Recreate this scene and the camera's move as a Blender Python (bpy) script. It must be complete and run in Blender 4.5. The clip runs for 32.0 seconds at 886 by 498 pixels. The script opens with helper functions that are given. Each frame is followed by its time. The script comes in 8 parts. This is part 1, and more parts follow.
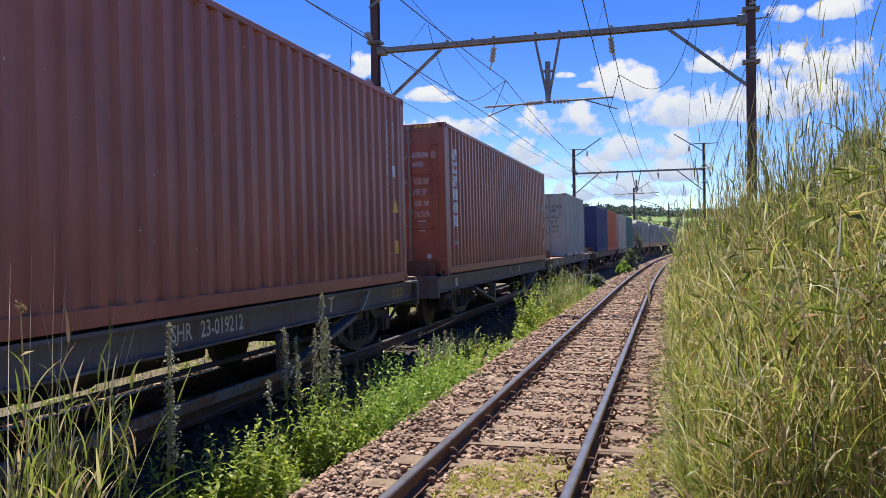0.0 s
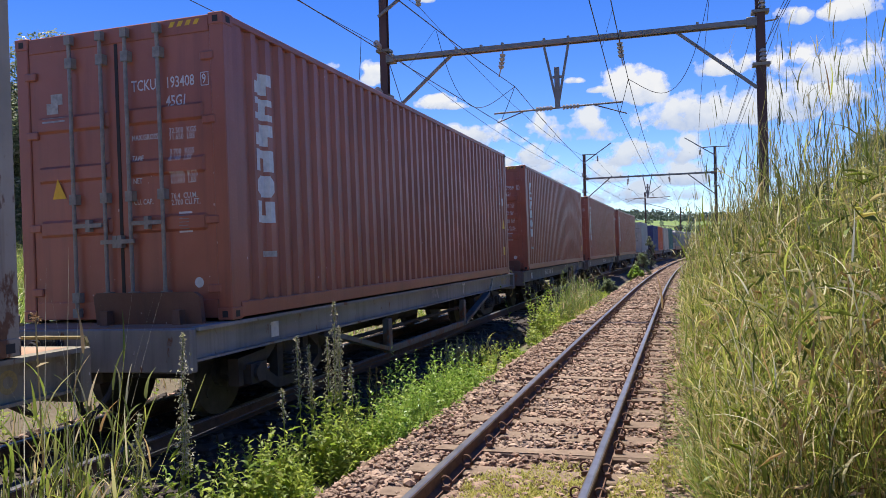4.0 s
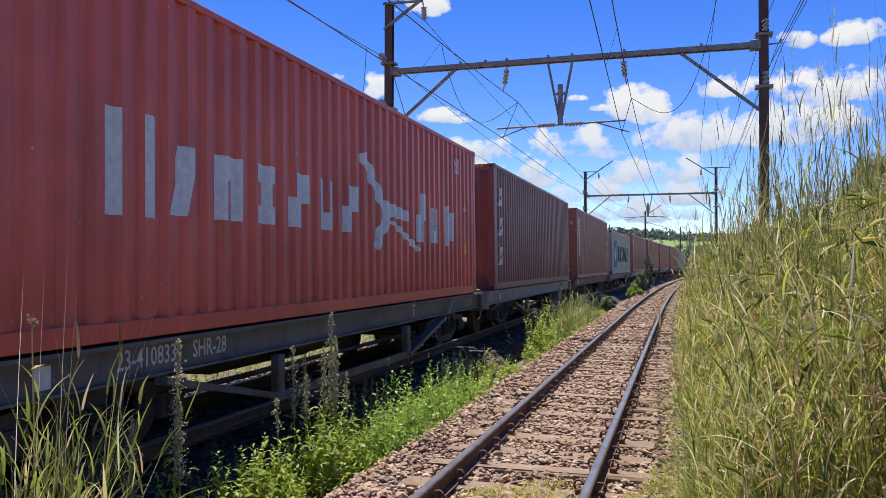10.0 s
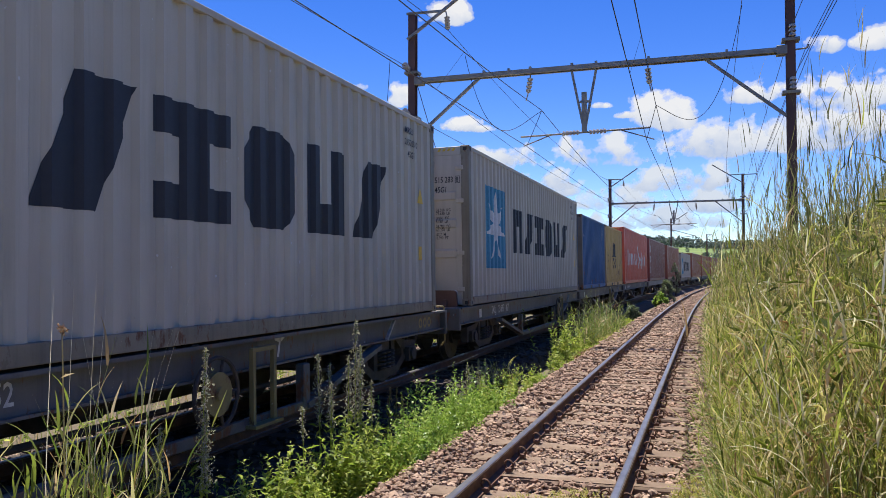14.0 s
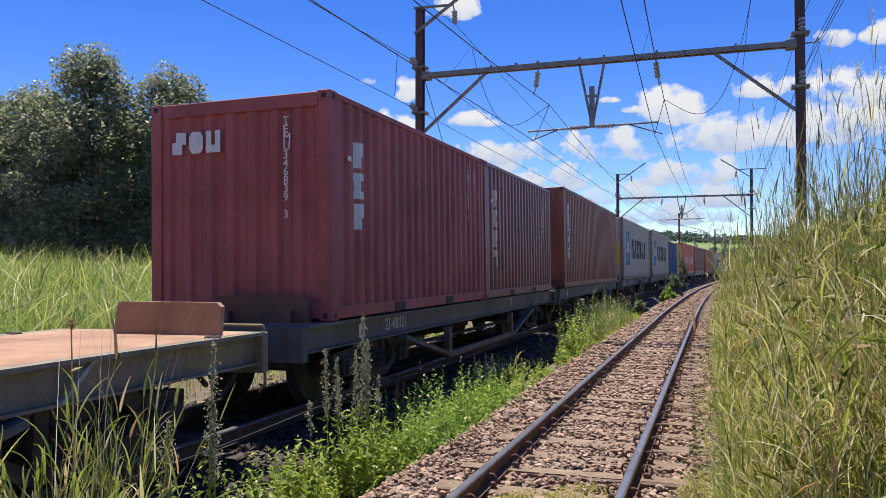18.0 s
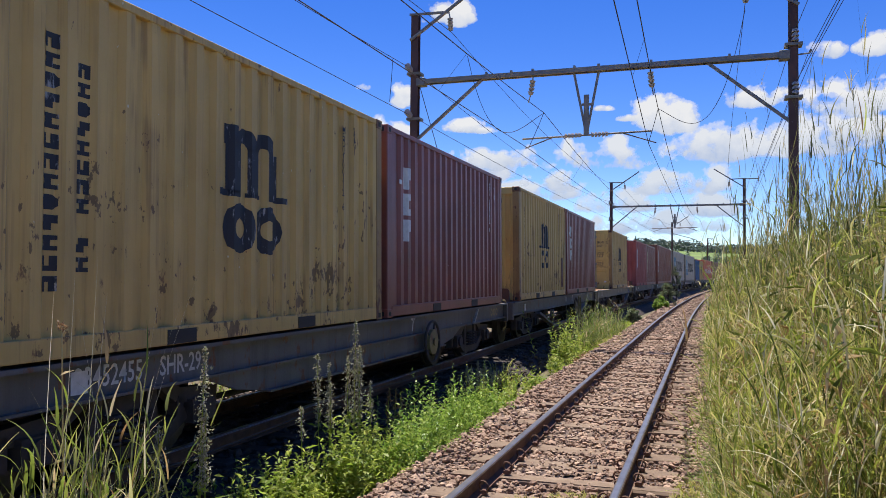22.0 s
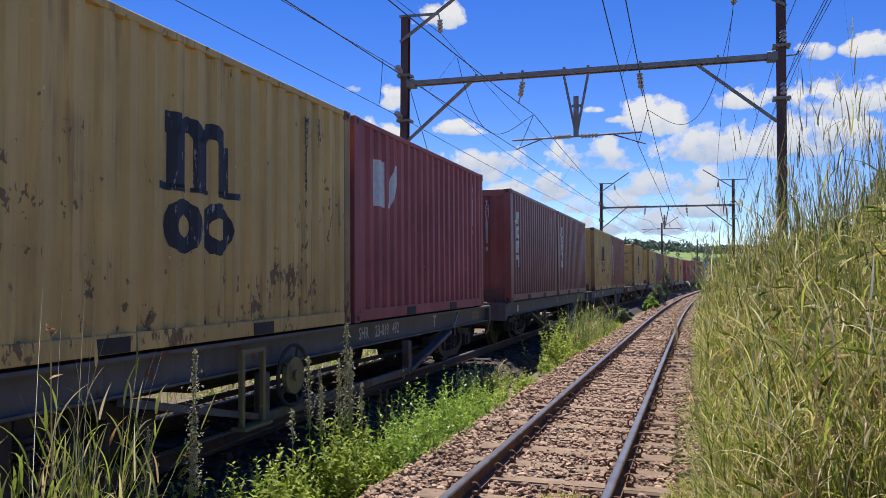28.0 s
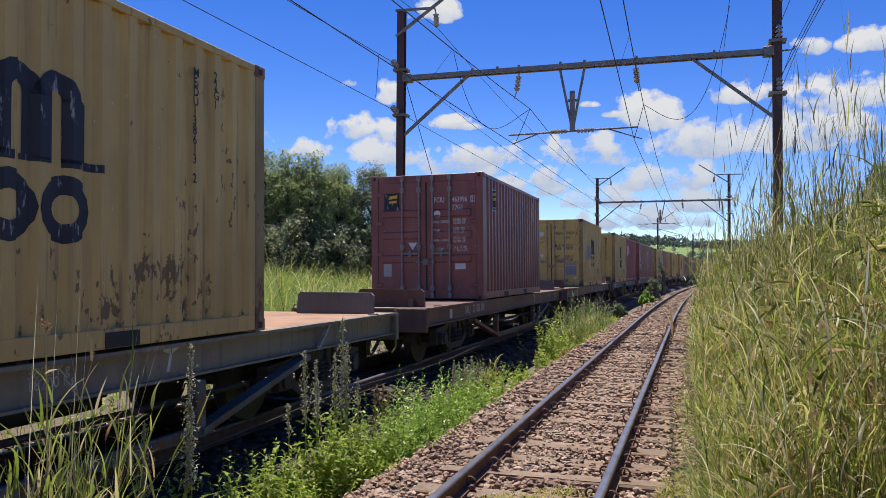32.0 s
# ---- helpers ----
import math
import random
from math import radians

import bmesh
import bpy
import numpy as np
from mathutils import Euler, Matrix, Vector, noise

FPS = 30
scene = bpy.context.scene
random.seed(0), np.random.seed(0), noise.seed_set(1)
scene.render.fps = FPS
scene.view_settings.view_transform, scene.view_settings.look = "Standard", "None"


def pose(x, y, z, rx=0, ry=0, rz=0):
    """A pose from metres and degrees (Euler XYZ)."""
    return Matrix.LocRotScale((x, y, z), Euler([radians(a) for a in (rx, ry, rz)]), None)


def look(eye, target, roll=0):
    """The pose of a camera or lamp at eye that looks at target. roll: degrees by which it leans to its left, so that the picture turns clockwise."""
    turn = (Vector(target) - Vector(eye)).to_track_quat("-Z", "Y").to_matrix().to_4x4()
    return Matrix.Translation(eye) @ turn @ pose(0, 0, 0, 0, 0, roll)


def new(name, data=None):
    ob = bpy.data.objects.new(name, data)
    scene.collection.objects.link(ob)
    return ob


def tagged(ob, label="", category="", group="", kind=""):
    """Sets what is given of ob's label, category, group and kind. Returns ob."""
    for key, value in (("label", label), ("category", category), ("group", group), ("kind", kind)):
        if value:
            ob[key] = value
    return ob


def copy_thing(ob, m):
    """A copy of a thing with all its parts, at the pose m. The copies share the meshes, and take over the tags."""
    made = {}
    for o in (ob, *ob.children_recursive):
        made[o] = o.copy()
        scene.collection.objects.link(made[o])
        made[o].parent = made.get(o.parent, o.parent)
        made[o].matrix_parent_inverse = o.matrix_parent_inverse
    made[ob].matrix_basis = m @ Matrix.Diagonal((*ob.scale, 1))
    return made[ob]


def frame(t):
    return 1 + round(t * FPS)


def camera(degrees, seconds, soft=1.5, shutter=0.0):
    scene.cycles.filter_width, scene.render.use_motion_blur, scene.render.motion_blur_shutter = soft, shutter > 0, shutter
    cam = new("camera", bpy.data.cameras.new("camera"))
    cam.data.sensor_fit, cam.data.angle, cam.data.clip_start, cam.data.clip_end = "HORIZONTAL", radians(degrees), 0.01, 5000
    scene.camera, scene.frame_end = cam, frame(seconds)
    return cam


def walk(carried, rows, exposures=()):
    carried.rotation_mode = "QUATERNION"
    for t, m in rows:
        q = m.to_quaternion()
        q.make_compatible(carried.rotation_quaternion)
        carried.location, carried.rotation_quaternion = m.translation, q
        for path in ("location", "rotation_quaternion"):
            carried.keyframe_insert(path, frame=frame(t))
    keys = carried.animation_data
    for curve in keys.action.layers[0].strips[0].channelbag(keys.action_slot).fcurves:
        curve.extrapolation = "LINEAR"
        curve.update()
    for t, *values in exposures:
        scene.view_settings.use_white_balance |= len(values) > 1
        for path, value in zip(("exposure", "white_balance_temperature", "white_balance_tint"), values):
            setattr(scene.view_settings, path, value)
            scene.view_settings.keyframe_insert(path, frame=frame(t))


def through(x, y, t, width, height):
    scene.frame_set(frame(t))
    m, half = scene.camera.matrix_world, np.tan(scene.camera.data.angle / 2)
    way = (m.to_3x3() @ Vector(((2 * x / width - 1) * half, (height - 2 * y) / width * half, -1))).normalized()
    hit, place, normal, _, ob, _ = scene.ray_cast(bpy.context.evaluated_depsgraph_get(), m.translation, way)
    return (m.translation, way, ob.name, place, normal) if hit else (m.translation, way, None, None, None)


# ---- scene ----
# ---- the camera: held by hand beside the track, it only turns a little ----
cam = camera(59.33, 32.0, soft=0.75)
EYE = (0.0, 0.0, 1.64)
# seconds, turn to the left, tilt upwards, lean
TURNS = [
    (0.0, 16.25, -0.44, -0.69),
    (0.5, 16.33, -0.40, -0.73),
    (1.0, 16.51, -0.40, -0.78),
    (1.5, 16.60, -0.39, -0.86),
    (2.0, 16.61, -0.33, -1.01),
    (2.5, 16.69, -0.24, -1.23),
    (3.0, 16.83, -0.15, -1.42),
    (3.5, 17.01, -0.04, -1.54),
    (5.5, 17.17, 0.34, -0.51),
    (6.0, 17.13, 0.28, -0.20),
    (6.5, 17.13, 0.29, -0.01),
    (7.0, 17.05, 0.35, 0.06),
    (7.5, 17.06, 0.41, 0.10),
    (8.0, 17.04, 0.53, 0.15),
    (8.5, 17.05, 0.67, 0.16),
    (9.0, 17.02, 0.79, 0.16),
    (9.5, 17.00, 0.89, 0.17),
    (10.0, 17.01, 1.06, 0.17),
    (10.5, 17.11, 1.28, 0.14),
    (11.0, 17.26, 1.43, 0.15),
    (11.5, 17.46, 1.53, 0.14),
    (12.0, 17.68, 1.63, 0.06),
    (12.5, 17.91, 1.67, -0.01),
    (13.0, 18.27, 1.75, -0.05),
    (13.5, 18.60, 1.71, -0.04),
    (14.0, 18.79, 1.70, -0.02),
    (14.5, 19.08, 1.68, -0.02),
    (16.5, 19.01, 1.35, -0.05),
    (17.0, 19.15, 1.32, -0.03),
    (17.5, 19.27, 1.31, -0.01),
    (18.0, 19.32, 1.31, 0.05),
    (18.5, 19.37, 1.31, 0.13),
    (19.0, 19.40, 1.32, 0.19),
    (19.5, 19.41, 1.31, 0.28),
    (20.0, 19.35, 1.37, 0.39),
    (20.5, 19.24, 1.44, 0.44),
    (21.0, 19.12, 1.55, 0.46),
    (21.5, 18.96, 1.66, 0.54),
    (22.0, 18.84, 1.79, 0.59),
    (22.5, 18.74, 1.91, 0.57),
    (23.0, 18.66, 2.08, 0.56),
    (23.5, 18.58, 2.19, 0.51),
    (24.0, 18.63, 2.28, 0.41),
    (24.5, 18.60, 2.22, 0.36),
    (25.0, 18.57, 2.22, 0.39),
    (25.5, 18.49, 2.15, 0.45),
    (27.5, 18.21, 1.87, 0.43),
    (28.0, 18.15, 1.91, 0.34),
    (28.5, 18.09, 1.87, 0.29),
    (29.0, 18.06, 1.86, 0.23),
    (29.5, 18.07, 1.84, 0.15),
    (30.0, 18.05, 1.81, 0.11),
    (30.5, 18.00, 1.75, 0.11),
    (31.0, 17.93, 1.69, 0.12),
    (31.5, 17.90, 1.60, 0.21),
    (32.0, 17.86, 1.52, 0.36)
]
PATH = [(t, pose(*EYE, 90 + up, 0, left) @ pose(0, 0, 0, 0, 0, lean)) for t, left, up, lean in TURNS]
# the picture darkens a little as the clip goes on
walk(cam, PATH, [(0.0, 0.74), (10.0, 0.72), (20.0, 0.65), (28.0, 0.59), (32.0, 0.51)])

# ---- daylight: a high sun ahead and to the left, deep blue sky ----
SUN_DIR = Vector((-0.17, 0.25, 1.0)).normalized()
sun_el = math.asin(SUN_DIR.z)
sun_az = math.atan2(SUN_DIR.x, SUN_DIR.y)
world = bpy.data.worlds.new("sky")
scene.world = world
world.use_nodes = True
wn, wl = world.node_tree.nodes, world.node_tree.links
sky = wn.new("ShaderNodeTexSky")
sky.sky_type = "NISHITA"
sky.sun_disc = False
sky.sun_elevation = sun_el
sky.sun_rotation = sun_az
sky.altitude = 2200
sky.air_density = 1.0
sky.dust_density = 0.0
sky.ozone_density = 2.0
hsv = wn.new("ShaderNodeHueSaturation")
hsv.inputs["Hue"].default_value = 0.521
hsv.inputs["Saturation"].default_value = 1.37
wl.new(sky.outputs[0], hsv.inputs["Color"])
wl.new(hsv.outputs[0], wn["Background"].inputs[0])
wn["Background"].inputs[1].default_value = 0.116
sun = new("sun", bpy.data.lights.new("sun", "SUN"))
sun.data.energy = 5.0
sun.data.angle = radians(0.53)
sun.data.color = (1.0, 0.95, 0.87)
sun.matrix_world = look(SUN_DIR * 50, (0, 0, 0))


# ---- small builders ----
def part(name, bm, material, parent, label=""):
    me = bpy.data.meshes.new(name)
    bm.to_mesh(me)
    bm.free()
    me.materials.append(material)
    ob = new(name, me)
    ob.parent = parent
    if label:
        ob["label"] = label
    return ob


def part_of(name, me, parent, label=""):
    ob = new(name, me)
    ob.parent = parent
    if label:
        ob["label"] = label
    return ob


def mesh_of(name, bm, material):
    me = bpy.data.meshes.new(name)
    bm.to_mesh(me)
    bm.free()
    me.materials.append(material)
    return me


def np_mesh(name, verts, faces, material, smooth=False):
    """A mesh from arrays of corners and of faces with one count of corners each."""
    verts, faces = np.asarray(verts, dtype=np.float32), np.asarray(faces, dtype=np.int32)
    me = bpy.data.meshes.new(name)
    n, k = faces.shape
    me.vertices.add(len(verts))
    me.vertices.foreach_set("co", verts.ravel())
    me.loops.add(n * k)
    me.loops.foreach_set("vertex_index", faces.ravel())
    me.polygons.add(n)
    me.polygons.foreach_set("loop_start", np.arange(0, n * k, k, dtype=np.int32))
    me.update(calc_edges=True)
    me.polygons.foreach_set("use_smooth", np.full(n, smooth))
    me.materials.append(material)
    return me


def box(bm, x0, x1, y0, y1, z0, z1):
    v = [bm.verts.new(p) for p in ((x0, y0, z0), (x1, y0, z0), (x1, y1, z0), (x0, y1, z0),
                                   (x0, y0, z1), (x1, y0, z1), (x1, y1, z1), (x0, y1, z1))]
    for f in ((3, 2, 1, 0), (4, 5, 6, 7), (0, 1, 5, 4), (1, 2, 6, 5), (2, 3, 7, 6), (3, 0, 4, 7)):
        bm.faces.new([v[i] for i in f])
    return v


def chamfer(bm, width, segments=1):
    bmesh.ops.bevel(bm, geom=bm.edges[:], offset=width, segments=segments, affect="EDGES", clamp_overlap=True)


def boxed(x0, x1, y0, y1, z0, z1, width=0.0):
    bm = bmesh.new()
    box(bm, x0, x1, y0, y1, z0, z1)
    if width:
        chamfer(bm, width)
    return bm


def rod(bm, a, b, r, sides=8, r2=None):
    """A round bar from a to b."""
    a, b = Vector(a), Vector(b)
    d = b - a
    m = Matrix.Translation((a + b) / 2) @ d.to_track_quat("Z", "Y").to_matrix().to_4x4()
    bmesh.ops.create_cone(bm, cap_ends=True, segments=sides, radius1=r, radius2=r if r2 is None else r2, depth=d.length, matrix=m)


def bar(bm, a, b, w, h, up=(0, 0, 1)):
    """A square bar from a to b, w wide and h high."""
    a, b = Vector(a), Vector(b)
    y = (b - a).normalized()
    x = y.cross(Vector(up)).normalized()
    z = x.cross(y)
    v = []
    for p in (a, b):
        for sx, sz in ((-1, -1), (1, -1), (1, 1), (-1, 1)):
            v.append(bm.verts.new(p + x * sx * w / 2 + z * sz * h / 2))
    for f in ((0, 1, 2, 3), (7, 6, 5, 4), (0, 4, 5, 1), (1, 5, 6, 2), (2, 6, 7, 3), (3, 7, 4, 0)):
        bm.faces.new([v[i] for i in f])


def disc(bm, centre, axis, r, depth, sides=20):
    c, ax = Vector(centre), Vector(axis).normalized()
    rod(bm, c - ax * depth / 2, c + ax * depth / 2, r, sides)


def ring(bm, centre, axis, r, thick, sides=20, around=6):
    """A torus."""
    m = Matrix.Translation(centre) @ Vector(axis).to_track_quat("Z", "Y").to_matrix().to_4x4()
    rows = []
    for i in range(sides):
        a = 2 * math.pi * i / sides
        row = []
        for j in range(around):
            b = 2 * math.pi * j / around
            q = r + thick * math.cos(b)
            row.append(bm.verts.new(m @ Vector((q * math.cos(a), q * math.sin(a), thick * math.sin(b)))))
        rows.append(row)
    for i in range(sides):
        for j in range(around):
            k, l = (i + 1) % sides, (j + 1) % around
            bm.faces.new((rows[i][j], rows[k][j], rows[k][l], rows[i][l]))


# ---- materials ----
def mat(name):
    m = bpy.data.materials.new(name)
    m.use_nodes = True
    n, l = m.node_tree.nodes, m.node_tree.links
    b = n["Principled BSDF"]
    return m, n, l, b


def coords(n, l, scale=(1, 1, 1)):
    tc = n.new("ShaderNodeTexCoord")
    mp = n.new("ShaderNodeMapping")
    mp.inputs["Scale"].default_value = scale
    l.new(tc.outputs["Object"], mp.inputs[0])
    return mp.outputs[0]


def noise_tex(n, l, vec, scale, detail=4, rough=0.55):
    t = n.new("ShaderNodeTexNoise")
    t.inputs["Scale"].default_value = scale
    t.inputs["Detail"].default_value = detail
    t.inputs["Roughness"].default_value = rough
    l.new(vec, t.inputs["Vector"])
    return t.outputs["Fac"]


def ramp(n, l, fac, stops):
    r = n.new("ShaderNodeValToRGB")
    e = r.color_ramp.elements
    while len(e) < len(stops):
        e.new(0.5)
    for el, (p, c) in zip(e, stops):
        el.position = p
        el.color = (*c, 1) if len(c) == 3 else c
    l.new(fac, r.inputs[0])
    return r.outputs[0]


def grey(v):
    return (v, v, v)


def mix(n, l, fac, a, b, mode="MIX"):
    m = n.new("ShaderNodeMix")
    m.data_type = "RGBA"
    m.blend_type = mode
    for s, v in ((0, fac), (6, a), (7, b)):
        if isinstance(v, bpy.types.NodeSocket):
            l.new(v, m.inputs[s])
        elif s == 0:
            m.inputs[s].default_value = v
        else:
            m.inputs[s].default_value = (*v, 1)
    return m.outputs[2]


def math_node(n, l, op, a, b=0.0):
    m = n.new("ShaderNodeMath")
    m.operation = op
    for s, v in ((0, a), (1, b)):
        if isinstance(v, bpy.types.NodeSocket):
            l.new(v, m.inputs[s])
        else:
            m.inputs[s].default_value = v
    return m.outputs[0]


def bump(n, l, b, height, strength, distance=0.01):
    k = n.new("ShaderNodeBump")
    k.inputs["Strength"].default_value = strength
    k.inputs["Distance"].default_value = distance
    l.new(height, k.inputs["Height"])
    l.new(k.outputs[0], b.inputs["Normal"])


def paint(name, colour, rust=0.3, fade=0.25, rough=0.55, streak=0.5, scuff=0.0):
    """Weathered paint on steel: faded patches, dirty streaks down, rust spots."""
    m, n, l, b = mat(name)
    c = coords(n, l)
    big = noise_tex(n, l, c, 0.9, 5)
    pale = tuple(min(1, v * (1 + fade) + fade * 0.06) for v in colour)
    dark = tuple(v * (1 - fade * 0.7) for v in colour)
    col = mix(n, l, ramp(n, l, big, [(0.3, grey(0)), (0.7, grey(1))]), dark, pale)
    runs = noise_tex(n, l, coords(n, l, (9, 9, 0.5)), 1.0, 5, 0.65)
    dirt = ramp(n, l, runs, [(0.5, grey(0)), (0.75, grey(streak))])
    col = mix(n, l, dirt, col, tuple(v * 0.45 + 0.02 for v in colour))
    spots = noise_tex(n, l, coords(n, l, (3.2, 3.2, 1.5)), 1.7, 8, 0.7)
    foot = n.new("ShaderNodeSeparateXYZ")
    l.new(c, foot.inputs[0])
    spots = math_node(n, l, "ADD", spots, ramp(n, l, math_node(n, l, "DIVIDE", foot.outputs[2], 2.6), [(0.06, grey(0.13 * rust)), (0.45, grey(0))]))
    t = 0.70 - 0.12 * rust
    rfac = ramp(n, l, spots, [(t, grey(0)), (t + 0.05, grey(1))])
    rcol = mix(n, l, noise_tex(n, l, c, 25, 3), (0.075, 0.028, 0.014), (0.20, 0.085, 0.035))
    col = mix(n, l, math_node(n, l, "MULTIPLY", rfac, min(1.0, rust * 2.2)), col, rcol)
    nick = noise_tex(n, l, coords(n, l, (17, 17, 13)), 1.0, 2, 0.4)
    col = mix(n, l, ramp(n, l, nick, [(0.765, grey(0)), (0.78, grey(0.7))]), col, tuple(min(0.6, v * 1.2 + 0.3) for v in colour))
    if scuff:
        chips = noise_tex(n, l, coords(n, l, (11, 11, 6)), 1.0, 4, 0.6)
        where = noise_tex(n, l, coords(n, l, (0.9, 0.9, 1.3)), 1.0, 3)
        chips = math_node(n, l, "ADD", chips, math_node(n, l, "MULTIPLY", math_node(n, l, "SUBTRACT", where, 0.5), 0.7))
        chips = math_node(n, l, "ADD", chips, ramp(n, l, math_node(n, l, "DIVIDE", foot.outputs[2], 2.6), [(0.1, grey(0.055)), (0.55, grey(0))]))
        col = mix(n, l, ramp(n, l, chips, [(0.685, grey(0)), (0.705, grey(scuff))]), col, (0.075, 0.04, 0.024))
        drips = noise_tex(n, l, coords(n, l, (15, 15, 0.35)), 1.0, 3)
        col = mix(n, l, ramp(n, l, math_node(n, l, "MULTIPLY", drips, math_node(n, l, "ADD", where, 0.5)), [(0.60, grey(0)), (0.72, grey(0.6 * scuff))]), col, (0.15, 0.075, 0.035))
    l.new(col, b.inputs["Base Color"])
    fine = noise_tex(n, l, c, 60, 3)
    b.inputs["Specular IOR Level"].default_value = 0.5
    l.new(ramp(n, l, fine, [(0.3, grey(rough - 0.04)), (0.7, grey(rough + 0.16))]), b.inputs["Roughness"])
    bump(n, l, b, noise_tex(n, l, c, 6, 6, 0.6), 0.2, 0.008)
    return m


def rough_stuff(name, stops, scale, rough=0.9, bump_d=0.01, bump_scale=None, metal=0.0, random_tint=0.0):
    m, n, l, b = mat(name)
    c = coords(n, l)
    col = ramp(n, l, noise_tex(n, l, c, scale, 6, 0.65), stops)
    fine = noise_tex(n, l, c, scale * 9, 3)
    col = mix(n, l, 0.35, col, mix(n, l, fine, grey(0.3), grey(1.0)), "MULTIPLY")
    if random_tint:
        g = n.new("ShaderNodeNewGeometry")
        col = mix(n, l, random_tint, col, mix(n, l, g.outputs["Random Per Island"], grey(0.25), grey(1.0)), "MULTIPLY")
    l.new(col, b.inputs["Base Color"])
    b.inputs["Roughness"].default_value = rough
    b.inputs["Metallic"].default_value = metal
    bump(n, l, b, noise_tex(n, l, c, bump_scale or scale * 6, 5), 0.5, bump_d)
    return m


def leaf_mat(name, stops, rough=0.55, through=0.55):
    """Leaves and blades: each piece has a tint of its own, some light comes through."""
    m, n, l, b = mat(name)
    g = n.new("ShaderNodeNewGeometry")
    col = ramp(n, l, g.outputs["Random Per Island"], stops)
    c = coords(n, l)
    col = mix(n, l, 0.5, col, mix(n, l, noise_tex(n, l, c, 0.7, 4), grey(0.45), grey(1.15)), "MULTIPLY")
    l.new(col, b.inputs["Base Color"])
    b.inputs["Roughness"].default_value = rough
    tr = n.new("ShaderNodeBsdfTranslucent")
    l.new(col, tr.inputs[0])
    mx = n.new("ShaderNodeMixShader")
    mx.inputs[0].default_value = through
    l.new(b.outputs[0], mx.inputs[1])
    l.new(tr.outputs[0], mx.inputs[2])
    l.new(mx.outputs[0], n["Material Output"].inputs[0])
    return m


def flat(name, colour, rough=0.6, metal=0.0, wear=0.25):
    """Lettering paint and small plain parts, a little worn."""
    m, n, l, b = mat(name)
    c = coords(n, l)
    worn = ramp(n, l, noise_tex(n, l, c, 14, 6, 0.7), [(0.3, grey(1 - wear)), (0.65, grey(1.0))])
    l.new(mix(n, l, 1.0, colour, worn, "MULTIPLY"), b.inputs["Base Color"])
    b.inputs["Roughness"].default_value = rough
    b.inputs["Metallic"].default_value = metal
    return m


BROWN = paint("brown_paint", (0.315, 0.096, 0.052), rust=0.12, fade=0.2, rough=0.36)
MAROON = paint("maroon_paint", (0.225, 0.062, 0.044), rust=0.14, fade=0.25, rough=0.38)
ORANGE_RED = paint("orange_red_paint", (0.56, 0.085, 0.045), rust=0.10, fade=0.2, rough=0.36)
RUST_RED = paint("rust_red_paint", (0.25, 0.072, 0.034), rust=0.35, fade=0.3, rough=0.42)
RED = paint("red_paint", (0.31, 0.068, 0.056), rust=0.15, fade=0.3)
GREY_WHITE = paint("pale_grey_paint", (0.455, 0.405, 0.315), rust=0.10, fade=0.12, streak=0.3)
YELLOW = paint("mustard_paint", (0.53, 0.35, 0.105), rust=0.35, fade=0.18, streak=0.5, scuff=0.75)
YELLOW_DOOR = paint("mustard_door_paint", (0.56, 0.38, 0.105), rust=0.45, fade=0.18, streak=0.4, scuff=0.25)
RUSTY_GREY = paint("rusty_grey_frame_paint", (0.33, 0.27, 0.20), rust=0.95, fade=0.35, streak=0.6, scuff=0.7)
WORN_FRAME = paint("worn_blue_frame_paint", (0.085, 0.085, 0.085), rust=0.7, fade=0.35, streak=0.6, scuff=0.5)
RUSTY_FRAME = paint("rusty_frame_paint", (0.29, 0.175, 0.05), rust=0.9, fade=0.4, streak=0.6)
OCHRE = paint("ochre_paint", (0.54, 0.32, 0.07), rust=0.35, fade=0.15, streak=0.4, scuff=0.6)
BLUE = paint("blue_paint", (0.012, 0.075, 0.20), rust=0.5, fade=0.25)
NAVY = paint("navy_paint", (0.020, 0.030, 0.12), rust=0.1, fade=0.25)
ORANGE = paint("orange_paint", (0.50, 0.11, 0.03), rust=0.1, fade=0.25)
GREEN = paint("green_paint", (0.06, 0.15, 0.12), rust=0.1, fade=0.25)
SILVER = paint("silver_paint", (0.33, 0.345, 0.31), rust=0.1, fade=0.15)
DARK_GAP = flat("dark_steel", (0.03, 0.025, 0.022), 0.7)
BARS = flat("bar_steel", (0.29, 0.265, 0.225), 0.65, 0.0, 0.45)
ENGINE_GREY = paint("engine_grey_paint", (0.14, 0.13, 0.135), rust=0.3, fade=0.3)
WHITE_INK = flat("white_lettering", (0.66, 0.65, 0.62))
BLACK_INK = flat("black_lettering", (0.018, 0.018, 0.024))


def worn_ink():
    """Dark lettering, flaked off in small upright patches."""
    m, n, l, b = mat("navy_lettering")
    flake = noise_tex(n, l, coords(n, l, (14, 14, 4)), 1.0, 5, 0.65)
    l.new(ramp(n, l, flake, [(0.0, (0.016, 0.015, 0.020)), (0.60, (0.018, 0.017, 0.022)), (0.66, (0.30, 0.30, 0.29)), (0.8, (0.40, 0.33, 0.18))]), b.inputs["Base Color"])
    b.inputs["Roughness"].default_value = 0.6
    return m


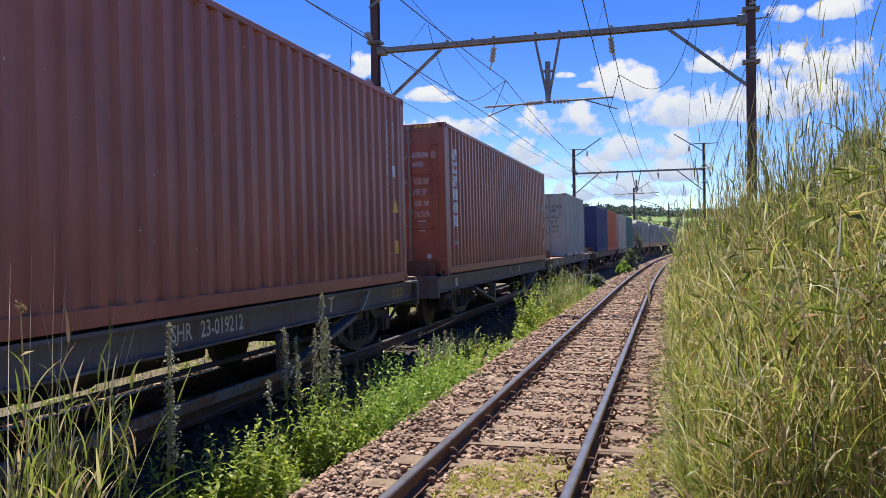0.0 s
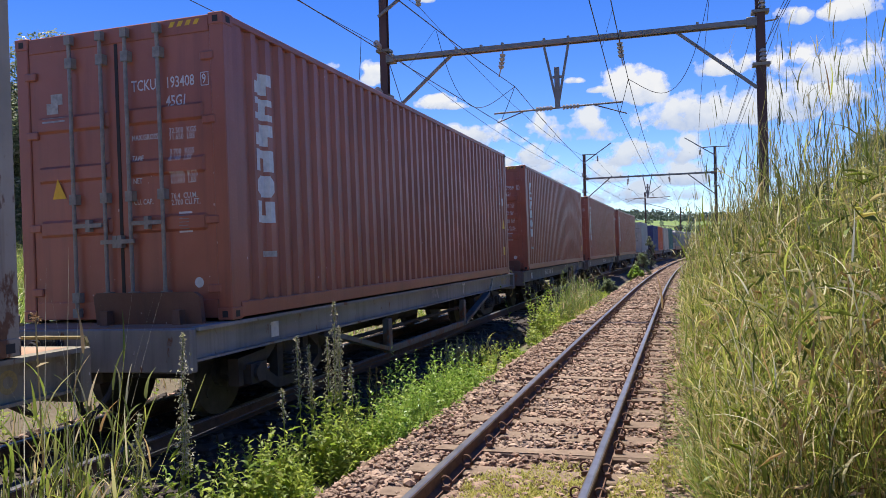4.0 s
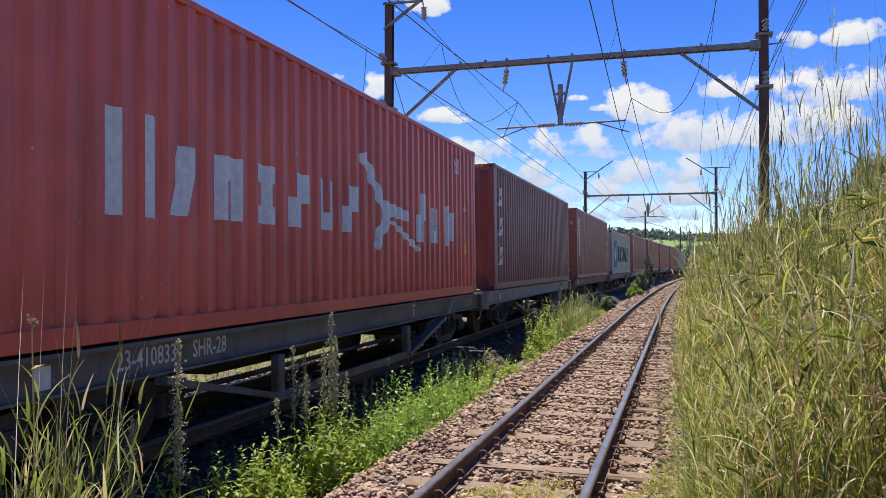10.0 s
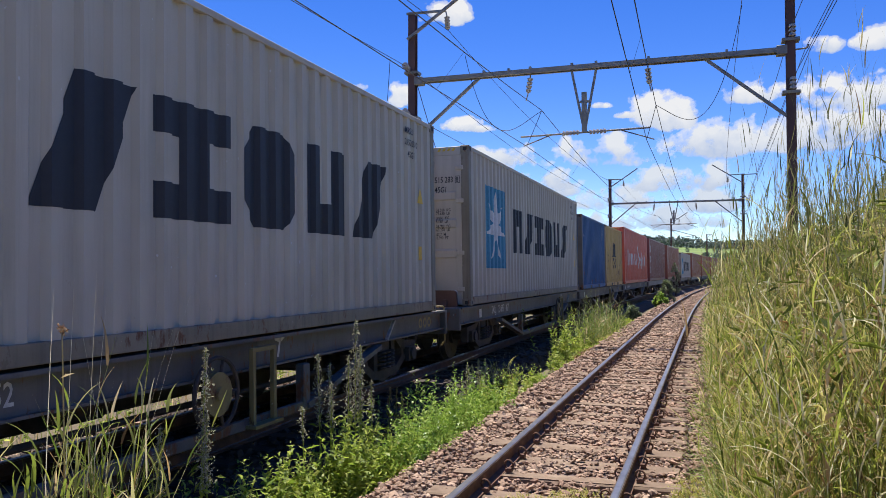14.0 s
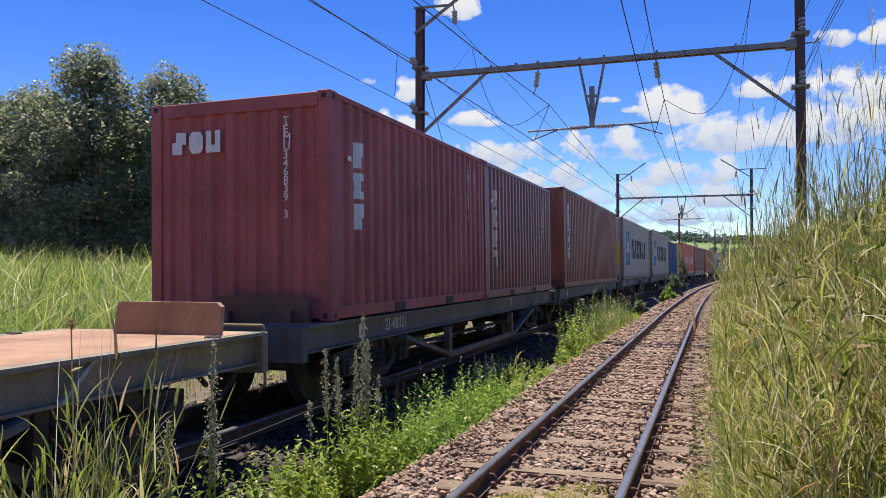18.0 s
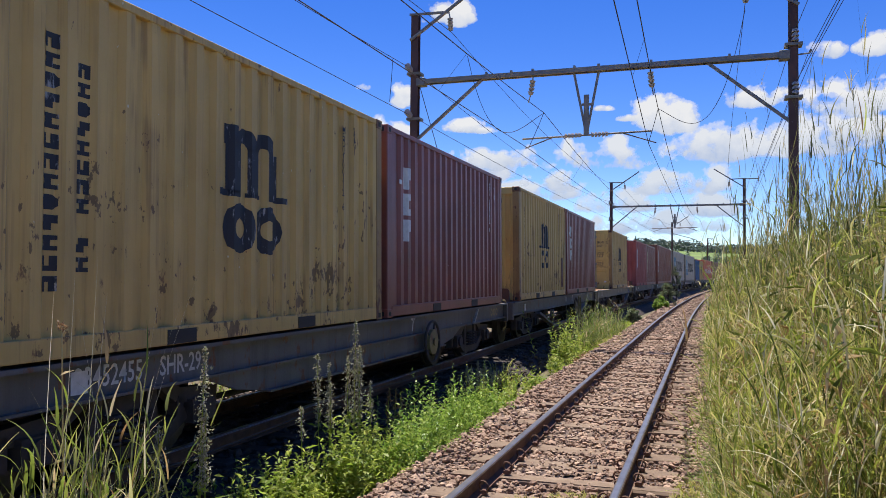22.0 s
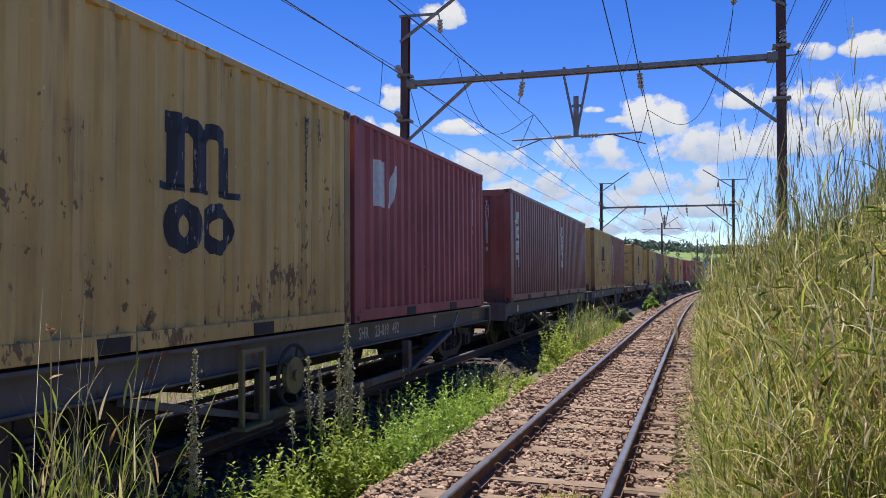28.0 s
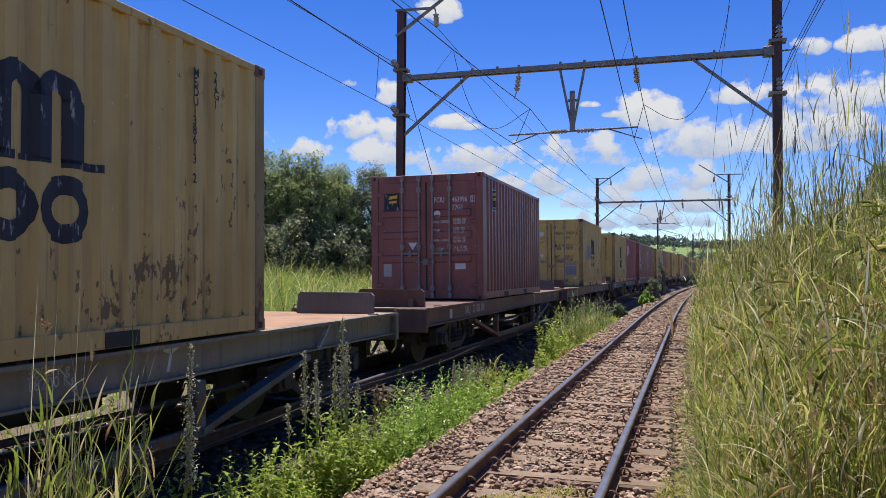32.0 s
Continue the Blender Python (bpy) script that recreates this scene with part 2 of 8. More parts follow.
NAVY_INK = worn_ink()
BLUE_INK = flat("light_blue_paint", (0.05, 0.255, 0.38), wear=0.35)
RING_INK = flat("dull_yellow_lettering", (0.36, 0.27, 0.10), wear=0.5)
NUMBER_INK = flat("painted_wagon_number", (0.60, 0.59, 0.55), wear=0.25)
DIM_INK = flat("worn_white_lettering", (0.46, 0.44, 0.39), wear=0.5)
YELLOW_INK = flat("yellow_sticker", (0.75, 0.45, 0.03))
CREAM_INK = flat("cream_lettering", (0.62, 0.52, 0.32))
GREY_INK = flat("grey_patch", (0.24, 0.25, 0.27))
WAGON_GREY = paint("wagon_grey_paint", (0.088, 0.084, 0.078), rust=0.8, fade=0.35, streak=0.8)
WAGON_PALE = paint("wagon_pale_paint", (0.20, 0.19, 0.175), rust=0.6, fade=0.35, streak=0.7)
WAGON_BROWN = paint("wagon_brown_paint", (0.13, 0.060, 0.038), rust=0.6, fade=0.3, streak=0.6)
WAGON_BEIGE = paint("wagon_beige_paint", (0.20, 0.17, 0.115), rust=0.5, fade=0.3, streak=0.8, scuff=0.3)
BOGIE = rough_stuff("oily_bogie_steel", [(0.3, (0.034, 0.026, 0.021)), (0.7, (0.085, 0.062, 0.048))], 5, 0.75, 0.006)
DECK = rough_stuff("rusty_deck_plate", [(0.25, (0.22, 0.11, 0.065)), (0.55, (0.40, 0.23, 0.135)), (0.8, (0.50, 0.32, 0.21))], 1.3, 0.85, 0.004)
DARK_DECK = rough_stuff("dark_deck_plate", [(0.25, (0.11, 0.055, 0.04)), (0.55, (0.20, 0.115, 0.085)), (0.8, (0.30, 0.20, 0.15))], 1.3, 0.85, 0.004)
TREAD = rough_stuff("worn_wheel_steel", [(0.3, (0.05, 0.042, 0.035)), (0.7, (0.12, 0.10, 0.085))], 6, 0.6, 0.002, metal=0.3)
YELLOW_PART = paint("yellow_part_paint", (0.22, 0.17, 0.06), rust=0.5, fade=0.2)
RAIL_SIDE = rough_stuff("rusty_rail", [(0.3, (0.10, 0.048, 0.028)), (0.7, (0.20, 0.105, 0.065))], 8, 0.85, 0.003)
RAIL_TOP = rough_stuff("polished_rail_head", [(0.3, (0.20, 0.19, 0.19)), (0.7, (0.33, 0.32, 0.32))], 4, 0.38, 0.0006, metal=0.75)
SLEEPER = rough_stuff("weathered_sleeper", [(0.25, (0.12, 0.075, 0.05)), (0.55, (0.24, 0.165, 0.11)), (0.8, (0.36, 0.265, 0.19))], 3.5, 0.9, 0.01)
# sleepers of the goods line: the train's shade is put into their colour
SHADED_SLEEPER = rough_stuff("shaded_sleeper", [(0.25, (0.03, 0.02, 0.014)), (0.55, (0.06, 0.042, 0.03)), (0.8, (0.10, 0.07, 0.05))], 3.5, 0.8, 0.01)
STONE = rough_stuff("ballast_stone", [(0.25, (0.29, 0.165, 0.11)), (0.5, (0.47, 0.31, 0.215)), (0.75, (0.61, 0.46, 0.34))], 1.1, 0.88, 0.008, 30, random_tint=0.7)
# stones and bed of the goods line, coloured dark for the train's shade
SHADED_STONE = rough_stuff("shaded_ballast_stone", [(0.25, (0.045, 0.032, 0.023)), (0.5, (0.085, 0.06, 0.045)), (0.75, (0.16, 0.12, 0.09))], 0.5, 0.85, 0.008, 30, random_tint=0.6)
SHADED_BED = rough_stuff("shaded_ballast_bed", [(0.25, (0.026, 0.018, 0.014)), (0.6, (0.055, 0.04, 0.031)), (0.8, (0.10, 0.075, 0.058))], 10, 0.9, 0.03, 22)
BALLAST = rough_stuff("ballast_bed", [(0.25, (0.05, 0.033, 0.026)), (0.6, (0.16, 0.11, 0.09)), (0.8, (0.26, 0.19, 0.16))], 14, 0.95, 0.03, 22)
MAST = paint("mast_brown_paint", (0.072, 0.027, 0.020), rust=0.3, fade=0.3)
GALV = rough_stuff("galvanised_beam", [(0.3, (0.18, 0.172, 0.16)), (0.7, (0.32, 0.30, 0.27))], 3, 0.55, 0.003, metal=0.35)
PORCELAIN = flat("insulator_glaze", (0.40, 0.36, 0.32), 0.25)
WIRE = flat("dark_wire", (0.035, 0.03, 0.03), 0.6)
BLADE = leaf_mat("tall_grass_blade", [(0.0, (0.079, 0.108, 0.016)), (0.34, (0.260, 0.324, 0.045)), (0.66, (0.497, 0.518, 0.108)), (0.89, (0.768, 0.648, 0.270)), (1.0, (0.860, 0.832, 0.594))], 0.48, 0.5)
DRY = leaf_mat("dry_grass_blade", [(0.0, (0.36, 0.21, 0.09)), (0.4, (0.56, 0.40, 0.18)), (0.8, (0.78, 0.65, 0.40)), (1.0, (0.48, 0.42, 0.14))], 0.5, 0.48)
TALL = leaf_mat("tall_upright_grass", [(0.0, (0.13, 0.20, 0.03)), (0.4, (0.29, 0.35, 0.06)), (0.75, (0.48, 0.48, 0.12)), (1.0, (0.78, 0.70, 0.42))])
FRESH = leaf_mat("fresh_grass_blade", [(0.0, (0.15, 0.26, 0.04)), (0.5, (0.28, 0.39, 0.07)), (1.0, (0.46, 0.50, 0.16))])
WEED = leaf_mat("weed_leaf", [(0.0, (0.198, 0.297, 0.033)), (0.5, (0.374, 0.473, 0.066)), (1.0, (0.594, 0.627, 0.154))], 0.5, 0.6)
DEAD = leaf_mat("dead_grass_leaf", [(0.0, (0.20, 0.10, 0.045)), (0.5, (0.38, 0.22, 0.10)), (1.0, (0.60, 0.45, 0.25))], 0.6, 0.35)
MOSS = leaf_mat("moss_tuft", [(0.0, (0.30, 0.30, 0.05)), (0.5, (0.46, 0.44, 0.09)), (1.0, (0.56, 0.46, 0.16))], 0.7, 0.4)
STEM = leaf_mat("grass_stem", [(0.0, (0.13, 0.13, 0.035)), (0.5, (0.36, 0.35, 0.07)), (1.0, (0.66, 0.54, 0.17))], 0.5, 0.35)
STALK = leaf_mat("grass_stalk_leaf", [(0.0, (0.112, 0.121, 0.030)), (0.35, (0.202, 0.221, 0.050)), (0.7, (0.381, 0.347, 0.090)), (1.0, (0.582, 0.452, 0.200))], 0.5, 0.4)
PALE_LEAF = leaf_mat("pale_shrub_leaf", [(0.0, (0.13, 0.18, 0.08)), (0.6, (0.24, 0.29, 0.14)), (1.0, (0.36, 0.38, 0.22))], 0.5, 0.35)
SEED = leaf_mat("grey_seed_spike", [(0.0, (0.24, 0.25, 0.12)), (0.5, (0.50, 0.48, 0.29)), (0.85, (0.70, 0.66, 0.48)), (1.0, (0.84, 0.80, 0.66))], 0.6, 0.4)
GREENER = leaf_mat("trackside_grass_blade", [(0.0, (0.08, 0.13, 0.03)), (0.4, (0.19, 0.26, 0.05)), (0.8, (0.36, 0.41, 0.11)), (1.0, (0.60, 0.55, 0.28))], 0.45, 0.4)
BUSH = leaf_mat("bushy_weed_leaf", [(0.0, (0.157, 0.280, 0.039)), (0.5, (0.291, 0.448, 0.067)), (1.0, (0.493, 0.605, 0.134))], 0.38, 0.5)
SPIKE = leaf_mat("seed_spike", [(0.0, (0.36, 0.36, 0.18)), (0.5, (0.66, 0.61, 0.39)), (1.0, (0.90, 0.84, 0.64))], 0.6, 0.45)
TREE_LEAF = leaf_mat("tree_leaf", [(0.0, (0.13, 0.17, 0.08)), (0.5, (0.26, 0.30, 0.15)), (0.85, (0.42, 0.41, 0.26)), (1.0, (0.60, 0.55, 0.42))], 0.3, 0.5)
LIGHT_LEAF = leaf_mat("light_tree_leaf", [(0.0, (0.22, 0.30, 0.10)), (0.6, (0.38, 0.44, 0.18)), (1.0, (0.54, 0.54, 0.30))], 0.4, 0.5)
# leaf colour of the far woods, paler and bluer to include distance haze
HAZED_LEAF = leaf_mat("hazed_wood_leaf", [(0.0, (0.075, 0.105, 0.085)), (1.0, (0.14, 0.175, 0.125))], 0.7, 0.2)
BARK = rough_stuff("bark", [(0.3, (0.05, 0.04, 0.03)), (0.7, (0.15, 0.12, 0.09))], 6, 0.9, 0.02)


# ---- the line of the railway: straight, then a long bend to the right ----
BEND_FROM, BEND_TO, RADIUS = 25.0, 225.0, 1150.0
NEAR_TRACK, TRAIN_TRACK = -1.23, -5.22


def bend(y):
    if y < BEND_FROM:
        return 0.0
    if y < BEND_TO:
        return (y - BEND_FROM) ** 2 / (2 * RADIUS)
    return (BEND_TO - BEND_FROM) ** 2 / (2 * RADIUS) + (y - BEND_TO) * (BEND_TO - BEND_FROM) / RADIUS


def bend_np(y):
    y = np.asarray(y, dtype=float)
    a = np.clip(y - BEND_FROM, 0, BEND_TO - BEND_FROM)
    return a ** 2 / (2 * RADIUS) + np.clip(y - BEND_TO, 0, None) * (BEND_TO - BEND_FROM) / RADIUS


def heading(y):
    """Degrees by which the line has turned to the right."""
    return math.degrees(math.atan(min(max(y - BEND_FROM, 0), BEND_TO - BEND_FROM) / RADIUS))


def on_line(x, y, z=0.0, lean=0.0):
    return pose(x + bend(y), y, z, 0, lean, -heading(y))


# ---- ground: one sheet to the horizon, with hills ahead ----
PROFILE = [(-3600, 8), (-1500, 6), (-500, 4), (-120, 2.5), (-40, 1.4), (-20, 0.9), (-14, 0.2), (-9, -0.5), (-7.6, -0.62), (-6.9, -0.6), (-5.2, -0.55), (-3.6, -0.52),
           (-3.2, -0.45), (-2.8, -0.52), (-1.2, -0.55), (0.1, -0.5), (0.5, -0.36), (1.2, -0.22), (2.5, 0.05), (5, 0.35), (10, 0.5), (40, 0.8), (120, 1.5), (500, 4), (1500, 6), (3600, 8)]


def hill(x, y):
    """Rolling land far ahead."""
    up = np.clip((y - 230) / 520, 0, 1)
    up = up * up * (3 - 2 * up)
    return up * (25 + 4 * np.sin(x / 170 + 0.6) + 3 * np.sin(y / 130 + x / 300) - 4 * np.tanh((x + 126) / 35)) + np.clip((y - 900) / 1500, 0, 1) * 14


def ground_z(x, y):
    """Height of the ground at offsets x from the line."""
    px, pz = [p[0] for p in PROFILE], [p[1] for p in PROFILE]
    return np.interp(x, px, pz) + hill(x, y)


def build_ground():
    m, n, l, b = mat("earth_and_grass")
    c = coords(n, l)
    base = ramp(n, l, noise_tex(n, l, c, 0.35, 8, 0.7), [(0.3, (0.085, 0.06, 0.04)), (0.5, (0.14, 0.11, 0.065)), (0.7, (0.11, 0.12, 0.045))])
    wide = ramp(n, l, noise_tex(n, l, c, 0.012, 5, 0.6), [(0.35, (0.10, 0.15, 0.035)), (0.5, (0.17, 0.24, 0.05)), (0.65, (0.11, 0.14, 0.045))])
    sep = n.new("ShaderNodeSeparateXYZ")
    l.new(c, sep.inputs[0])
    far = ramp(n, l, math_node(n, l, "DIVIDE", sep.outputs[1], 400.0), [(0.3, grey(0)), (0.6, grey(1))])
    l.new(mix(n, l, far, base, wide), b.inputs["Base Color"])
    b.inputs["Roughness"].default_value = 0.95
    bump(n, l, b, noise_tex(n, l, c, 9, 6), 0.6, 0.05)
    xs = sorted({p[0] for p in PROFILE} | {-3000, -2200, -900, -700, -350, -250, -180, -80, -60, -25, -20, -3.4, -3.0, 0.3, 0.8, 1.8, 3.5, 7, 15, 20, 28, 60, 80, 180, 250, 350, 700, 900, 2200, 3000})
    ys = sorted(set(np.concatenate([np.arange(-12, 40, 1.0), np.arange(40, 260, 5.0), np.arange(260, 1000, 20.0), [-3500, -1500, -500, -150, -60, -30, 1100, 1300, 1600, 2000, 2600, 3300, 4200]]).tolist()))
    gx, gy = np.meshgrid(np.array(xs, float), np.array(ys, float))
    gz = ground_z(gx, gy)
    rough = np.array([noise.noise((a * 0.5, q * 0.5, 0)) for a, q in zip(gx.ravel(), gy.ravel())]).reshape(gx.shape)
    gz = gz + rough * np.where(np.abs(gx) < 40, 0.05, 0.4)
    verts = np.stack([gx + bend_np(gy), gy, gz], -1).reshape(-1, 3)
    w = len(xs)
    idx = np.arange((len(ys) - 1) * w).reshape(len(ys) - 1, w)[:, :-1].ravel()
    faces = np.stack([idx, idx + 1, idx + w + 1, idx + w], -1)
    ob = new("ground", np_mesh("ground", verts, faces, m, True))
    tagged(ob, "earth and rough grass rising to green hills", "ground", kind="structure")


build_ground()


# ---- the two tracks ----
RAIL_SECTION = [(-0.065, -0.152), (0.065, -0.152), (0.065, -0.142), (0.010, -0.125), (0.008, -0.045), (0.034, -0.034), (0.034, -0.006), (0.028, -0.0005), (-0.028, -0.0005), (-0.034, -0.006), (-0.034, -0.034), (-0.008, -0.045), (-0.010, -0.125), (-0.065, -0.142)]


def swept(name, section, x0, ys, material, closed=True, smooth=False):
    """A section of x, z carried along the line at the offset x0."""
    k = len(section)
    sx, sz = np.array([p[0] for p in section]), np.array([p[1] for p in section])
    ys = np.asarray(ys, float)
    v = np.stack([np.tile(sx + x0, (len(ys), 1)) + bend_np(ys)[:, None], np.tile(ys[:, None], (1, k)), np.tile(sz, (len(ys), 1))], -1).reshape(-1, 3)
    f = []
    for i in range(len(ys) - 1):
        for j in range(k if closed else k - 1):
            a, q = i * k + j, i * k + (j + 1) % k
            f.append((a, q, q + k, a + k))
    return np_mesh(name, v, f, material, smooth)


def sleeper_mesh(seed, material=None):
    rnd = random.Random(seed)
    bm = boxed(-0.98, 0.98, -0.11, 0.11, -0.30, -0.155, 0.014)
    for v in bm.verts:
        v.co += Vector((rnd.uniform(-0.02, 0.02), rnd.uniform(-0.012, 0.012), rnd.uniform(-0.012, 0.008)))
    return mesh_of("sleeper", bm, material or SLEEPER)


def clip_mesh():
    bm = bmesh.new()
    ring(bm, (0, 0, 0.03), (0.25, 1, 0.1), 0.042, 0.009, 12, 5)
    box(bm, -0.03, 0.03, -0.03, 0.03, -0.03, 0.0)
    return mesh_of("rail_clip", bm, RAIL_SIDE)


STEPS = np.concatenate([np.arange(-30, 30, 2.0), np.arange(30, 262, 4.0)])
sleepers = [sleeper_mesh(i) for i in range(7)]
# goods line sleepers, with shade in their colour
shaded_sleepers = [sleeper_mesh(i + 20, SHADED_SLEEPER) for i in range(4)]
clip_me = clip_mesh()


SLEEPER_AT = {}


def build_track(x0, label, near_to, clips, bed_material):
    track = tagged(new("railway_track"), label, "railway track", kind="structure")
    bed = [(-1.95, -0.62), (-1.62, -0.36), (-1.36, -0.215), (0, -0.19), (1.36, -0.215), (1.62, -0.36), (1.95, -0.62)]
    part_of("ballast_bed", swept("ballast_bed", bed, x0, STEPS, bed_material, False), track, "crushed stone ballast")
    for side in (-0.5675, 0.5675):
        rail = part_of("rail", swept("rail", RAIL_SECTION, x0 + side, STEPS, RAIL_SIDE), track, "rusty steel rail")
        part_of("rail_head", swept("rail_head", [(-0.036, -0.013), (-0.030, -0.001), (-0.021, 0.004), (0.021, 0.004), (0.030, -0.001), (0.036, -0.013)], x0 + side, STEPS, RAIL_TOP, False), rail, "polished rail head")
    rnd = random.Random(5 + int(x0 * 10))
    far = []
    y = -3.0
    while y < 250:
        m = on_line(x0 + rnd.uniform(-0.03, 0.03), y, rnd.uniform(-0.014, 0.012)) @ pose(0, 0, 0, 0, rnd.uniform(-0.4, 0.4), rnd.uniform(-1.6, 1.6))
        if y < near_to:
            ob = part_of("sleeper", rnd.choice(sleepers if clips else shaded_sleepers), track)
            ob.matrix_basis = m
            if clips and 2 < y < 26:
                for side in (-0.5675, 0.5675):
                    for k in (-0.085, 0.085):
                        c = part_of("rail_clip", clip_me, track)
                        c.matrix_basis = m @ pose(side + k, rnd.uniform(-0.05, 0.05), -0.115, 0, 0, 0 if k > 0 else 180)
        else:
            far.append(m)
        SLEEPER_AT.setdefault(x0, []).append(y)
        y += 0.66 + rnd.uniform(-0.04, 0.04)
    base = sleepers[0]
    co = np.empty(len(base.vertices) * 3, np.float32)
    base.vertices.foreach_get("co", co)
    bm = bmesh.new()
    for m in far:
        v = [bm.verts.new(m @ Vector((sx * 0.98, sy * 0.11, sz))) for sx, sy, sz in ((-1, -1, -0.16), (1, -1, -0.16), (1, 1, -0.16), (-1, 1, -0.16))]
        w = [bm.verts.new(q.co - Vector((0, 0, 0.1))) for q in v]
        bm.faces.new(v)
        for i in range(4):
            bm.faces.new((w[i], w[(i + 1) % 4], v[(i + 1) % 4], v[i]))
    tagged(part("far_sleepers", bm, SLEEPER, track), kind="stuff")
    return track


build_track(NEAR_TRACK, "single line of rusty rails on stone ballast, heads polished", 80, True, BALLAST)
build_track(TRAIN_TRACK, "railway line under the goods train, stone ballast, in shade", 45, False, SHADED_BED)


def stones(name, x0, spans, label, material=STONE, across=(-1.85, 1.85)):
    """Loose angular stones over a track bed. spans: from y, to y, stones on a square metre, size."""
    rng = np.random.default_rng(11 + int(abs(x0) * 10))
    bm = bmesh.new()
    bmesh.ops.create_icosphere(bm, subdivisions=1, radius=1.0)
    ico_v = np.array([v.co[:] for v in bm.verts])
    ico_f = np.array([[v.index for v in f.verts] for f in bm.faces])
    bm.free()
    allv, allf, k = [], [], 0
    for y0, y1, dens, size in spans:
        cnt = int((y1 - y0) * (across[1] - across[0]) * dens)
        x = rng.uniform(*across, cnt)
        y = rng.uniform(y0, y1, cnt)
        gap = np.min(np.abs(y[:, None] - np.array(SLEEPER_AT[x0])[None]), 1)
        keep = (gap > 0.13) | (np.abs(x) > 0.97) | (rng.uniform(size=cnt) < np.where(np.abs(x) > 0.5, 0.22, 0.55))
        x, y = x[keep], y[keep]
        cnt = len(x)
        z = np.interp(np.abs(x), [0, 1.36, 1.62, 1.95], [-0.168, -0.190, -0.34, -0.60])
        s = size * rng.lognormal(0, 0.32, cnt)
        over = np.abs(np.abs(x) - 0.5675) < 0.075 + s
        x = np.where(over, x + np.sign(rng.uniform(-1, 1, cnt)) * 0.02, x)
        z = np.where(over, z - 0.02, z) + rng.uniform(-0.02, 0.025, cnt)
        q = rng.normal(size=(cnt, 4))
        q /= np.linalg.norm(q, axis=1, keepdims=True)
        w, a, b, c = q.T
        rot = np.stack([1 - 2 * (b * b + c * c), 2 * (a * b - c * w), 2 * (a * c + b * w), 2 * (a * b + c * w), 1 - 2 * (a * a + c * c), 2 * (b * c - a * w),
                        2 * (a * c - b * w), 2 * (b * c + a * w), 1 - 2 * (a * a + b * b)], -1).reshape(-1, 3, 3)
        shape = ico_v[None] * rng.uniform(0.6, 1.25, (cnt, len(ico_v), 1)) * rng.uniform(0.55, 1.2, (cnt, 1, 3))
        v = np.einsum("nij,nkj->nki", rot, shape) * s[:, None, None]
        v[..., 2] *= 0.65
        v += np.stack([x + x0 + bend_np(y), y, z], -1)[:, None]
        allv.append(v.reshape(-1, 3))
        allf.append((ico_f[None] + (k + np.arange(cnt) * len(ico_v))[:, None, None]).reshape(-1, 3))
        k += cnt * len(ico_v)
    tagged(new(name, np_mesh(name, np.concatenate(allv), np.concatenate(allf), material)), label, "ballast", kind="stuff")


stones("ballast_stones", NEAR_TRACK, [(-8, 2.8, 90, 0.036), (2.8, 9, 520, 0.026), (9, 16, 330, 0.031), (16, 30, 140, 0.038), (30, 60, 40, 0.055), (60, 110, 14, 0.075)], "loose reddish brown ballast stones between the rails")
# below the train the stone colour carries shade; the far shoulder keeps plain STONE
stones("ballast_stones", TRAIN_TRACK, [(-8, 1.5, 40, 0.045), (1.5, 14, 110, 0.04), (14, 34, 45, 0.05)], "ballast stones under the goods train, its shade in their colour", SHADED_STONE)
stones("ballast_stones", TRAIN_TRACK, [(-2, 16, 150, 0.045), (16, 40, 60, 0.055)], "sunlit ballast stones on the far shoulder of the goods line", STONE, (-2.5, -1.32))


# ---- overhead line: portals over both tracks ----
def ribbed(bm, a, b, r, discs=4):
    """An insulator: a thin rod with sheds."""
    a, b = Vector(a), Vector(b)
    rod(bm, a, b, r * 0.35, 8)
    for i in range(discs):
        c = a.lerp(b, (i + 0.5) / discs)
        d = (b - a) / discs * 0.34
        rod(bm, c - d, c + d, r, 10, r * 0.7)


def hsection(bm, x, y, z0, z1, w=0.21, d=0.2):
    a, q, t = w / 2, d / 2, 0.014
    s = [(-a, -q), (a, -q), (a, t - q), (t / 2, t - q), (t / 2, q - t), (a, q - t), (a, q), (-a, q), (-a, q - t), (-t / 2, q - t), (-t / 2, t - q), (-a, t - q)]
    rows = [[bm.verts.new((x + u, y + v, z)) for u, v in s] for z in (z0, z1)]
    for i in range(12):
        j = (i + 1) % 12
        bm.faces.new((rows[0][i], rows[0][j], rows[1][j], rows[1][i]))
    bm.faces.new(rows[1])


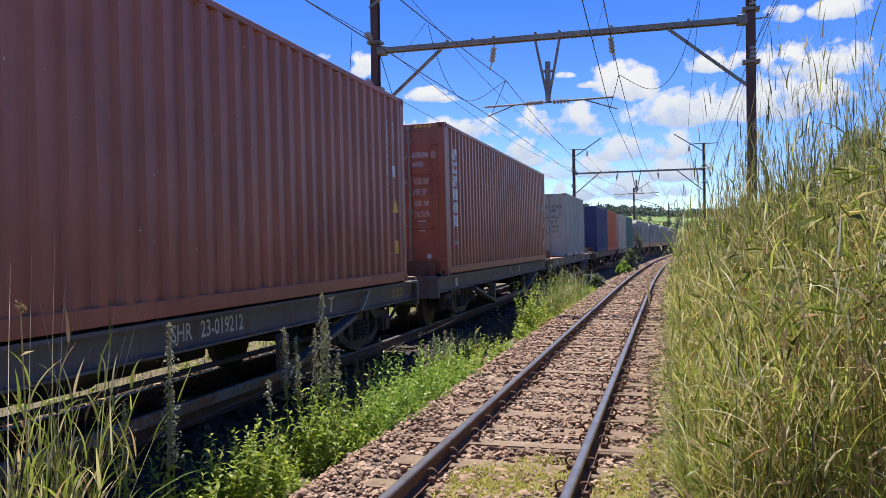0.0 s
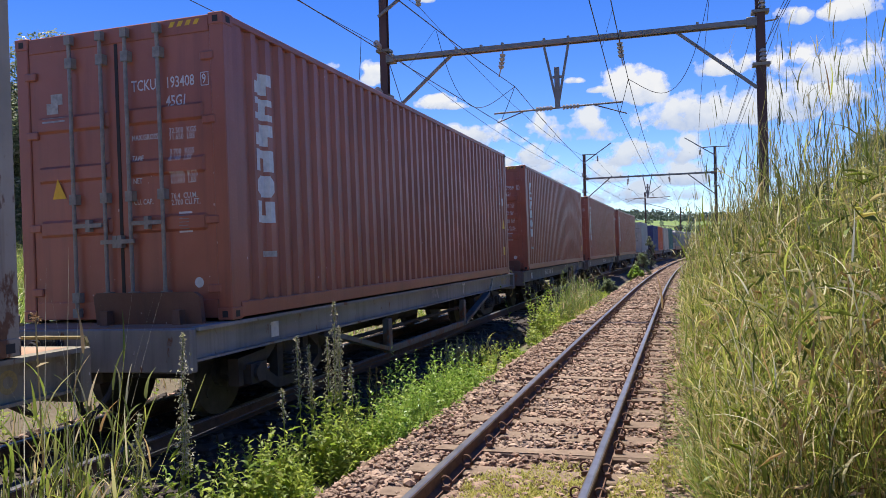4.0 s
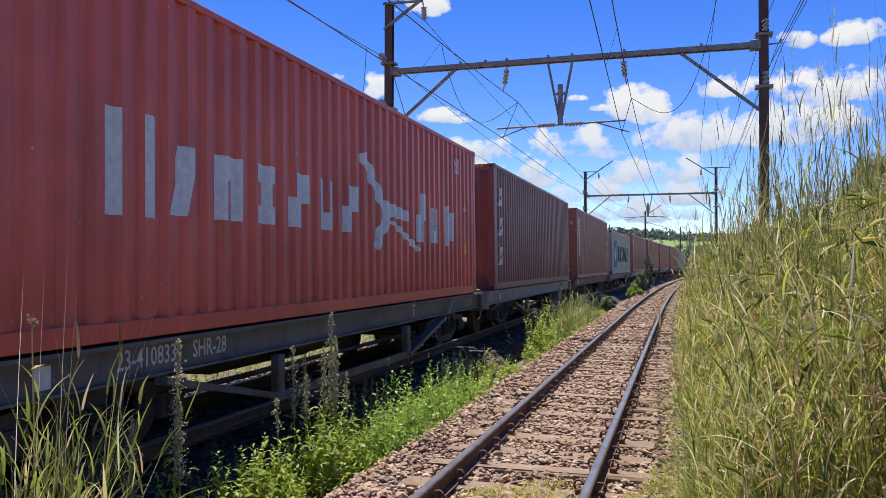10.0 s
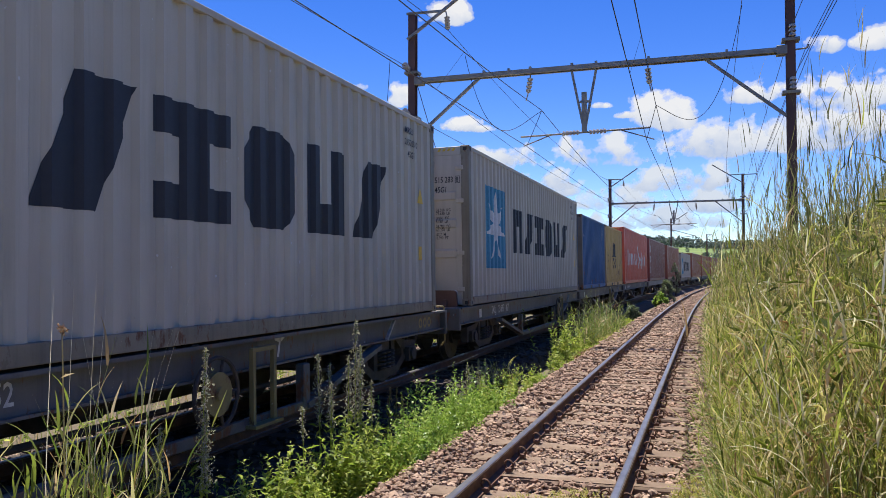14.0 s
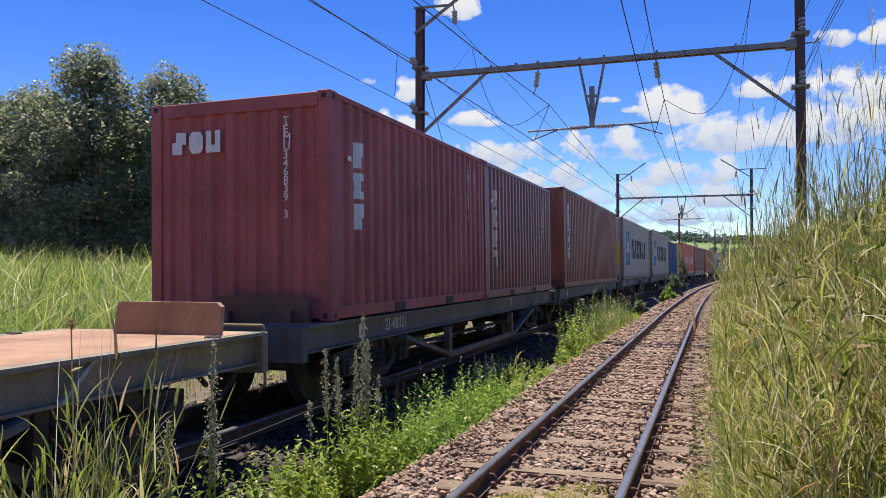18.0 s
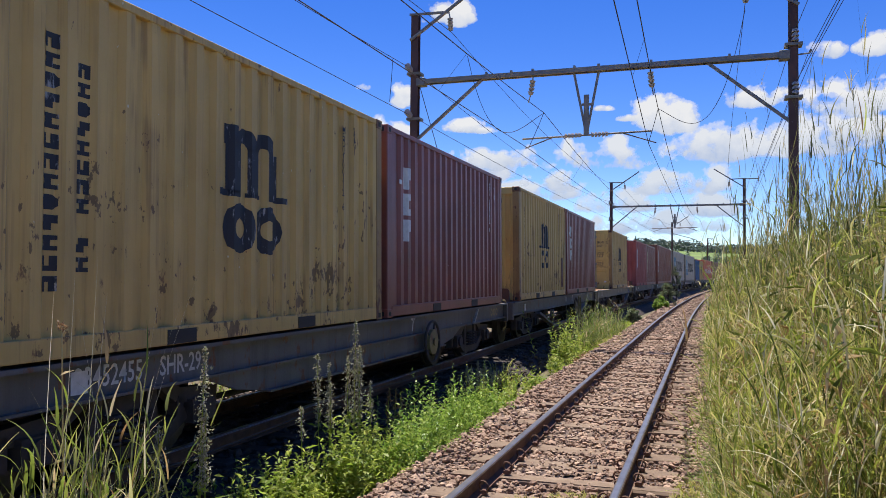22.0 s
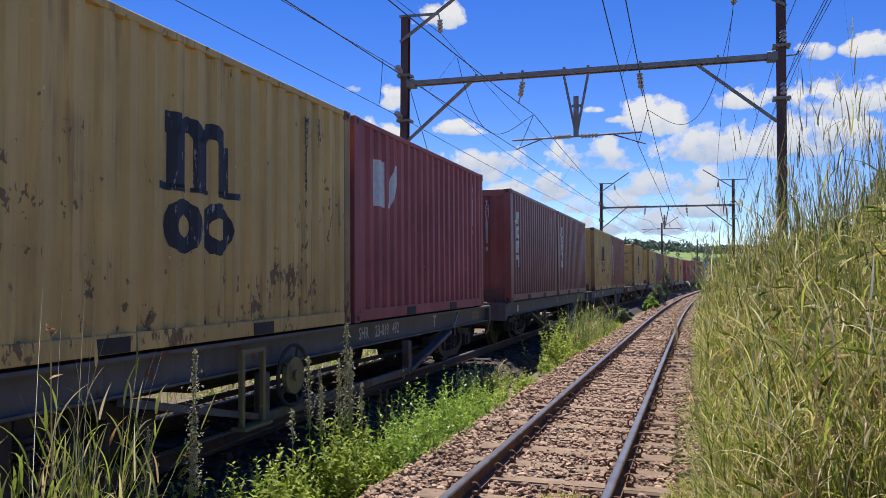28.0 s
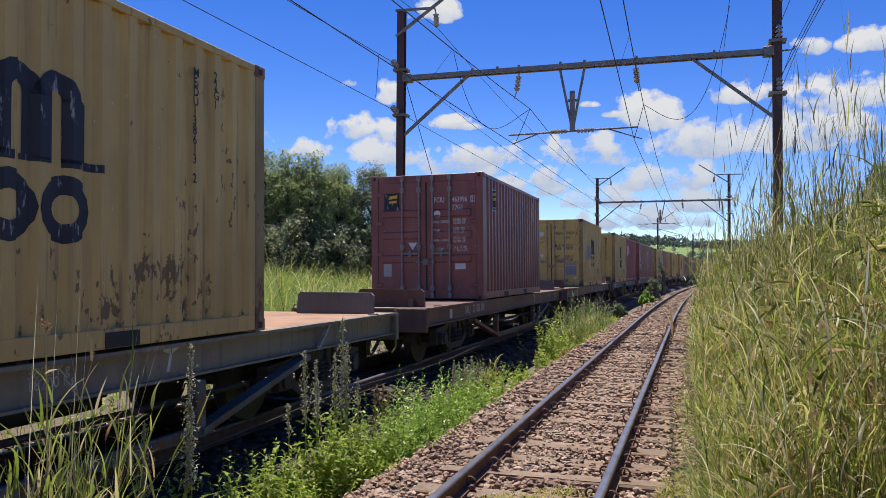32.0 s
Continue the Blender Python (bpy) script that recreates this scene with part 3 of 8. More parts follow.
def build_portal(lx=-7.84, rx=1.95):
    """Origin on the line at rail height."""
    p = new("overhead_line_portal")
    for x, side, low in ((lx, 1, -0.75), (rx, -1, -0.45)):
        bm = bmesh.new()
        hsection(bm, x, 0, low, 8.95)
        part("mast", bm, MAST, p, "dark brown steel mast")
        part("foot_plate", boxed(x - 0.22, x + 0.22, -0.22, 0.22, low, low + 0.12), BALLAST, p)
        bm = bmesh.new()
        bar(bm, (x + side * 0.1, 0, 5.42), (x + side * 1.95, 0, 6.96), 0.07, 0.085, (0, 1, 0))
        part("knee_brace", bm, GALV, p)
        bm = bmesh.new()
        bar(bm, (x - side * 0.12, -0.12, 8.2), (x + side * 2.15, -0.12, 9.72), 0.07, 0.07, (0, 1, 0))
        part("top_arm", bm, GALV, p)
        bm = bmesh.new()
        bar(bm, (x - side * 0.14, -0.12, 8.93), (x + side * 1.0, -0.12, 8.9), 0.06, 0.06)
        if side < 0:
            bar(bm, (x, -0.12, 8.9), (x + 0.95, -0.12, 8.9), 0.06, 0.06)
        part("top_bracket", bm, GALV, p)
        bm = bmesh.new()
        rod(bm, (x + side * 1.02, -0.12, 8.9), (x + side * 1.06, -0.12, 8.72), 0.02)
        ribbed(bm, (x + side * 1.06, -0.12, 8.72), (x + side * 1.08, -0.12, 8.36), 0.085, 4)
        part("insulator", bm, PORCELAIN, p)
        for z in (7.25, 5.97):
            bm = bmesh.new()
            box(bm, x - 0.2, x + 0.2, -0.16, 0.16, z - 0.035, z + 0.035)
            part("clamp", bm, GALV, p)
            bm = bmesh.new()
            if side > 0:
                ribbed(bm, (x - 0.05, -0.5, z + 0.13), (x - 0.05, -0.2, z + 0.05), 0.09, 3)
            else:
                ribbed(bm, (x + 0.03, -0.16, z + 0.05), (x + 0.03, -0.16, z + 0.36), 0.09, 3)
            part("insulator", bm, PORCELAIN, p)
    bm = bmesh.new()
    for dy in (-0.09, 0.09):
        box(bm, lx + 0.11, rx - 0.11, dy - 0.035, dy + 0.035, 6.955, 7.075)
    box(bm, lx + 0.11, rx - 0.11, -0.05, 0.05, 7.04, 7.07)
    part("cross_beam", bm, GALV, p, "galvanised steel cross beam")
    for x in (lx + 0.2, rx - 0.2):
        part("gusset", boxed(x - 0.12, x + 0.12, -0.14, 0.14, 6.9, 7.12, 0.01), GALV, p)
    for x in (-5.75, -5.05, -4.46, -3.34, -2.71, -1.38, 0.5):
        part("bolt", boxed(x - 0.03, x + 0.03, -0.06, 0.06, 7.09, 7.15), GALV, p)
    for a, b in (((-3.36, 7.0), (-3.05, 5.45)), ((-2.70, 7.0), (-2.99, 5.45))):
        bm = bmesh.new()
        bar(bm, (a[0], 0, a[1]), (b[0], 0, b[1]), 0.06, 0.055, (0, 1, 0))
        part("v_strut", bm, GALV, p)
    bm = bmesh.new()
    box(bm, -3.09, -2.96, -0.04, 0.04, 5.3, 6.36)
    box(bm, -3.14, -2.9, -0.03, 0.03, 6.08, 6.14)
    part("drop_post", bm, GALV, p)
    bm = bmesh.new()
    rod(bm, (-4.73, 0, 5.27), (-1.36, 0, 5.33), 0.025)
    part("registration_bar", bm, GALV, p)
    for x0, x1 in ((-3.6, -3.15), (-2.9, -2.45)):
        bm = bmesh.new()
        ribbed(bm, (x0, 0, 5.30), (x1, 0, 5.31), 0.07, 5)
        part("insulator", bm, PORCELAIN, p)
    for a, b in (((-2.1, 5.31), (-1.25, 5.02)), ((-3.9, 5.28), (-4.65, 5.02))):
        bm = bmesh.new()
        rod(bm, (a[0], 0, a[1]), (b[0], 0, b[1]), 0.016)
        part("steady_arm", bm, GALV, p)
    for x, x2 in ((-4.46, -4.58), (-1.40, -1.32)):
        bm = bmesh.new()
        rod(bm, (x, 0, 6.94), (x, 0, 6.82), 0.02)
        ribbed(bm, (x, 0, 6.85), (x + (x2 - x) * 0.5, 0, 6.45), 0.085, 4)
        rod(bm, (x + (x2 - x) * 0.5, 0, 6.45), (x2, 0, 6.25), 0.018)
        part("insulator", bm, PORCELAIN, p)
    bm = bmesh.new()
    rod(bm, (rx + 0.1, -0.05, 7.0), (rx + 0.36, -0.05, 7.02), 0.02)
    rod(bm, (rx + 0.36, -0.05, 7.02), (rx + 0.40, -0.05, 7.1), 0.02)
    part("side_hook", bm, GALV, p)
    return tagged(p, "steel portal with dark masts carrying the overhead wires across both tracks", "overhead line", "overhead line portals")


PORTALS = [20.4, 62.0, 110.0, 158.0, 205.0]
portal = build_portal()
portal.matrix_basis = on_line(0, PORTALS[0])
copy_thing(portal, on_line(0, PORTALS[1]))


def build_side_mast(x=-7.84):
    """A single mast with a bracket arm, left of the line."""
    p = new("overhead_line_mast")
    bm = bmesh.new()
    hsection(bm, x, 0, -0.75, 8.95)
    part("mast", bm, MAST, p, "dark brown steel mast")
    for a, b, nm in (((x - 0.1, 8.2), (x + 2.15, 9.72), "top_arm"), ((x - 0.14, 8.92), (x + 1.0, 8.9), "top_bracket"), ((x + 0.1, 6.1), (x + 3.2, 6.6), "bracket_arm"), ((x + 0.1, 7.4), (x + 2.9, 6.6), "tie_rod")):
        bm = bmesh.new()
        bar(bm, (a[0], -0.1, a[1]), (b[0], -0.1, b[1]), 0.07, 0.07, (0, 1, 0))
        part(nm, bm, GALV, p)
    bm = bmesh.new()
    ribbed(bm, (x + 1.06, -0.12, 8.8), (x + 1.08, -0.12, 8.4), 0.085, 4)
    part("insulator", bm, PORCELAIN, p)
    return tagged(p, "dark steel mast with bracket arms for the overhead wires", "overhead line", "overhead line masts")


side_mast = build_side_mast()
side_mast.matrix_basis = on_line(0, PORTALS[2])
for y in PORTALS[3:]:
    copy_thing(side_mast, on_line(0, y))
copy_thing(portal, on_line(0, -22.0))


def wire(name, points, r, label, category="wire"):
    """One sagging wire through points."""
    cu = bpy.data.curves.new(name, "CURVE")
    cu.dimensions, cu.bevel_depth, cu.bevel_resolution = "3D", r, 1
    s = cu.splines.new("POLY")
    s.points.add(len(points) - 1)
    for q, c in zip(s.points, points):
        q.co = (*c, 1)
    cu.materials.append(WIRE)
    return tagged(new(name, cu), label, category)


def spans(x, z, sag, ys, dx=0.0):
    """Points of a wire hung between the portals at the offset x and height z."""
    pts = []
    for a, b in zip(ys[:-1], ys[1:]):
        for i in range(10):
            t = i / 10
            y = a + (b - a) * t
            pts.append((x + bend(y) + dx * math.sin(math.pi * t), y, z - sag * 4 * t * (1 - t)))
    y = ys[-1]
    pts.append((x + bend(y), y, z))
    return pts


WY = [-22.0] + PORTALS


def hung(x_back, x_at, z, sag):
    """A track wire: off to one side behind the camera, over the track from the first portal on."""
    pts = []
    for i in range(12):
        t = i / 12
        y = WY[0] + (WY[1] - WY[0]) * t
        pts.append((x_back + (x_at - x_back) * t, y, z - sag * 4 * t * (1 - t)))
    return pts + spans(x_at, z, sag, WY[1:])


for contact, catenary in (((-5.25, -4.55), (-4.05, -4.15)), ((-0.05, -1.44), (0.0, -1.22))):
    wire("contact_wire", hung(*contact, 5.0, 0.04), 0.008, "taut copper contact wire over the track")
    wire("catenary_wire", hung(*catenary, 5.95, 0.6), 0.009, "sagging catenary wire over the track")
    for a, b in zip(WY[:-1], WY[1:]):
        for i in range(1, 6):
            t = i / 6
            y = a + (b - a) * t
            if 2 < y < 110:
                k = min(1.0, (y - WY[0]) / (WY[1] - WY[0]))
                lo = contact[0] + (contact[1] - contact[0]) * k + bend(y)
                hi = catenary[0] + (catenary[1] - catenary[0]) * k + bend(y)
                wire("dropper", [(lo, y, 5.0 - 0.16 * t * (1 - t)), (hi, y, 5.95 - 2.4 * t * (1 - t))], 0.003, "thin dropper wire under the catenary")
for x, z, sag in ((-7.89, 7.38, 0.5), (-7.89, 6.05, 0.08), (-6.76, 8.35, 0.7), (0.86, 8.35, 0.7), (2.0, 7.62, 0.5), (2.0, 6.33, 0.45), (2.28, 7.02, 0.5), (2.40, 7.02, 0.5)):
    wire("feeder_wire", spans(x, z, sag, WY), 0.0078, "dark feeder cable strung from mast to mast")


def jumper(a, b, drop, skew, label="slack jumper cable hanging in a loop"):
    """A slack cable between two points; skew moves its lowest stretch towards its end."""
    pts = []
    for i in range(19):
        t = i / 18
        pts.append((a[0] + (b[0] - a[0]) * t, a[1] + (b[1] - a[1]) * t, a[2] + (b[2] - a[2]) * t - (drop + skew * (t - 0.3)) * 4 * t * (1 - t)))
    wire("jumper_cable", pts, 0.008, label)


# slack cables below the first portal and at its insulators
jumper((-6.27, 20.3, 7.62), (-4.14, 20.3, 5.92), 1.55, -1.2)
jumper((-1.2, 20.3, 5.87), (0.86, 20.3, 8.2), 1.28, 1.3)
jumper((-4.55, 20.35, 5.02), (-4.14, 20.3, 5.92), 0.02, 0.0, "short jumper between contact wire and catenary")
jumper((-1.44, 20.35, 5.02), (-1.2, 20.3, 5.87), 0.02, 0.0, "short jumper between contact wire and catenary")
jumper((-7.95, 19.0, 7.33), (-8.05, 19.05, 6.2), 0.06, 0.0, "loose cable end hanging from an insulator")
wire("stay_wire", [(-7.7, 20.4, 6.9), (-7.0, 22.0, 3.0), (-6.7, 23.0, 0.5)], 0.010, "thin stay wire sloping from the mast")
wire("fence_wire", [(-3.62, y, 0.28 + 0.03 * math.sin(y)) for y in np.arange(1, 14, 0.5)], 0.005, "loose wire strung low through the weeds")


# ---- the goods train: boxes, wagons and engines ----
MESHES = {}


def kept(key, make):
    if key not in MESHES:
        MESHES[key] = make()
    return MESHES[key]


def waves(length, pitch=0.278, depth=0.045):
    """Corrugation of a wall: places along it and how far the sheet lies back."""
    n = int(length / pitch)
    start = -n * pitch / 2
    pts = [(-length / 2, 0.0)]
    for i in range(n):
        a = start + i * pitch
        pts += [(a + pitch * 0.27, 0.0), (a + pitch * 0.43, -depth), (a + pitch * 0.77, -depth), (a + pitch * 0.93, 0.0)]
    pts.append((length / 2, 0.0))
    return pts


def wave_sheet(length, z0, z1, material, name, pitch=0.278, depth=0.045):
    """A corrugated sheet in the plane x = 0, seen from +x."""
    pts = waves(length, pitch, depth)
    v = [(d, y, z) for y, d in pts for z in (z0, z1)]
    f = [(2 * i, 2 * i + 2, 2 * i + 3, 2 * i + 1) for i in range(len(pts) - 1)]
    return np_mesh(name, v, f, material)


def back_at(length, y):
    pts = waves(length)
    return float(np.interp(y, [p[0] for p in pts], [p[1] for p in pts]))




def door_mesh(h, w, material):
    """A door leaf with pressed fields, hinged on one edge; lies in x, faces -y."""
    bm = bmesh.new()
    z0, z1 = 0.2, h - 0.17
    pts = door_fields(h)
    cols = []
    for x, flat_ in ((0, 1), (0.09, 1), (0.11, 0), (w - 0.11, 0), (w - 0.09, 1), (w, 1)):
        cols.append([bm.verts.new((x, -0.03 if flat_ else y, z)) for z, y in pts])
    for a, q in zip(cols[:-1], cols[1:]):
        for k in range(len(pts) - 1):
            bm.faces.new((a[k], q[k], q[k + 1], a[k + 1]))
    back = [bm.verts.new(p) for p in ((0, 0.02, z0), (w, 0.02, z0), (w, 0.02, z1), (0, 0.02, z1))]
    bm.faces.new(back[::-1])
    bm.faces.new([back[0], back[1]] + [q[0] for q in cols[::-1]])
    bm.faces.new([q[-1] for q in cols] + [back[2], back[3]])
    bm.faces.new([back[0]] + cols[0] + [back[3]])
    bm.faces.new([back[2]] + cols[-1][::-1] + [back[1]])
    return mesh_of("door", bm, material)


def lock_bar_mesh(h):
    bm = bmesh.new()
    rod(bm, (0, -0.085, 0.07), (0, -0.085, h - 0.06), 0.019, 8)
    for z in (0.09, h - 0.09):
        box(bm, -0.035, 0.035, -0.11, -0.05, z - 0.045, z + 0.045)
    for z in (0.24, h * 0.42, h - 0.32):
        box(bm, -0.04, 0.04, -0.105, -0.03, z - 0.05, z + 0.05)
    return mesh_of("locking_bar", bm, BARS)


def handle_mesh(flip):
    bm = bmesh.new()
    s = -1 if flip else 1
    bar(bm, (0, -0.1, 0), (s * 0.34, -0.1, 0), 0.02, 0.04)
    box(bm, min(s * 0.15, s * 0.2), max(s * 0.15, s * 0.2), -0.11, -0.05, -0.06, 0.06)
    return mesh_of("handle", bm, BARS)


def casting_mesh(material):
    bm = boxed(-0.081, 0.081, -0.089, 0.089, 0, 0.118, 0.008)
    return mesh_of("corner_casting", bm, material)


def hole_mesh():
    bm = bmesh.new()
    box(bm, -0.0812, 0.0825, -0.035, 0.035, 0.025, 0.085)
    box(bm, -0.03, 0.03, -0.0905, 0.0902, 0.025, 0.085)
    return mesh_of("casting_opening", bm, DARK_GAP)


def build_box(length, h, material, door_rear, end_material=None, frame_material=None):
    """A shipping container. Origin under its middle; the near side is +x, its rear -y."""
    end_material = end_material or material
    frame_material = frame_material or material
    root = new("shipping_container")
    if door_rear:
        DOOR_HEIGHT[root.name] = h
    k = (length, h, material.name)
    half = length / 2
    for sx in (1, -1):
        me = kept(("side",) + k, lambda: wave_sheet(length - 0.3, 0.15, h - 0.07, material, "side_wall"))
        ob = part_of("side_wall", me, root)
        ob.matrix_basis = pose(1.207, 0, 0) if sx > 0 else pose(-1.207, 0, 0, 0, 0, 180)
        rail_ = frame_material if frame_material is WAGON_BEIGE else material
        me = kept(("brail", rail_.name) + k, lambda: mesh_of("bottom_rail", boxed(-0.035, 0.035, -half + 0.17, half - 0.17, 0.015, 0.16, 0.006), rail_))
        ob = part_of("bottom_rail", me, root)
        ob.matrix_basis = pose(sx * 1.182, 0, 0)
        me = kept(("trail",) + k, lambda: mesh_of("top_rail", boxed(-0.03, 0.03, -half + 0.17, half - 0.17, h - 0.075, h - 0.008, 0.006), material))
        ob = part_of("top_rail", me, root)
        ob.matrix_basis = pose(sx * 1.187, 0, 0)
        if length < 7:
            for y in (-1.03, 1.03):
                me = kept("pocket", lambda: mesh_of("fork_pocket", boxed(-0.01, 0.012, -0.18, 0.18, 0.02, 0.135), DARK_GAP))
                part_of("fork_pocket", me, root).matrix_basis = pose(sx * 1.212, y, 0)
    me = kept(("roof",) + k, lambda: mesh_of("roof", boxed(-1.16, 1.16, -half + 0.05, half - 0.05, h - 0.05, h - 0.015, 0.004), material))
    part_of("roof", me, root)
    me = kept(("floor", length), lambda: mesh_of("floor", boxed(-1.14, 1.14, -half + 0.06, half - 0.06, 0.05, 0.17), DARK_GAP))
    part_of("floor", me, root)
    for sx in (1, -1):
        for sy in (1, -1):
            me = kept(("post", h, frame_material.name), lambda: mesh_of("corner_post", boxed(-0.075, 0.075, -0.08, 0.08, 0.11, h - 0.11, 0.01), frame_material))
            part_of("corner_post", me, root).matrix_basis = pose(sx * 1.142, sy * (half - 0.082), 0)
            for z in (0, h - 0.118):
                me = kept(("cast", frame_material.name), lambda: casting_mesh(frame_material))
                ob = part_of("corner_casting", me, root)
                ob.matrix_basis = pose(sx * 1.141, sy * (half - 0.086), z)
                part_of("casting_opening", kept("hole", hole_mesh), ob)
    for sy in (-1, 1):
        turn = 0 if sy < 0 else 180
        me = kept(("sill",) + k, lambda: mesh_of("end_sill", boxed(-1.06, 1.06, -half + 0.01, -half + 0.12, 0.02, 0.2, 0.008), end_material))
        part_of("end_sill", me, root).matrix_basis = pose(0, 0, 0, 0, 0, turn)
        me = kept(("head",) + k, lambda: mesh_of("end_header", boxed(-1.06, 1.06, -half + 0.01, -half + 0.12, h - 0.17, h - 0.01, 0.008), end_material))
        part_of("end_header", me, root).matrix_basis = pose(0, 0, 0, 0, 0, turn)
        if (sy < 0) == door_rear:
            for flip in (0, 1):
                me = kept(("door", h, end_material.name), lambda: door_mesh(h, 1.045, end_material))
                d = part_of("door", me, root)
                d.matrix_basis = pose(0, 0, 0, 0, 0, turn) @ pose(-1.062 if not flip else 0.017, -half + 0.05, 0)
                for x in (0.13, 0.50) if flip else (0.545, 0.915):
                    b = part_of("locking_bar", kept(("bar", h), lambda: lock_bar_mesh(h)), d)
                    b.matrix_basis = pose(x, 0, 0)
                    hd = part_of("handle", kept(("handle", flip), lambda: handle_mesh(flip)), d)
                    hd.matrix_basis = pose(x, 0, 0.95 if 0.4 < x < 0.6 else 0.78)
                for z in (0.3, 0.95, h - 1.0, h - 0.4):
                    hg = part_of("hinge", kept(("hinge", end_material.name), lambda: mesh_of("hinge", boxed(-0.05, 0.1, -0.06, -0.02, -0.04, 0.04, 0.01), end_material)), d)
                    hg.matrix_basis = pose(0.0 if not flip else 0.995, 0, z)
                gk = kept(("gasket", h), lambda: mesh_of("gasket", boxed(-0.018, 0.018, -0.036, 0.01, 0.2, h - 0.17), DARK_GAP))
                if not flip:
                    part_of("gasket", gk, d).matrix_basis = pose(1.062, 0, 0)
        else:
            me = kept(("end",) + k, lambda: wave_sheet(2.14, 0.19, h - 0.16, end_material, "end_wall", 0.30, 0.045))
            part_of("end_wall", me, root).matrix_basis = pose(0, sy * (half - 0.03), 0, 0, 0, -90 if sy < 0 else 90)
    return root


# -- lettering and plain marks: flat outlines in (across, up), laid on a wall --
def poly_mark(polys):
    """Outlines of corners to one flat mesh."""
    bm = bmesh.new()
    for p in polys:
        bm.faces.new([bm.verts.new((a, b, 0)) for a, b in p])
    bmesh.ops.remove_doubles(bm, verts=bm.verts[:], dist=1e-5)
    bmesh.ops.triangulate(bm, faces=[f for f in bm.faces if len(f.verts) > 4])
    return bm


def rect(a, b, w, h):
    return [(a, b), (a + w, b), (a + w, b + h), (a, b + h)]


def arc_band(cx, cy, r0, r1, a0, a1, n=10):
    """Pieces of a flat ring between two angles."""
    out = []
    for i in range(n):
        p, q = (math.radians(a0 + (a1 - a0) * t / n) for t in (i, i + 1))
        out.append([(cx + r * math.cos(t), cy + r * math.sin(t)) for r, t in ((r0, p), (r1, p), (r1, q), (r0, q))])
    return out


def text_bm(words, size, spacing=1.0):
    cu = bpy.data.curves.new("words", "FONT")
    cu.body, cu.size, cu.space_character, cu.resolution_u = words, size, spacing, 2
    cu.space_line, cu.offset = 0.72, size * 0.012
    ob = bpy.data.objects.new("words", cu)
    me = bpy.data.meshes.new_from_object(ob)
    bpy.data.objects.remove(ob)
    bpy.data.curves.remove(cu)
    bm = bmesh.new()
    bm.from_mesh(me)
    bpy.data.meshes.remove(me)
    return bm


def on_side(root, length, bm, a, b, material, name="marking", label="", drape=True, sx=1):
    """Lays a flat outline on the near side wall; a runs to +y from the middle, b up from the base."""
    for v in bm.verts:
        v.co.x += a
        v.co.y += b
    if drape:
        lo = min(v.co.x for v in bm.verts)
        hi = max(v.co.x for v in bm.verts)
        for y, _ in waves(length - 0.3):
            if lo + 0.004 < y < hi - 0.004:
                bmesh.ops.bisect_plane(bm, geom=bm.verts[:] + bm.edges[:] + bm.faces[:], plane_co=(y, 0, 0), plane_no=(1, 0, 0))
    for v in bm.verts:
        y, z = v.co.x, v.co.y
        v.co = Vector((1.2105 + (back_at(length - 0.3, y) if drape else 0.0), y, z))
    return part(name, bm, material, root, label)


DOOR_HEIGHT = {}


def door_fields(h):
    """Heights up a door leaf and how far the pressed sheet stands out there."""
    pts = [(0.2, -0.03)]
    for z in (0.84 * h / 2.591, 1.33 * h / 2.591, 1.78 * h / 2.591):
        pts += [(z - 0.085, -0.03), (z - 0.06, -0.056), (z + 0.06, -0.056), (z + 0.085, -0.03)]
    return pts + [(h - 0.17, -0.03)]


def on_rear(root, length, bm, a, b, material, name="marking", out=0.0, label=""):
    """Lays a flat outline on the rear end; a runs to +x from the middle, b up."""
    for v in bm.verts:
        back = 0.016
        if root.name in DOOR_HEIGHT:
            zs, ys = zip(*door_fields(DOOR_HEIGHT[root.name]))
            back = 0.046 + float(np.interp(v.co.y + b, zs, ys))
        v.co = Vector((v.co.x + a, -length / 2 + back - out, v.co.y + b))
    return part(name, bm, material, root, label)


def lines_of_bars(rows, w, h, gap, seed):
    """Small print that cannot be read: bars in rows."""
    rnd = random.Random(seed)
    out = []
    for i in range(rows):
        a = 0.0
        while a < w:
            q = rnd.uniform(0.25, 0.5) * w
            out.append(rect(a, -i * (h + gap), min(q, w - a), h))
            a += q + 0.12 * w
    return out


def up_words(words):
    return "\n".join(words)


def mark_arches(h):
    """A mark of three arched posts on feet over two rings."""
    k = h / 1.13
    out = []
    for x in (0.0, 0.33, 0.66):
        out.append(rect(x, 0.56, 0.21, 0.44))
    out += [rect(-0.14, 0.53, 0.38, 0.06), rect(0.66, 0.53, 0.36, 0.06), rect(0.31, 0.54, 0.25, 0.04)]
    for x in (0.0, 0.33):
        out += arc_band(x + 0.27, 0.98, 0.06, 0.20, 0, 180, 8)
    out += [rect(-0.02, 1.0, 0.16, 0.18)]
    for x in (0.20, 0.68):
        out += arc_band(x, 0.245, 0.10, 0.235, 0, 360, 16)
    return [[(a * k, b * k) for a, b in p] for p in out]


def star(cx, cy, r, n=7):
    out = []
    pts = []
    for i in range(2 * n):
        a = math.pi / 2 + math.pi * i / n
        q = r if i % 2 == 0 else r * 0.36
        pts.append((cx + q * math.cos(a), cy + q * math.sin(a)))
    for i in range(2 * n):
        out.append([(cx, cy), pts[i], pts[(i + 1) % (2 * n)]])
    return out


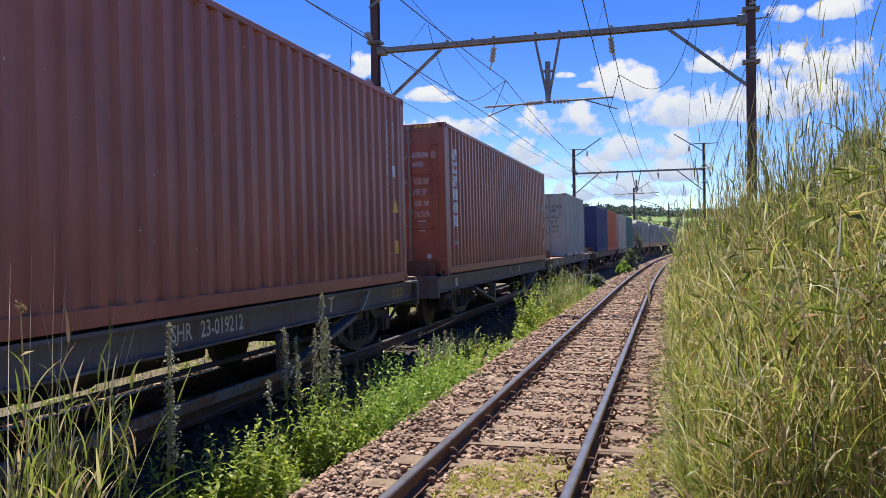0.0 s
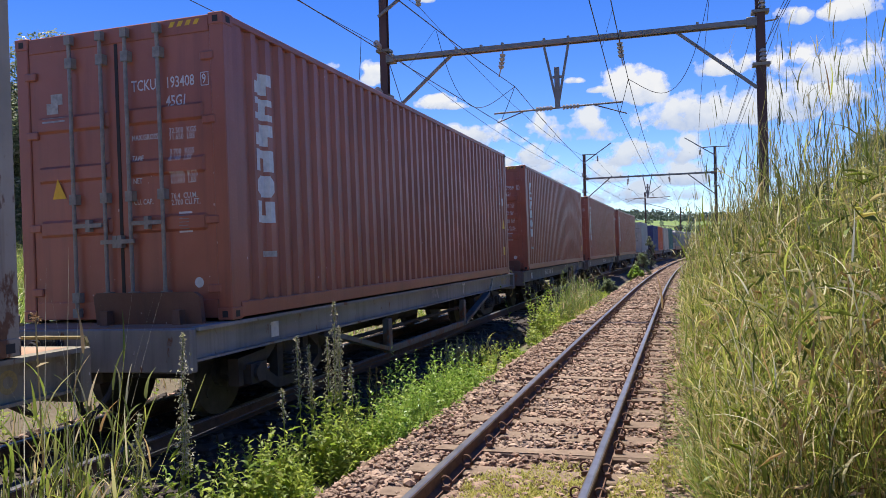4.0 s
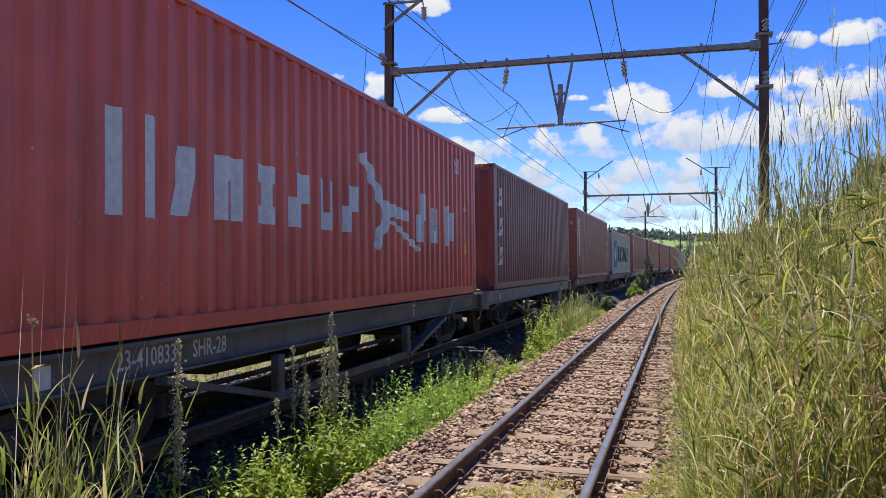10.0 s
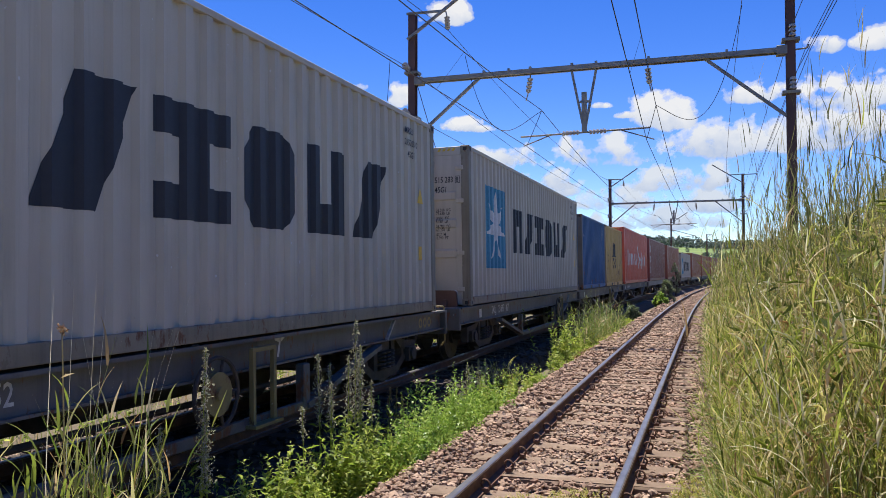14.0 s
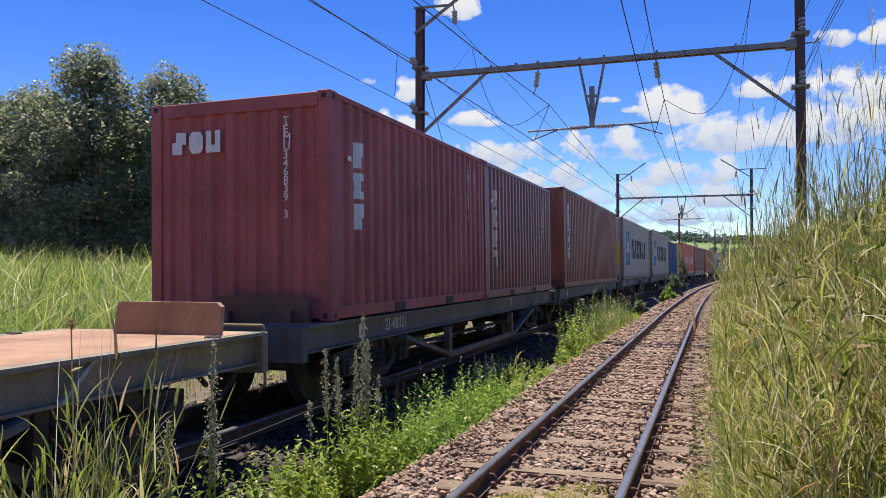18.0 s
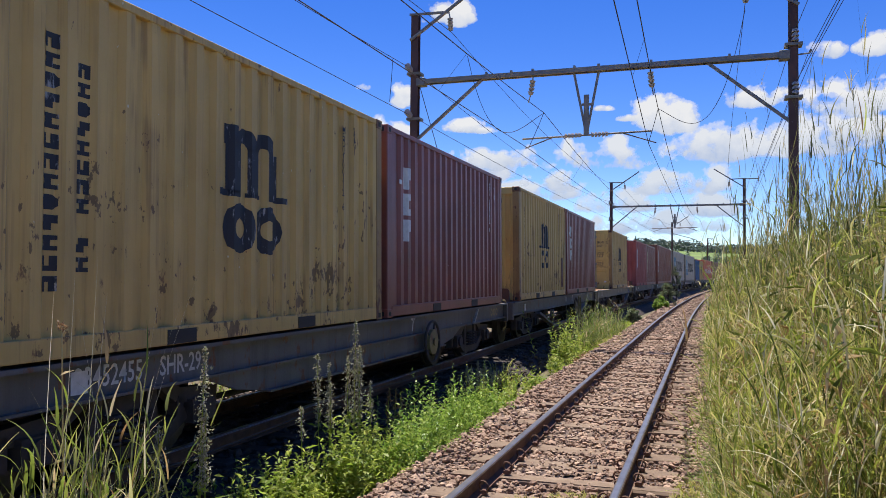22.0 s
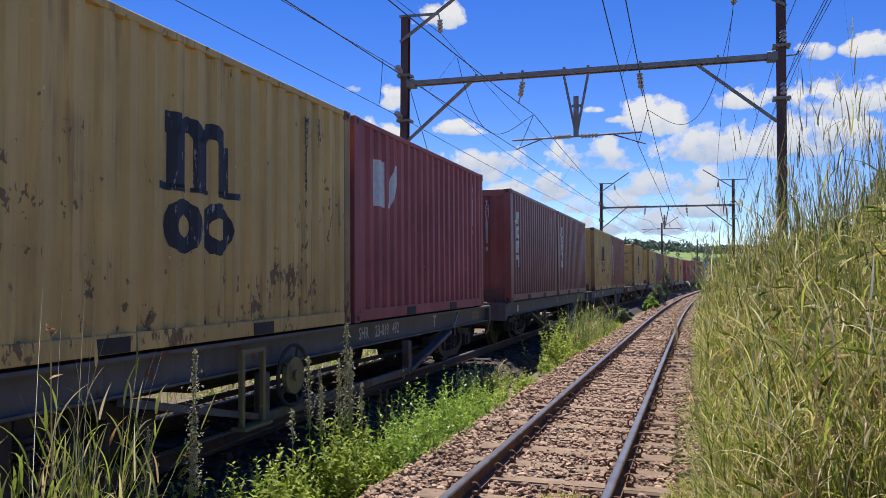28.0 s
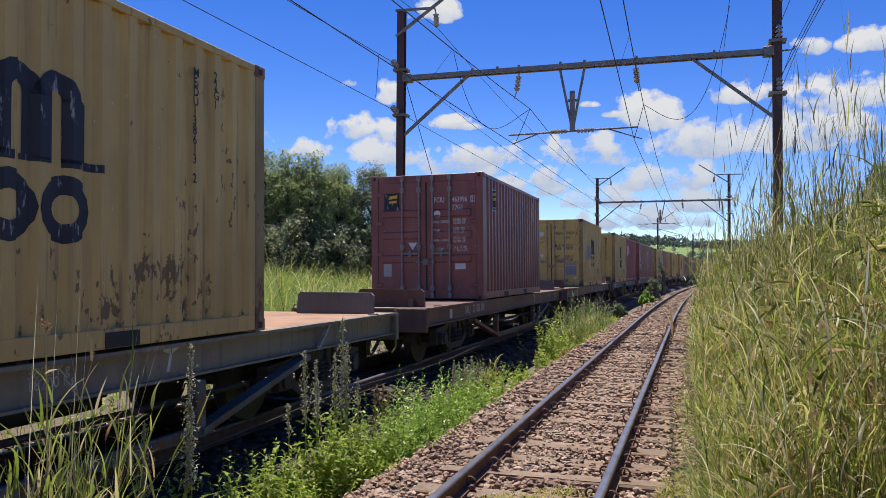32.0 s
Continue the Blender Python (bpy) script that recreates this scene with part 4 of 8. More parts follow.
def stroke_block(kind, w, h):
    """One plain heavy shape in place of a sign of a trade name: a slotted, leaning, waisted or stepped slab."""
    shapes = ([(0, 0), (0.4, 0), (0.4, 0.62), (0.6, 0.62), (0.6, 0), (1, 0), (1, 1), (0, 1)],
              [(0, 0), (0.6, 0), (1, 1), (0.4, 1)],
              [(0, 0), (1, 0), (1, 0.3), (0.68, 0.3), (0.68, 0.7), (1, 0.7), (1, 1), (0, 1), (0, 0.7), (0.32, 0.7), (0.32, 0.3), (0, 0.3)],
              [(0.22, 0), (0.78, 0), (1, 0.25), (1, 0.75), (0.78, 1), (0.22, 1), (0, 0.75), (0, 0.25)],
              [(0, 0), (0.72, 0), (0.72, 0.45), (1, 0.45), (1, 1), (0.28, 1), (0.28, 0.55), (0, 0.55)],
              [(0, 0), (1, 0), (1, 1), (0.62, 1), (0.62, 0.35), (0.38, 0.35), (0.38, 1), (0, 1)])
    return [[(w * p, h * q) for p, q in shapes[kind]]]


def signs(lay, root, length, kinds, w, h, across, up, a, b, ink, *more):
    """Plain shapes in a row or a column, each a part; None leaves a gap."""
    for i, kind in enumerate(kinds):
        if kind is not None:
            lay(root, length, poly_mark(stroke_block(kind, w, h)), a + across * i, b + up * i, ink, "name_mark", *more)


BROWN_ROWS = (1.59, 1.41, 1.215, 1.03)
BROWN_WORDS = ("MAX.GROSS", "TARE", "NET", "CU. CAP.")
BROWN_FIGURES = (("32.500  KGS", "71.650  LBS"), ("3.700  KGS", "8.160  LBS"), ("28.800  KGS", "63.490  LBS"), ("76.4  CU.M.", "2.700 CU.FT."))
GREY_ROWS = (1.515, 1.385, 1.25, 1.12)
GREY_WORDS = ("MAX. GROSS", "TARE", "PAYLOAD", "CUBE")
GREY_FIGURES = (("32.500  KG", "71.650  LB"), ("3.800  KG", "8.380  LB"), ("28.700  KG", "63.270  LB"), ("67.7  M", "2.390  FT"))
YELLOW_ROWS = (1.55, 1.43, 1.12, 1.0)
YELLOW_WORDS = ("M. G. W", "TARE", "NET", "CU.CAP")
YELLOW_FIGURES = (("30.480 KGS", "67.200 LBS"), ("2.200 KGS", "5.030 LBS"), ("28.280 KGS", "62.170 LBS"), ("33.2 CUM", "1.170 CUFT"))
MAROON_FIGURES = (("30.480  KG", "67.200  LB"), ("2.180  KG", "4.810  LB"), ("28.300  KG", "62.390  LB"), ("33.2  CU.M.", "1.170 CU.FT."))


def narrow(bm, k):
    for v in bm.verts:
        v.co.x *= k
    return bm


def door_print(root, length, h, code, size_code, ink, rows, words, figures, word_size=0.085):
    """Number, size code and weights on the right-hand door."""
    left, right = code
    k = h / 2.591
    on_rear(root, length, narrow(text_bm(left, 0.15), 0.72), 0.17, 2.0 * k, ink, "code_letters")
    on_rear(root, length, narrow(text_bm(right[:-1], 0.15), 0.72), 0.56, 2.0 * k, ink, "code_number")
    on_rear(root, length, narrow(text_bm(right[-1], 0.13), 0.72), 0.965, 2.005 * k, ink, "check_digit")
    on_rear(root, length, poly_mark([rect(0, 0, 0.008, 0.13), rect(0.08, 0, 0.008, 0.13), rect(0, 0, 0.088, 0.008), rect(0, 0.122, 0.088, 0.008)]), 0.952, 1.985 * k, ink, "digit_frame")
    on_rear(root, length, narrow(text_bm(size_code, 0.15), 0.72), 0.56, 1.84 * k, ink, "size_code")
    for z, word, pair in zip(rows, words, figures):
        on_rear(root, length, narrow(text_bm(word, word_size), 0.74), 0.155, z * k - 0.02, ink, "print_words")
        for i, line in enumerate(pair):
            on_rear(root, length, narrow(text_bm(line, 0.075), 0.80), 0.58, z * k + 0.018 - i * 0.062, ink, "print_figures")


def door_plate(root, length, z, w=0.15, t=0.2):
    """A pale notice plate with rows of print too small to read."""
    on_rear(root, length, poly_mark([rect(0, 0, w, t)]), 0.66, z, WHITE_INK, "plate")
    for i in range(5):
        on_rear(root, length, poly_mark([rect(0, 0, w * 0.72, 0.006)]), 0.66 + w * 0.14, z + t * (0.16 + 0.16 * i), GREY_INK, "plate_print", 0.003)


def side_print(root, length, h, code, size_code, ink, stickers=True):
    """Upright number and warning stickers near the front of the near side."""
    half = length / 2
    on_side(root, length, text_bm(up_words(code), 0.115), half - 0.80, h - 0.52, ink, "code_number", drape=False)
    on_side(root, length, text_bm(up_words(size_code), 0.115), half - 0.52, h - 0.50, ink, "size_code", drape=False)
    if stickers:
        on_side(root, length, poly_mark([[(0, 0), (0.24, 0), (0.12, 0.24)]]), half - 0.58, 1.08, YELLOW_INK, "warning_sticker", drape=False)
        on_side(root, length, poly_mark([rect(0, 0, 0.17, 0.20)]), half - 0.54, 0.45, YELLOW_INK, "warning_sticker", drape=False)
        on_side(root, length, poly_mark([rect(0, 0, 0.12, 0.17)]), half - 0.56, 1.62, WHITE_INK, "size_sticker", drape=False)


def end_number(root, length, h, code, ink, a=0.55):
    on_rear(root, length, text_bm(up_words(code), 0.135), a, h - 0.36, ink, "code_number", 0.02)


def stripes(root, length, h):
    """Black and yellow height warning along the top corners."""
    for i in range(4):
        on_side(root, length, poly_mark([[(0, 0), (0.05, 0), (0.08, 0.05), (0.03, 0.05)]]), length / 2 - 0.5 + i * 0.09, h - 0.065, YELLOW_INK, "warning_stripe", drape=False)
        on_rear(root, length, poly_mark([[(0, 0), (0.05, 0), (0.08, 0.05), (0.03, 0.05)]]), 0.62 + i * 0.09, h - 0.09, YELLOW_INK, "warning_stripe", 0.008)


def wordmark(root, length, h, ink, n, top=0.25, letter=0.30, a=None, w=0.26):
    """A name set upright down the side, as plain blocks."""
    a = -length / 2 + 0.42 if a is None else a
    signs(on_side, root, length, [(4, 2, 4, 0, 3, 5)[i % 6] for i in range(n)], w, letter * 0.84, 0, -letter, a, h - top - letter, ink)


L40, L20, HC, STD = 12.192, 6.058, 2.896, 2.591
BOXES = []


def add_box(u, length, h, material, door_rear, label, marks=None, end_material=None, frame_material=None):
    """u: where its rear end stands on the line when the clip starts."""
    if material is YELLOW:
        frame_material = RUSTY_FRAME
        end_material = end_material or YELLOW_DOOR
    root = build_box(length, h, material, door_rear, end_material, frame_material)
    tagged(root, label, "shipping container", "containers on the train")
    if marks:
        marks(root, length, h)
    BOXES.append((root, u + length / 2))
    return root


def brown_marks(code, seed, stripe=True):
    def go(root, length, h):
        door_print(root, length, h, (code[:4], code[4:]), "45G1", WHITE_INK, BROWN_ROWS, BROWN_WORDS, BROWN_FIGURES, 0.075)
        door_plate(root, length, 0.84)
        on_rear(root, length, poly_mark([[(0, 0), (0.17, 0), (0.09, 0.2)]]), -0.82, 1.24, YELLOW_INK, "warning_sticker", 0.0)
        on_rear(root, length, poly_mark(arc_band(0, 0, 0.0, 0.05, 0, 360, 14)), 0.86, 0.36, WHITE_INK, "round_sticker")
        on_rear(root, length, poly_mark(stroke_block(4, 0.2, 0.2) + [rect(-0.04, -0.09, 0.28, 0.05)]), -0.86, 2.1, DIM_INK, "name_mark")
        on_side(root, length, poly_mark([rect(0, 0, 0.30, 0.06)]), -length / 2 + 0.62, 0.58, DIM_INK, "sticker")
        side_print(root, length, h, code, "45G1", WHITE_INK)
        wordmark(root, length, h, WHITE_INK, 6, h - 2.5, 0.262, -length / 2 + 0.55, 0.33)
        if stripe:
            stripes(root, length, h)
    return go


def star_marks(code, size_code, door):
    def go(root, length, h):
        half = length / 2
        z, a = (0.68, 1.10) if h > 2.7 else (0.40, 1.24)
        on_side(root, length, poly_mark([rect(0, 0, 1.62, 1.62)]), -half + a, z, BLUE_INK, "blue_square", "light blue square panel")
        bm = poly_mark(star(0, 0, 0.72))
        ob = on_side(root, length, bm, -half + a + 0.80, z + 0.83, WHITE_INK, "white_star", "white seven-pointed star")
        ob.location.x += 0.003
        signs(on_side, root, length, (0, 1, 2, 3, 5, 1), 0.98, 0.97, 1.195, 0, -half + a + 2.23, z + 0.35, BLACK_INK)
        if door:
            door_print(root, length, h, (code[:4], code[4:]), size_code, BLACK_INK, GREY_ROWS, GREY_WORDS, GREY_FIGURES, 0.075)
            on_rear(root, length, poly_mark([rect(0, 0, 0.24, 0.3)]), -0.92, h - 0.86, BLUE_INK, "blue_square")
            on_rear(root, length, poly_mark(star(0, 0, 0.1)), -0.8, h - 0.68, WHITE_INK, "white_star", 0.003)
            on_rear(root, length, poly_mark([rect(0, 0, 0.32, 0.05)]), -0.96, h - 0.95, BLACK_INK, "name_mark")
            on_rear(root, length, poly_mark([rect(0, 0, 0.2, 0.26)]), -0.97, 0.62, SILVER, "data_plate")
            on_rear(root, length, poly_mark([rect(0, 0, 0.2, 0.07)]), 0.2, 0.22, YELLOW_INK, "sticker")
            on_rear(root, length, poly_mark([rect(0, 0, 0.13, 0.06)]), 0.84, 0.22, WHITE_INK, "sticker")
        else:
            end_number(root, length, h, code, BLACK_INK, 0.3)
            on_rear(root, length, poly_mark([rect(0, 0, 0.12, 1.1)]), 0.92, 0.7, YELLOW_INK, "yellow_strip", 0.02)
        for text, a, z, name in ((code[:4], 1.22, 0.30, "code_letters"), (code[4:], 1.22, 0.47, "code_number"), (size_code, 1.12, 0.64, "size_code")):
            on_side(root, length, text_bm(text, 0.13), half - a, h - z, BLACK_INK, name, drape=False)
        on_side(root, length, poly_mark([[(0, 0), (0.24, 0), (0.12, 0.24)]]), half - 0.75, h * 0.56, YELLOW_INK, "warning_sticker", drape=False)
        on_side(root, length, poly_mark([rect(0, 0, 0.13, 0.2)]), half - 0.72, h * 0.27, YELLOW_INK, "warning_sticker", drape=False)
        if h > 2.7:
            stripes(root, length, h)
    return go


def yellow_marks(code, door, words=True, patch=False, at=2.55):
    def go(root, length, h):
        half = length / 2
        on_side(root, length, poly_mark(mark_arches(1.13)), -half + at, 0.75, NAVY_INK, "name_mark", "dark navy arched mark over two rings")
        if words:
            for n, w, top, a, skip in ((13, 0.17, h - 0.39, 0.60, ()), (11, 0.13, h - 0.53, 0.91, (8,))):
                signs(on_side, root, length, [None if i in skip else (0, 2, 3, 4, 2, 5)[i % 6] for i in range(n)], w * 0.9, 0.10, 0, -0.134, -half + a, top - 0.134, NAVY_INK)
        on_side(root, length, text_bm(up_words(code), 0.115), half - 1.15, h - 0.35, BLACK_INK, "code_number", drape=False)
        on_side(root, length, text_bm(up_words("22G1"), 0.115), half - 0.85, h - 0.32, BLACK_INK, "size_code", drape=False)
        if patch:
            on_side(root, length, poly_mark([rect(0, 0, 0.55, 0.5), rect(0.6, -0.05, 0.5, 0.5)]), -half + 1.25, 1.12, GREY_INK, "grey_patch")
            on_rear(root, length, poly_mark([rect(0, 0, 0.40, 0.46)]), 0.56, 0.42, GREY_INK, "grey_patch", label="grey paint patch on the door")
        if door:
            door_print(root, length, h, (code[:4], code[4:]), "22G1", BLACK_INK, YELLOW_ROWS, YELLOW_WORDS, YELLOW_FIGURES, 0.13)
            on_rear(root, length, poly_mark(mark_arches(0.36)), -0.88, 1.93, NAVY_INK, "name_mark")
            on_rear(root, length, poly_mark([rect(0, 0, 0.16, 0.28)]), -0.86, 0.98, SILVER, "data_plate")
            on_rear(root, length, poly_mark([[(0, 0.16), (0.08, 0), (0.16, 0.16)]]), -0.44, 1.08, WHITE_INK, "sticker")
            on_rear(root, length, poly_mark(arc_band(0, 0, 0.0, 0.10, 0, 360, 14)), -0.38, 2.03, WHITE_INK, "round_sticker")
            on_rear(root, length, poly_mark([rect(0, 0, 0.12, 0.06)]), 0.86, 0.28, WHITE_INK, "sticker")
        else:
            end_number(root, length, h, code, BLACK_INK, 0.72)
    return go


def small_marks(code, letters, ink, n, size=0.40, end_word=0):
    """Maroon boxes: an upright name of a few blocks and an upright number."""
    def go(root, length, h):
        half = length / 2
        if n:
            wordmark(root, length, h, ink, n, 0.43, size, -half + 0.62, 0.28)
        on_side(root, length, text_bm(up_words(code), 0.11), half - 0.95, h - 0.3, WHITE_INK, "code_number", drape=False)
        on_side(root, length, text_bm(up_words("22G1" if length < 7 else "45G1"), 0.11), half - 0.6, h - 0.35, WHITE_INK, "size_code", drape=False)
        on_side(root, length, poly_mark([rect(0, 0, 0.10, 0.06)]), -half + 0.45, h - 0.75, WHITE_INK, "sticker", drape=False)
        end_number(root, length, h, code, WHITE_INK, 0.62)
        if end_word:
            signs(on_rear, root, length, (4, 3, 5), 0.2, 0.26, 0.24, 0, -0.9, h - 0.62, WHITE_INK, 0.02)
    return go


def sail_marks(root, length, h):
    half = length / 2
    for a in (1.46, 1.90):
        on_side(root, length, poly_mark([rect(0, 0, 0.17, 0.82)]), -half + a, 0.96, WHITE_INK, "name_mark")
    signs(on_side, root, length, (1, 0, 2, 4, 5, 4), 0.42, 0.60, 0.705, 0, -half + 2.2, 1.0, WHITE_INK)
    sail = [[(0, 1.25), (0.25, 1.32), (0.95, 0.72), (0.85, 0.52)], [(0.85, 0.52), (0.95, 0.72), (1.9, 0.62), (2.0, 0.45)], [(0.85, 0.52), (1.25, 0.5), (0.7, 0.0), (0.45, 0.05)], [(1.05, 0.45), (1.4, 0.42), (2.6, 0.02), (2.3, 0.0)]]
    on_side(root, length, poly_mark(sail), -half + 6.2, 0.79, WHITE_INK, "sail_mark", "white flying sail shape")
    signs(on_side, root, length, (4,), 0.42, 0.8, 0, 0, -half + 8.55, 0.95, WHITE_INK)
    signs(on_side, root, length, (5,), 0.42, 0.60, 0, 0, -half + 9.25, 0.95, WHITE_INK)
    hoop = [rect(0, 0, 0.20, 0.72), rect(0.26, 0.1, 0.28, 0.52)]
    on_side(root, length, poly_mark(hoop), -half + 10.1, 0.92, WHITE_INK, "name_mark")
    on_side(root, length, text_bm("688\n5G1", 0.2), half - 1.5, h - 0.45, WHITE_INK, "code_number", drape=False)
    on_side(root, length, poly_mark([[(0, 0), (0.2, 0), (0.1, 0.26)]]), half - 0.9, h * 0.56, YELLOW_INK, "warning_sticker", drape=False)
    on_side(root, length, poly_mark([rect(0, 0, 0.13, 0.2)]), half - 0.85, h * 0.27, YELLOW_INK, "warning_sticker", drape=False)
    on_rear(root, length, poly_mark([rect(0, 0, 0.12, 1.0)]), 0.4, 1.2, YELLOW_INK, "yellow_strip", 0.02)
    stripes(root, length, h)


def red_marks(root, length, h):
    half = length / 2
    for z in (1.96, 1.26, 0.57):
        on_side(root, length, poly_mark([[(0, 0), (0.16, 0), (0.42, 0.42), (0.26, 0.42)], [(0.2, 0.0), (0.34, 0.0), (0.42, 0.2), (0.36, 0.25)]]), -half + 0.48, z, WHITE_INK, "name_mark")
    end_number(root, length, h, "UETU5440107", WHITE_INK, 0.52)
    on_rear(root, length, poly_mark([rect(0, 0, 0.22, 0.36)]), 0.44, 0.62, YELLOW_INK, "orange_sign", 0.02, "orange warning sign")
    on_rear(root, length, poly_mark(lines_of_bars(3, 0.16, 0.045, 0.05, 3)), 0.47, 0.86, BLACK_INK, "sign_print", 0.024)
    on_side(root, length, poly_mark([rect(0, 0, 0.14, 0.26)]), half - 0.6, 0.55, YELLOW_INK, "warning_sticker", drape=False)
    on_side(root, length, text_bm(up_words("5440107"), 0.11), half - 0.9, h - 0.4, WHITE_INK, "code_number", drape=False)
    stripes(root, length, h)


def flag_marks(root, length, h):
    half = length / 2
    on_side(root, length, poly_mark([rect(0, 0, 0.33, 0.46)]), -half + 0.80, 1.86, WHITE_INK, "white_panel")
    on_side(root, length, poly_mark([rect(0, 0, 0.30, 0.36)]), -half + 0.815, 1.945, NAVY_INK, "navy_panel").location.x = 0.003
    for polys in ([[(0.05, 0.02), (0.10, 0.02), (0.14, 0.12), (0.26, 0.14), (0.28, 0.2), (0.1, 0.18)]], [[(0.08, 0.22), (0.25, 0.24), (0.28, 0.31), (0.11, 0.29)]]):
        on_side(root, length, poly_mark(polys), -half + 0.815, 1.955, YELLOW_INK, "yellow_flag").location.x = 0.006
    on_side(root, length, poly_mark([rect(i * 0.044, 0, 0.032, 0.045) for i in range(7)]), -half + 0.81, 1.88, NAVY_INK, "panel_print").location.x = 0.003
    door_print(root, length, h, ("FCIU", "463996 2"), "22G1", WHITE_INK, BROWN_ROWS, ("MAX. GROSS", "TARE", "MAX. CARGO", "CU. CAP."), MAROON_FIGURES, 0.08)
    on_rear(root, length, poly_mark(arc_band(0, 0, 0.0, 0.07, 0, 360, 14)), 0.25, 1.76, WHITE_INK, "round_sticker")
    on_rear(root, length, poly_mark([rect(0, 0, 0.34, 0.36)]), -0.93, 1.86, NAVY_INK, "navy_panel")
    on_rear(root, length, poly_mark([[(0.05, 0.02), (0.11, 0.02), (0.15, 0.12), (0.26, 0.14), (0.28, 0.2), (0.1, 0.18)], [(0.08, 0.22), (0.27, 0.24), (0.29, 0.31), (0.11, 0.29)]]), -0.92, 1.87, YELLOW_INK, "yellow_flag", 0.003)
    on_rear(root, length, poly_mark([[(0, 0.16), (0.1, 0), (0.2, 0.16)]]), -0.4, 1.02, WHITE_INK, "sticker")
    on_rear(root, length, poly_mark([rect(0, 0, 0.22, 0.12)]), 0.62, 0.62, WHITE_INK, "plate")
    on_rear(root, length, poly_mark([rect(0, 0, 0.18, 0.26)]), -0.95, 0.48, SILVER, "data_plate")
    on_side(root, length, text_bm(up_words("4639962"), 0.11), half - 0.95, h - 0.3, WHITE_INK, "code_number", drape=False)


BROWN_LABEL = "brown corrugated shipping container with white upright lettering on a wagon"
YELLOW_LABEL = "rust-streaked mustard yellow shipping container with a navy mark on a wagon"
# nearest the engines first
add_box(64.6, L20, STD, GREEN, True, "dark green shipping container on a wagon")
add_box(58.3, L20, STD, GREY_WHITE, True, "pale grey shipping container on a wagon")
add_box(50.3, L20, STD, ORANGE, True, "faded orange shipping container on a wagon")
add_box(44.1, L20, STD, NAVY, True, "dark blue shipping container on a wagon")
add_box(31.9, L20, STD, SILVER, True, "pale silver grey shipping container on a wagon", lambda r, q, h: door_print(r, q, h, ("MAXU", "117 3810"), "22G1", BLACK_INK, BROWN_ROWS, BROWN_WORDS, YELLOW_FIGURES))
add_box(14.08, L40, HC, BROWN, True, BROWN_LABEL, brown_marks("TCKU678394 3", 1))
add_box(-0.45, L40, HC, BROWN, True, BROWN_LABEL, brown_marks("TCKU770179 1", 2))
add_box(-15.07, L40, HC, BROWN, True, BROWN_LABEL, brown_marks("TCKU717959 0", 3))
add_box(-29.78, L40, HC, BROWN, True, BROWN_LABEL, brown_marks("TCKU193408 9", 4))
add_box(-44.40, L40, STD, GREY_WHITE, True, "pale grey shipping container with white star on light blue", star_marks("MRKU056 847 9", "42G1", True), frame_material=RUSTY_GREY)
add_box(-58.93, L40, HC, BROWN, True, BROWN_LABEL, brown_marks("TLLU598343 3", 5))
add_box(-73.58, L40, HC, MAROON, False, "dark maroon shipping container with slanted white marks and orange sign", red_marks)
add_box(-87.48, L40, HC, ORANGE_RED, False, "bright red shipping container with a white sail mark on a wagon", sail_marks)
add_box(-94.72, L20, STD, YELLOW, True, YELLOW_LABEL, yellow_marks("MEDU1774321", False))
add_box(-100.96, L20, STD, BLUE, False, "scuffed blue shipping container on a wagon", small_marks("PCIU169852 9", "", WHITE_INK, 0), frame_material=WORN_FRAME)
add_box(-114.20, L40, HC, GREY_WHITE, True, "pale grey star-marked shipping container with rusty door posts", star_marks("MRKU515 283 8", "45G1", True), frame_material=WAGON_BEIGE)
add_box(-128.27, L40, HC, GREY_WHITE, False, "pale grey shipping container with white star and black strokes", star_marks("MRSU215203 0", "45G1", False), frame_material=WAGON_BEIGE)
add_box(-142.75, L40, HC, RUST_RED, False, "faded rust red shipping container with upright white marks on a wagon", small_marks("TEMU895446 2", "", WHITE_INK, 7, 0.23))
add_box(-150.83, L20, STD, MAROON, False, "maroon shipping container with four cream blocks down its side", small_marks("GLDU387108 0", "", CREAM_INK, 4, 0.39))
add_box(-156.97, L20, STD, RED, False, "faded dark red shipping container with white side and end marks", small_marks("TEMU346839 3", "", WHITE_INK, 3, 0.37, 1))
add_box(-167.56, L20, STD, YELLOW, True, YELLOW_LABEL, yellow_marks("MEDU386101 2", True))
add_box(-178.85, L20, STD, MAROON, False, "dark maroon shipping container with three white marks on a wagon", small_marks("TGHU103353 9", "", WHITE_INK, 3, 0.37))
add_box(-185.14, L20, STD, YELLOW, False, YELLOW_LABEL, yellow_marks("MEDU243211 6", False), end_material=OCHRE)
on_side(BOXES[-1][0], L20, poly_mark([rect(0, 0, 0.42, 0.85)]), L20 / 2 - 0.78, 0.24, WAGON_BROWN, "rust_patch", "brown rusted repair patch")
add_box(-192.76, L20, STD, MAROON, False, "dull maroon shipping container with three white marks on a wagon", small_marks("GHU 004500 0", "", WHITE_INK, 3, 0.37))
add_box(-199.00, L20, STD, YELLOW, False, "dirty mustard yellow shipping container with a navy mark and scuffs", yellow_marks("MEDU300312 6", False, at=2.65))
add_box(-209.83, L20, STD, YELLOW, True, YELLOW_LABEL, yellow_marks("MSCU320263 4", True))
add_box(-221.40, L20, STD, RUST_RED, False, "rust red shipping container with upright white lettering on a wagon", small_marks("TRHU213197 1", "", WHITE_INK, 6, 0.25))
add_box(-227.46, L20, STD, YELLOW, False, YELLOW_LABEL, yellow_marks("MEDU232195 1", False), end_material=OCHRE)
